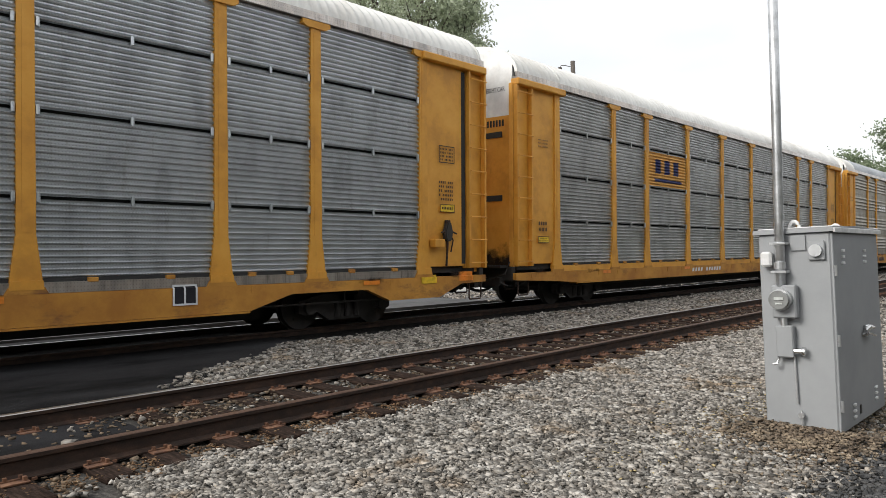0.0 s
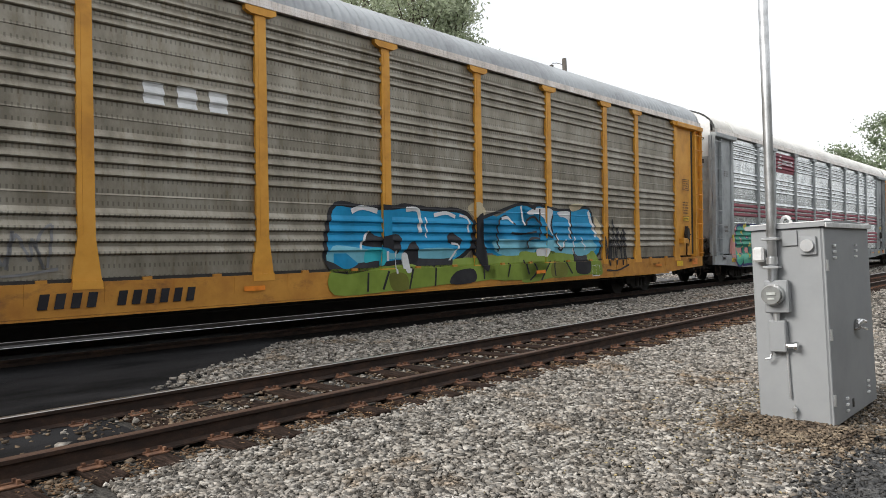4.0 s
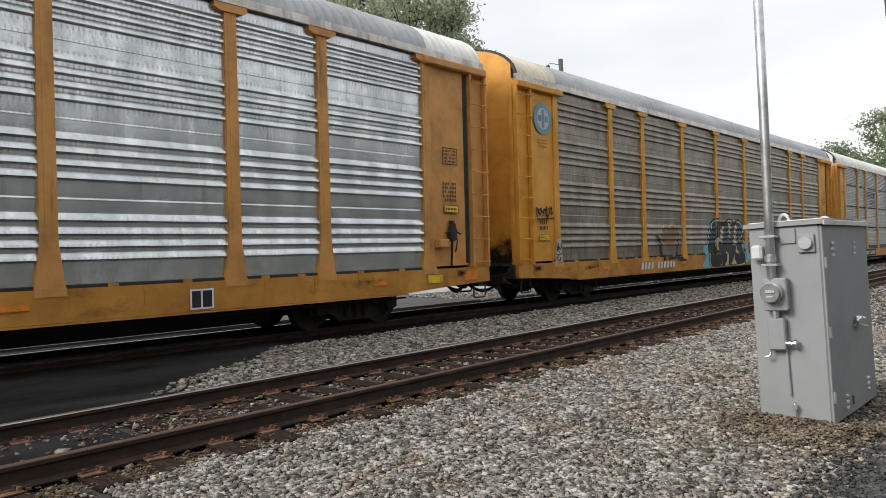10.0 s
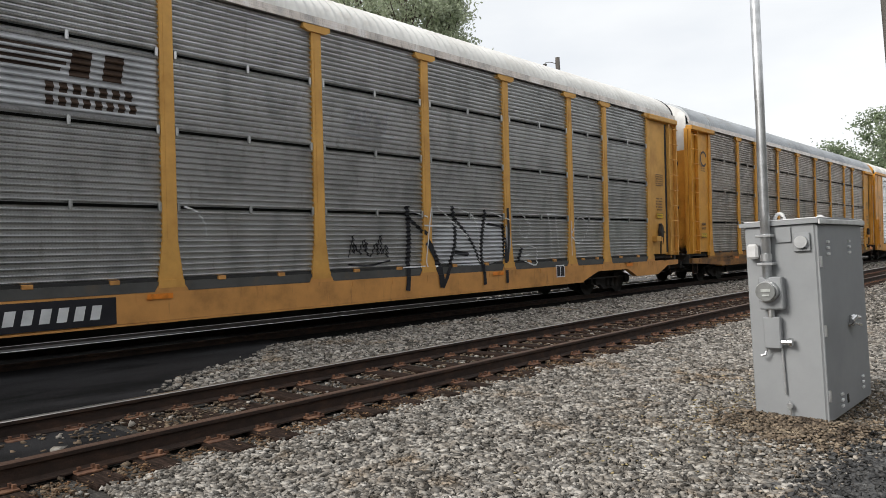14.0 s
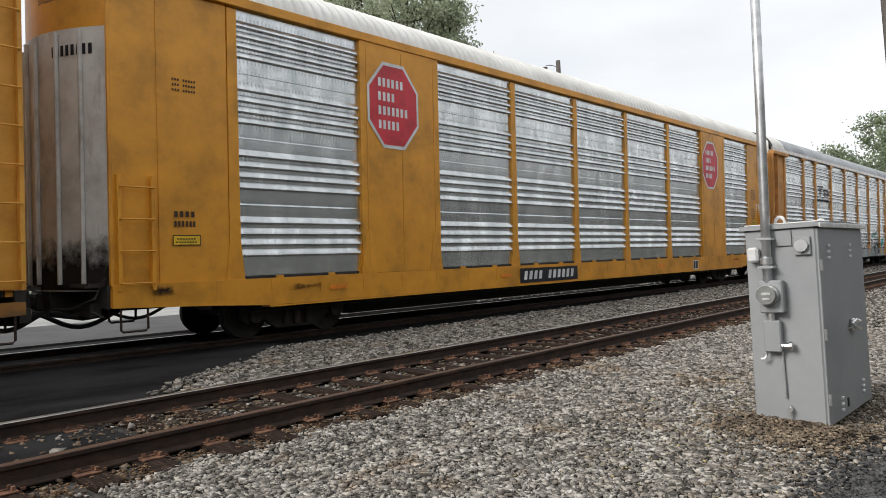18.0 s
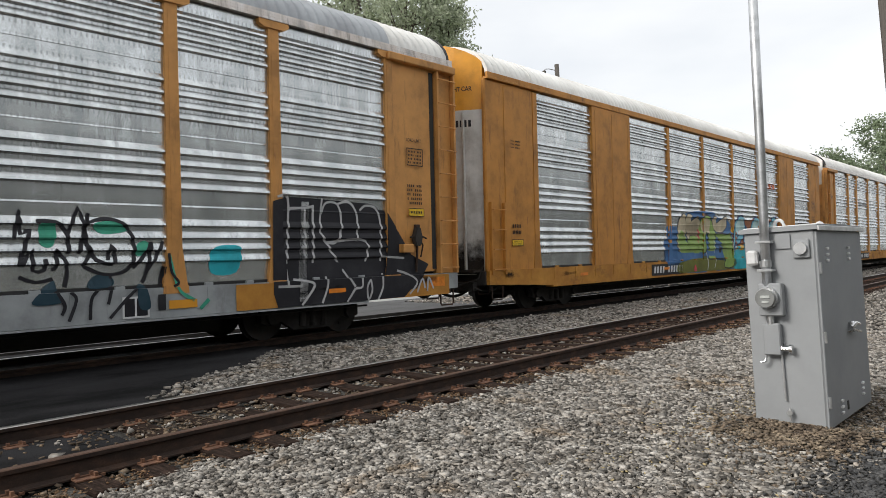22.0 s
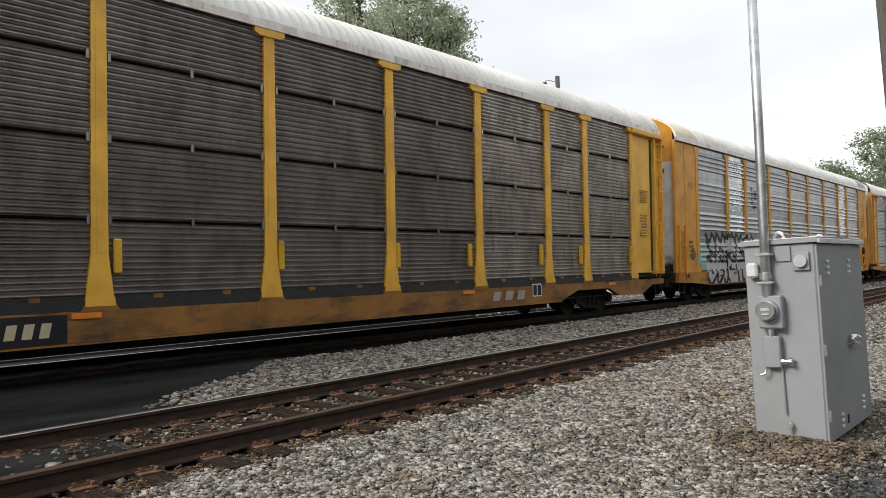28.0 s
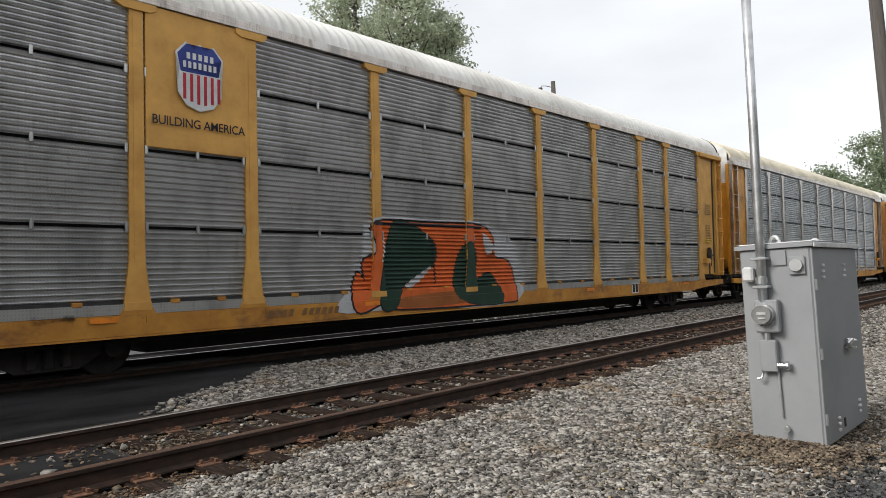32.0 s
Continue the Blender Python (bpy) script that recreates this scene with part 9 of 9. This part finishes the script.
blob(car, c, [(11.8, 0.86), (11.78, 1.68), (12.22, 2.12), (12.48, 1.84), (12.44, 1.26), (12.98, 1.4), (13.36, 0.7)], "forest", 4)
stroke(car, c, [(9.32, 2.44), (10.9, 2.46), (12.68, 2.46)], "black", 0.06, 5)
stroke(car, c, [(11, 2.14), (11.08, 1.2)], "black", 0.05, 5)
stroke(car, c, [(9.56, 2.2), (9.6, 1.9), (9.5, 1.68)], "white", 0.04, 5)
blob(car, c, [(10.2, 1.22), (10.98, 1.6), (10.64, 1.3), (10.3, 1.14)], "silver", 5)
blob(car, c, [(12.74, 2.34), (13.14, 2.02), (12.86, 1.84)], "silver", 5)
blob(car, c, [(9.98, 0.94), (12.04, 1.02), (12.02, 0.76), (10.08, 0.74)], "rust", 3)
for k in (5, 3, 9, 13):
    car, c = on(k)
    lettering(car, c, "slogan", "LOAD LIMIT", 25.72, 26.15, 3.85, 3.92, P["black"], 0, 0.004)

# lettering on the end hoods
for k in (1, 3, 4, 6, 8, 9, 10, 11, 12, 13, 14):
    car, c = on(k)
    bm = text_bm("EXCESS HEIGHT CAR", 0, 1.0, 0, 0.11, 0.01)
    dark = P["black"]
    for v in bm.verts:
        y = -0.28 - v.co.x
        v.co = (0.1 - bulge(c) * (1 - (y / 1.48) ** 2) - 0.006, y, 5.35 + v.co.z)
    part("hood_lettering", bm, dark, car, "black hood lettering")
    bm = bmesh.new()
    for p in bars(8, -1.25, -0.55, 4.5, 4.66):
        bm.faces.new([bm.verts.new((0.1 - bulge(c) * (1 - (y / 1.48) ** 2) - 0.007, y, z)) for y, z in p])
    part("door_number_bars", bm, dark, car)


# ---- equipment cabinet, its meter and conduit ----
def cabinet():
    cab = thing("equipment_cabinet", "tall grey steel electrical cabinet standing on the gravel", "cabinet", pose(6.92, 1.80, -0.31, -1.7, 0, 0))
    Wd, Dp, Hh = 0.615, 1.58, 1.85
    part("body", boxes((0, Dp, 0, Wd, 0.05, Hh), bevel=0.012), M["cabinet"], cab)
    # Dark block under the raised body; its black stands for the shade there.
    part("plinth", boxes((0.06, Dp - 0.04, 0.05, Wd - 0.05, -0.06, 0.05)), M["steel_dark"], cab)
    bm = bmesh.new()
    outline(bm, [(-0.03, Hh), (Dp + 0.05, Hh), (Dp + 0.05, Hh + 0.035), (Dp * 0.5, Hh + 0.06), (-0.03, Hh + 0.04)], -0.035, Wd + 0.04)
    part("lid", bm, M["cabinet"], cab)
    part("lid_edge", boxes((-0.028, Dp + 0.05, -0.05, -0.037, Hh - 0.012, Hh + 0.034), bevel=0.004), M["cabinet_lid"], cab, "white lid edge")
    part("lid_top", boxes((-0.01, Dp + 0.04, -0.03, Wd, Hh + 0.042, Hh + 0.052), bevel=0.003), M["cabinet_lid"], cab, "white lid top")
    part("nameplate", boxes((-0.018, -0.013, 0.2, 0.33, Hh - 0.16, Hh - 0.02), bevel=0.002), M["cabinet"], cab)
    eye = bmesh.new()
    tube(eye, [(0, -0.042 + 0.042 * (1 - math.cos(a)), 0.06 * math.sin(a)) for a in (math.pi * i / 10 for i in range(11))], 0.016, 8)
    eye_me = mesh_of("lifting_eye", eye, M["cabinet_lid"], True)
    for x, y in ((0.06, 0.31), (Dp - 0.2, 0.31)):
        part("lifting_eye", eye_me, None, cab).location = (x, y, Hh + 0.05)
    door = part("door", boxes((0.004, Dp - 0.004, -0.02, 0.0, 0.06, Hh - 0.012), bevel=0.006), M["cabinet"], cab)
    bm = bmesh.new()
    tube(bm, [(0.8, -0.06, 0.9), (0.98, -0.06, 0.93), (1.1, -0.06, 0.91)], 0.018, 8)
    tube(bm, [(0.84, -0.02, 0.86), (0.84, -0.07, 0.88), (1.06, -0.08, 0.84)], 0.014, 8)
    box(bm, 0.86, 0.98, -0.05, -0.02, 0.84, 0.95, 0.006)
    part("handle", bm, M["chrome"], door, "polished latch handle")
    vent = mesh_of("vent_slot", boxes((-0.03, 0.03, -0.04, -0.02, -0.012, 0.012), bevel=0.004), M["cabinet_lid"])
    for x, z in ((0.27, 1.62), (1.02, 1.62), (0.42, 0.2), (1.22, 0.25)):
        for i in range(3):
            part("vent_slot", vent, None, door).location = (x, 0, z + 0.055 * (i - 1))
    hinge = mesh_of("hinge", tube(bmesh.new(), [(0, -0.03, -0.05), (0, -0.03, 0.05)], 0.013, 8), M["zinc_pipe"])
    for z in (0.3, 0.88, 1.5):
        part("hinge", hinge, None, door).location = (0.02, 0, z)
    part("key_plate", boxes((0.62, 0.66, -0.028, -0.02, 0.14, 0.22)), M["steel_dark"], door)
    # on the end: lamp, meter, boxes, knob
    bm = boxes((-0.10, -0.014, 0.475, 0.575, 1.55, 1.69), bevel=0.02)
    part("photocell", bm, M["cabinet_lid"], cab, "small white sensor box")
    meter = part("meter_box", boxes((-0.11, -0.014, 0.275, 0.485, 1.08, 1.38), bevel=0.012), M["cabinet"], cab)
    bm = bmesh.new()
    disc(bm, (-0.13, 0.395, 1.25), (1, 0, 0), 0.097, 0.06, 28)
    part("meter_ring", bm, M["zinc_pipe"], meter, "steel meter ring")
    bm = bmesh.new()
    disc(bm, (-0.17, 0.395, 1.25), (1, 0, 0), 0.084, 0.07, 28)
    part("meter_glass", bm, M["glass"], meter, "grey meter glass")
    bm = boxes((-0.212, -0.206, 0.35, 0.43, 1.25, 1.275), (-0.212, -0.206, 0.36, 0.42, 1.21, 1.225))
    part("meter_dial", bm, M["dial"], meter, "pale meter dial")
    part("junction_box", boxes((-0.09, -0.014, 0.32, 0.47, 0.72, 1.01), bevel=0.01), M["cabinet"], cab)
    bm = bmesh.new()
    tube(bm, [(-0.06, 0.40, 1.0), (-0.06, 0.40, 1.08)], 0.03, 10)
    part("nipple", bm, M["zinc_pipe"], cab)
    bm = bmesh.new()
    tube(bm, [(-0.06, 0.32, 0.78), (-0.06, 0.25, 0.78)], 0.026, 10)
    disc(bm, (-0.06, 0.24, 0.78), (0, 1, 0), 0.04, 0.025, 16)
    part("knob", bm, M["chrome"], cab, "shiny round knob")
    bm = bmesh.new()
    tube(bm, [(-0.06, 0.45, 0.72), (-0.07, 0.47, 0.66), (-0.07, 0.51, 0.65)], 0.012, 8)
    part("latch", bm, M["zinc_pipe"], cab)
    bm = bmesh.new()
    tube(bm, [(-0.025, 0.335, 0.72), (-0.025, 0.325, 0.3)], 0.01, 6)
    part("ground_wire", bm, M["zinc_pipe"], cab)
    bm = bmesh.new()
    tube(bm, [(-0.04, 0.29, 0.24), (-0.04, 0.29, 0.02)], 0.009, 6)
    disc(bm, (-0.05, 0.29, 0.2), (1, 0, 0), 0.025, 0.03, 10)
    part("ground_rod", bm, M["zinc_pipe"], cab)
    vent = part("vent_plate", boxes((-0.03, -0.014, 0.04, 0.18, 1.6, 1.77), bevel=0.006), M["cabinet"], cab)
    bm = bmesh.new()
    disc(bm, (-0.045, 0.11, 1.685), (1, 0, 0), 0.055, 0.04, 20)
    part("vent_cap", bm, M["zinc_pipe"], vent)
    # conduit that rises out of the meter and far above the lid
    bm = bmesh.new()
    tube(bm, [(-0.07, 0.41, 1.36), (-0.07, 0.40, 2.0), (-0.07, 0.38, 3.0), (-0.07, 0.35, 4.9)], 0.042, 14)
    part("conduit", bm, M["zinc_pipe"], cab, "tall galvanised conduit pipe", True)
    strap = mesh_of("conduit_strap", boxes((-0.12, -0.014, -0.07, 0.07, -0.012, 0.012), bevel=0.004), M["zinc_pipe"])
    for z in (1.5, 1.76):
        part("conduit_strap", strap, None, cab).location = (0, 0.41, z)
    bm = bmesh.new()
    disc(bm, (-0.07, 0.41, 1.56), (0, 0, 1), 0.052, 0.06, 14)
    part("coupling", bm, M["zinc_pipe"], cab)
    return cab


cabinet()


# ---- poles and trees ----
def utility_pole(x, y, h, r, label, lean=0.0):
    p = thing("utility_pole", label, "utility pole", pose(x, y, float(ground_z(np.array(x), np.array(y))) - 0.1, -lean, 0, 0))
    part("shaft", tube(bmesh.new(), [(0, 0, h * i / 6) for i in range(7)], r, 12, r * 0.75), M["pole_wood"], p, smooth=True)
    return p


utility_pole(17.15, 2.76, 11.0, 0.15, "dark wooden utility pole beside the near track", 2.6)
far_pole = utility_pole(57.0, 36.6, 19.5, 0.28, "grey utility pole with a lamp arm beyond the train", 1.5)
bm = bmesh.new()
tube(bm, [(0, 0, 18.9), (-0.5, 0.5, 19.1), (-0.8, 0.8, 19.1), (-0.85, 0.85, 18.95)], 0.035, 6)
box(bm, -1.02, -0.72, 0.72, 1.02, 18.75, 18.95, 0.03)
part("lamp_arm", bm, M["pole_wood"], far_pole)


def tree(x, y, height, radius, seed, leaves, mat, label, low=0.3, size=0.28, clumps=60, tall=1.0):
    r = np.random.default_rng(seed)
    t = thing("tree", label, "tree", pose(x, y, float(ground_z(np.array(x), np.array(y))) - 0.1))
    bm = bmesh.new()
    trunk = [(0.25 * math.sin(i * 0.9 + seed), 0.25 * math.cos(i * 1.3 + seed), height * 0.9 * i / 8) for i in range(9)]
    tube(bm, trunk, height * 0.018, 9, height * 0.003)
    part("trunk", bm, M["bark"], t, smooth=True)
    tips = []
    bm = bmesh.new()
    for i in range(clumps):
        h = height * (low + (0.98 - low) * r.uniform(0, 1))
        f = (h / height - low) / (1 - low)
        reach = radius * (math.sin(math.pi * min(1, 0.12 + 0.86 * f)) ** 0.7) * r.uniform(0.55, 1.08)
        a = r.uniform(0, 2 * math.pi)
        tip = np.array([reach * math.cos(a), reach * math.sin(a), h])
        base = np.array([0, 0, h - reach * r.uniform(0.4, 0.9)])
        base[2] = max(base[2], height * low * 0.6)
        mid = (base + tip) / 2 + np.array([0, 0, -0.12 * reach])
        tube(bm, [tuple(base), tuple(mid), tuple(tip)], height * 0.0045, 5, height * 0.0012)
        tips.append((tip, mid))
    part("branching", bm, M["bark"], t)
    per = leaves // (clumps * 2)
    pos = []
    for tip, mid in tips:
        s = radius * r.uniform(0.08, 0.17)
        pos.append(tip + r.normal(0, 1, (per, 3)) * np.array([s, s, s * 0.85 * tall]))
        pos.append(mid + (tip - mid) * r.uniform(0, 1, (per, 1)) + r.normal(0, 1, (per, 3)) * s * 0.8)
    pos = np.concatenate(pos)
    n = len(pos)
    u = r.normal(0, 1, (n, 3))
    u /= np.linalg.norm(u, axis=1)[:, None]
    w = np.cross(u, r.normal(0, 1, (n, 3)))
    w /= np.linalg.norm(w, axis=1)[:, None]
    sz = size * r.uniform(0.6, 1.3, (n, 1))
    v = np.stack([pos - u * sz, pos + w * sz * 0.5, pos + u * sz, pos - w * sz * 0.5], 1).reshape(-1, 3)
    ob = new("crown", from_arrays("crown", v, np.arange(n * 4).reshape(n, 4), mat))
    ob.parent = t
    return t


for i, (x, y, h, rad) in enumerate(((42.0, 37.6, 22.4, 3.6), (39.4, 39.6, 25.5, 4.0), (39.0, 44.5, 30.0, 4.2))):
    tree(x, y, h, rad, 3 + i, 20000, M["leaf"], "tall pale-green tree with sparse leaves beyond the train", 0.3, 0.16, 90)
for i, (x, y, h, rad) in enumerate(((128.0, 23.5, 22.0, 7.0), (126.0, 31.0, 17.0, 5.5), (150.0, 24.0, 19.0, 8.0))):
    tree(x, y, h, rad, 13 + i, 16000, M["leaf_far"], "dark green tree far off along the line", 0.15, 0.25, 60)


# ---- what moves: the wagons roll past, their wheels turn ----
SPEED = ((0, 11.02), (4, 11.27), (8, 11.45), (12, 11.63), (16, 12.02), (20, 12.14), (24, 12.33), (28, 12.57), (32, 12.86))
SHIFT = {0: -0.1, 1: 0.1, 2: 0.05, 5: -0.08, 7: -0.04, 9: -0.08, 11: 0.26, 12: 0.3, 13: 0.15, 14: 0.2, 20: 0.1, 21: 0.2, 22: 0.55, 23: 0.4, 24: -0.06, 28: 0.09, 30: 0.06, 32: -0.31}


def rolled(t):
    """Metres that the train has gone at t seconds."""
    d = 0.0
    for (t0, v0), (t1, v1) in zip(SPEED, SPEED[1:]):
        if t > t0:
            s = min(t, t1) - t0
            d += v0 * s + (v1 - v0) / (t1 - t0) * s * s / 2
    return d


def motions():
    times = [i * 1.0 for i in range(33)]
    for k, car in enumerate(CARS):
        walk(car, [(t, pose(-14.80 + PITCH * k - rolled(t) + SHIFT.get(int(t), 0.0), TRAIN_Y, 0.0, CANT, 0, 0)) for t in times])
    for n, (w, dx) in enumerate(WHEELS):
        start = -14.80 + PITCH * (n // 4)
        seen = [i for i in range(961) if -30 < start - rolled(i / 30) < 62]
        rows = [(i / 30, pose(dx, 0, 0.42, 0, -math.degrees(rolled(i / 30) / 0.42) % 360, 0)) for i in seen]
        walk(w, ([(0.0, rows[0][1])] if seen[0] > 0 else []) + rows + ([(32.0, rows[-1][1])] if seen[-1] < 960 else []))


CANT = 0.6
motions()
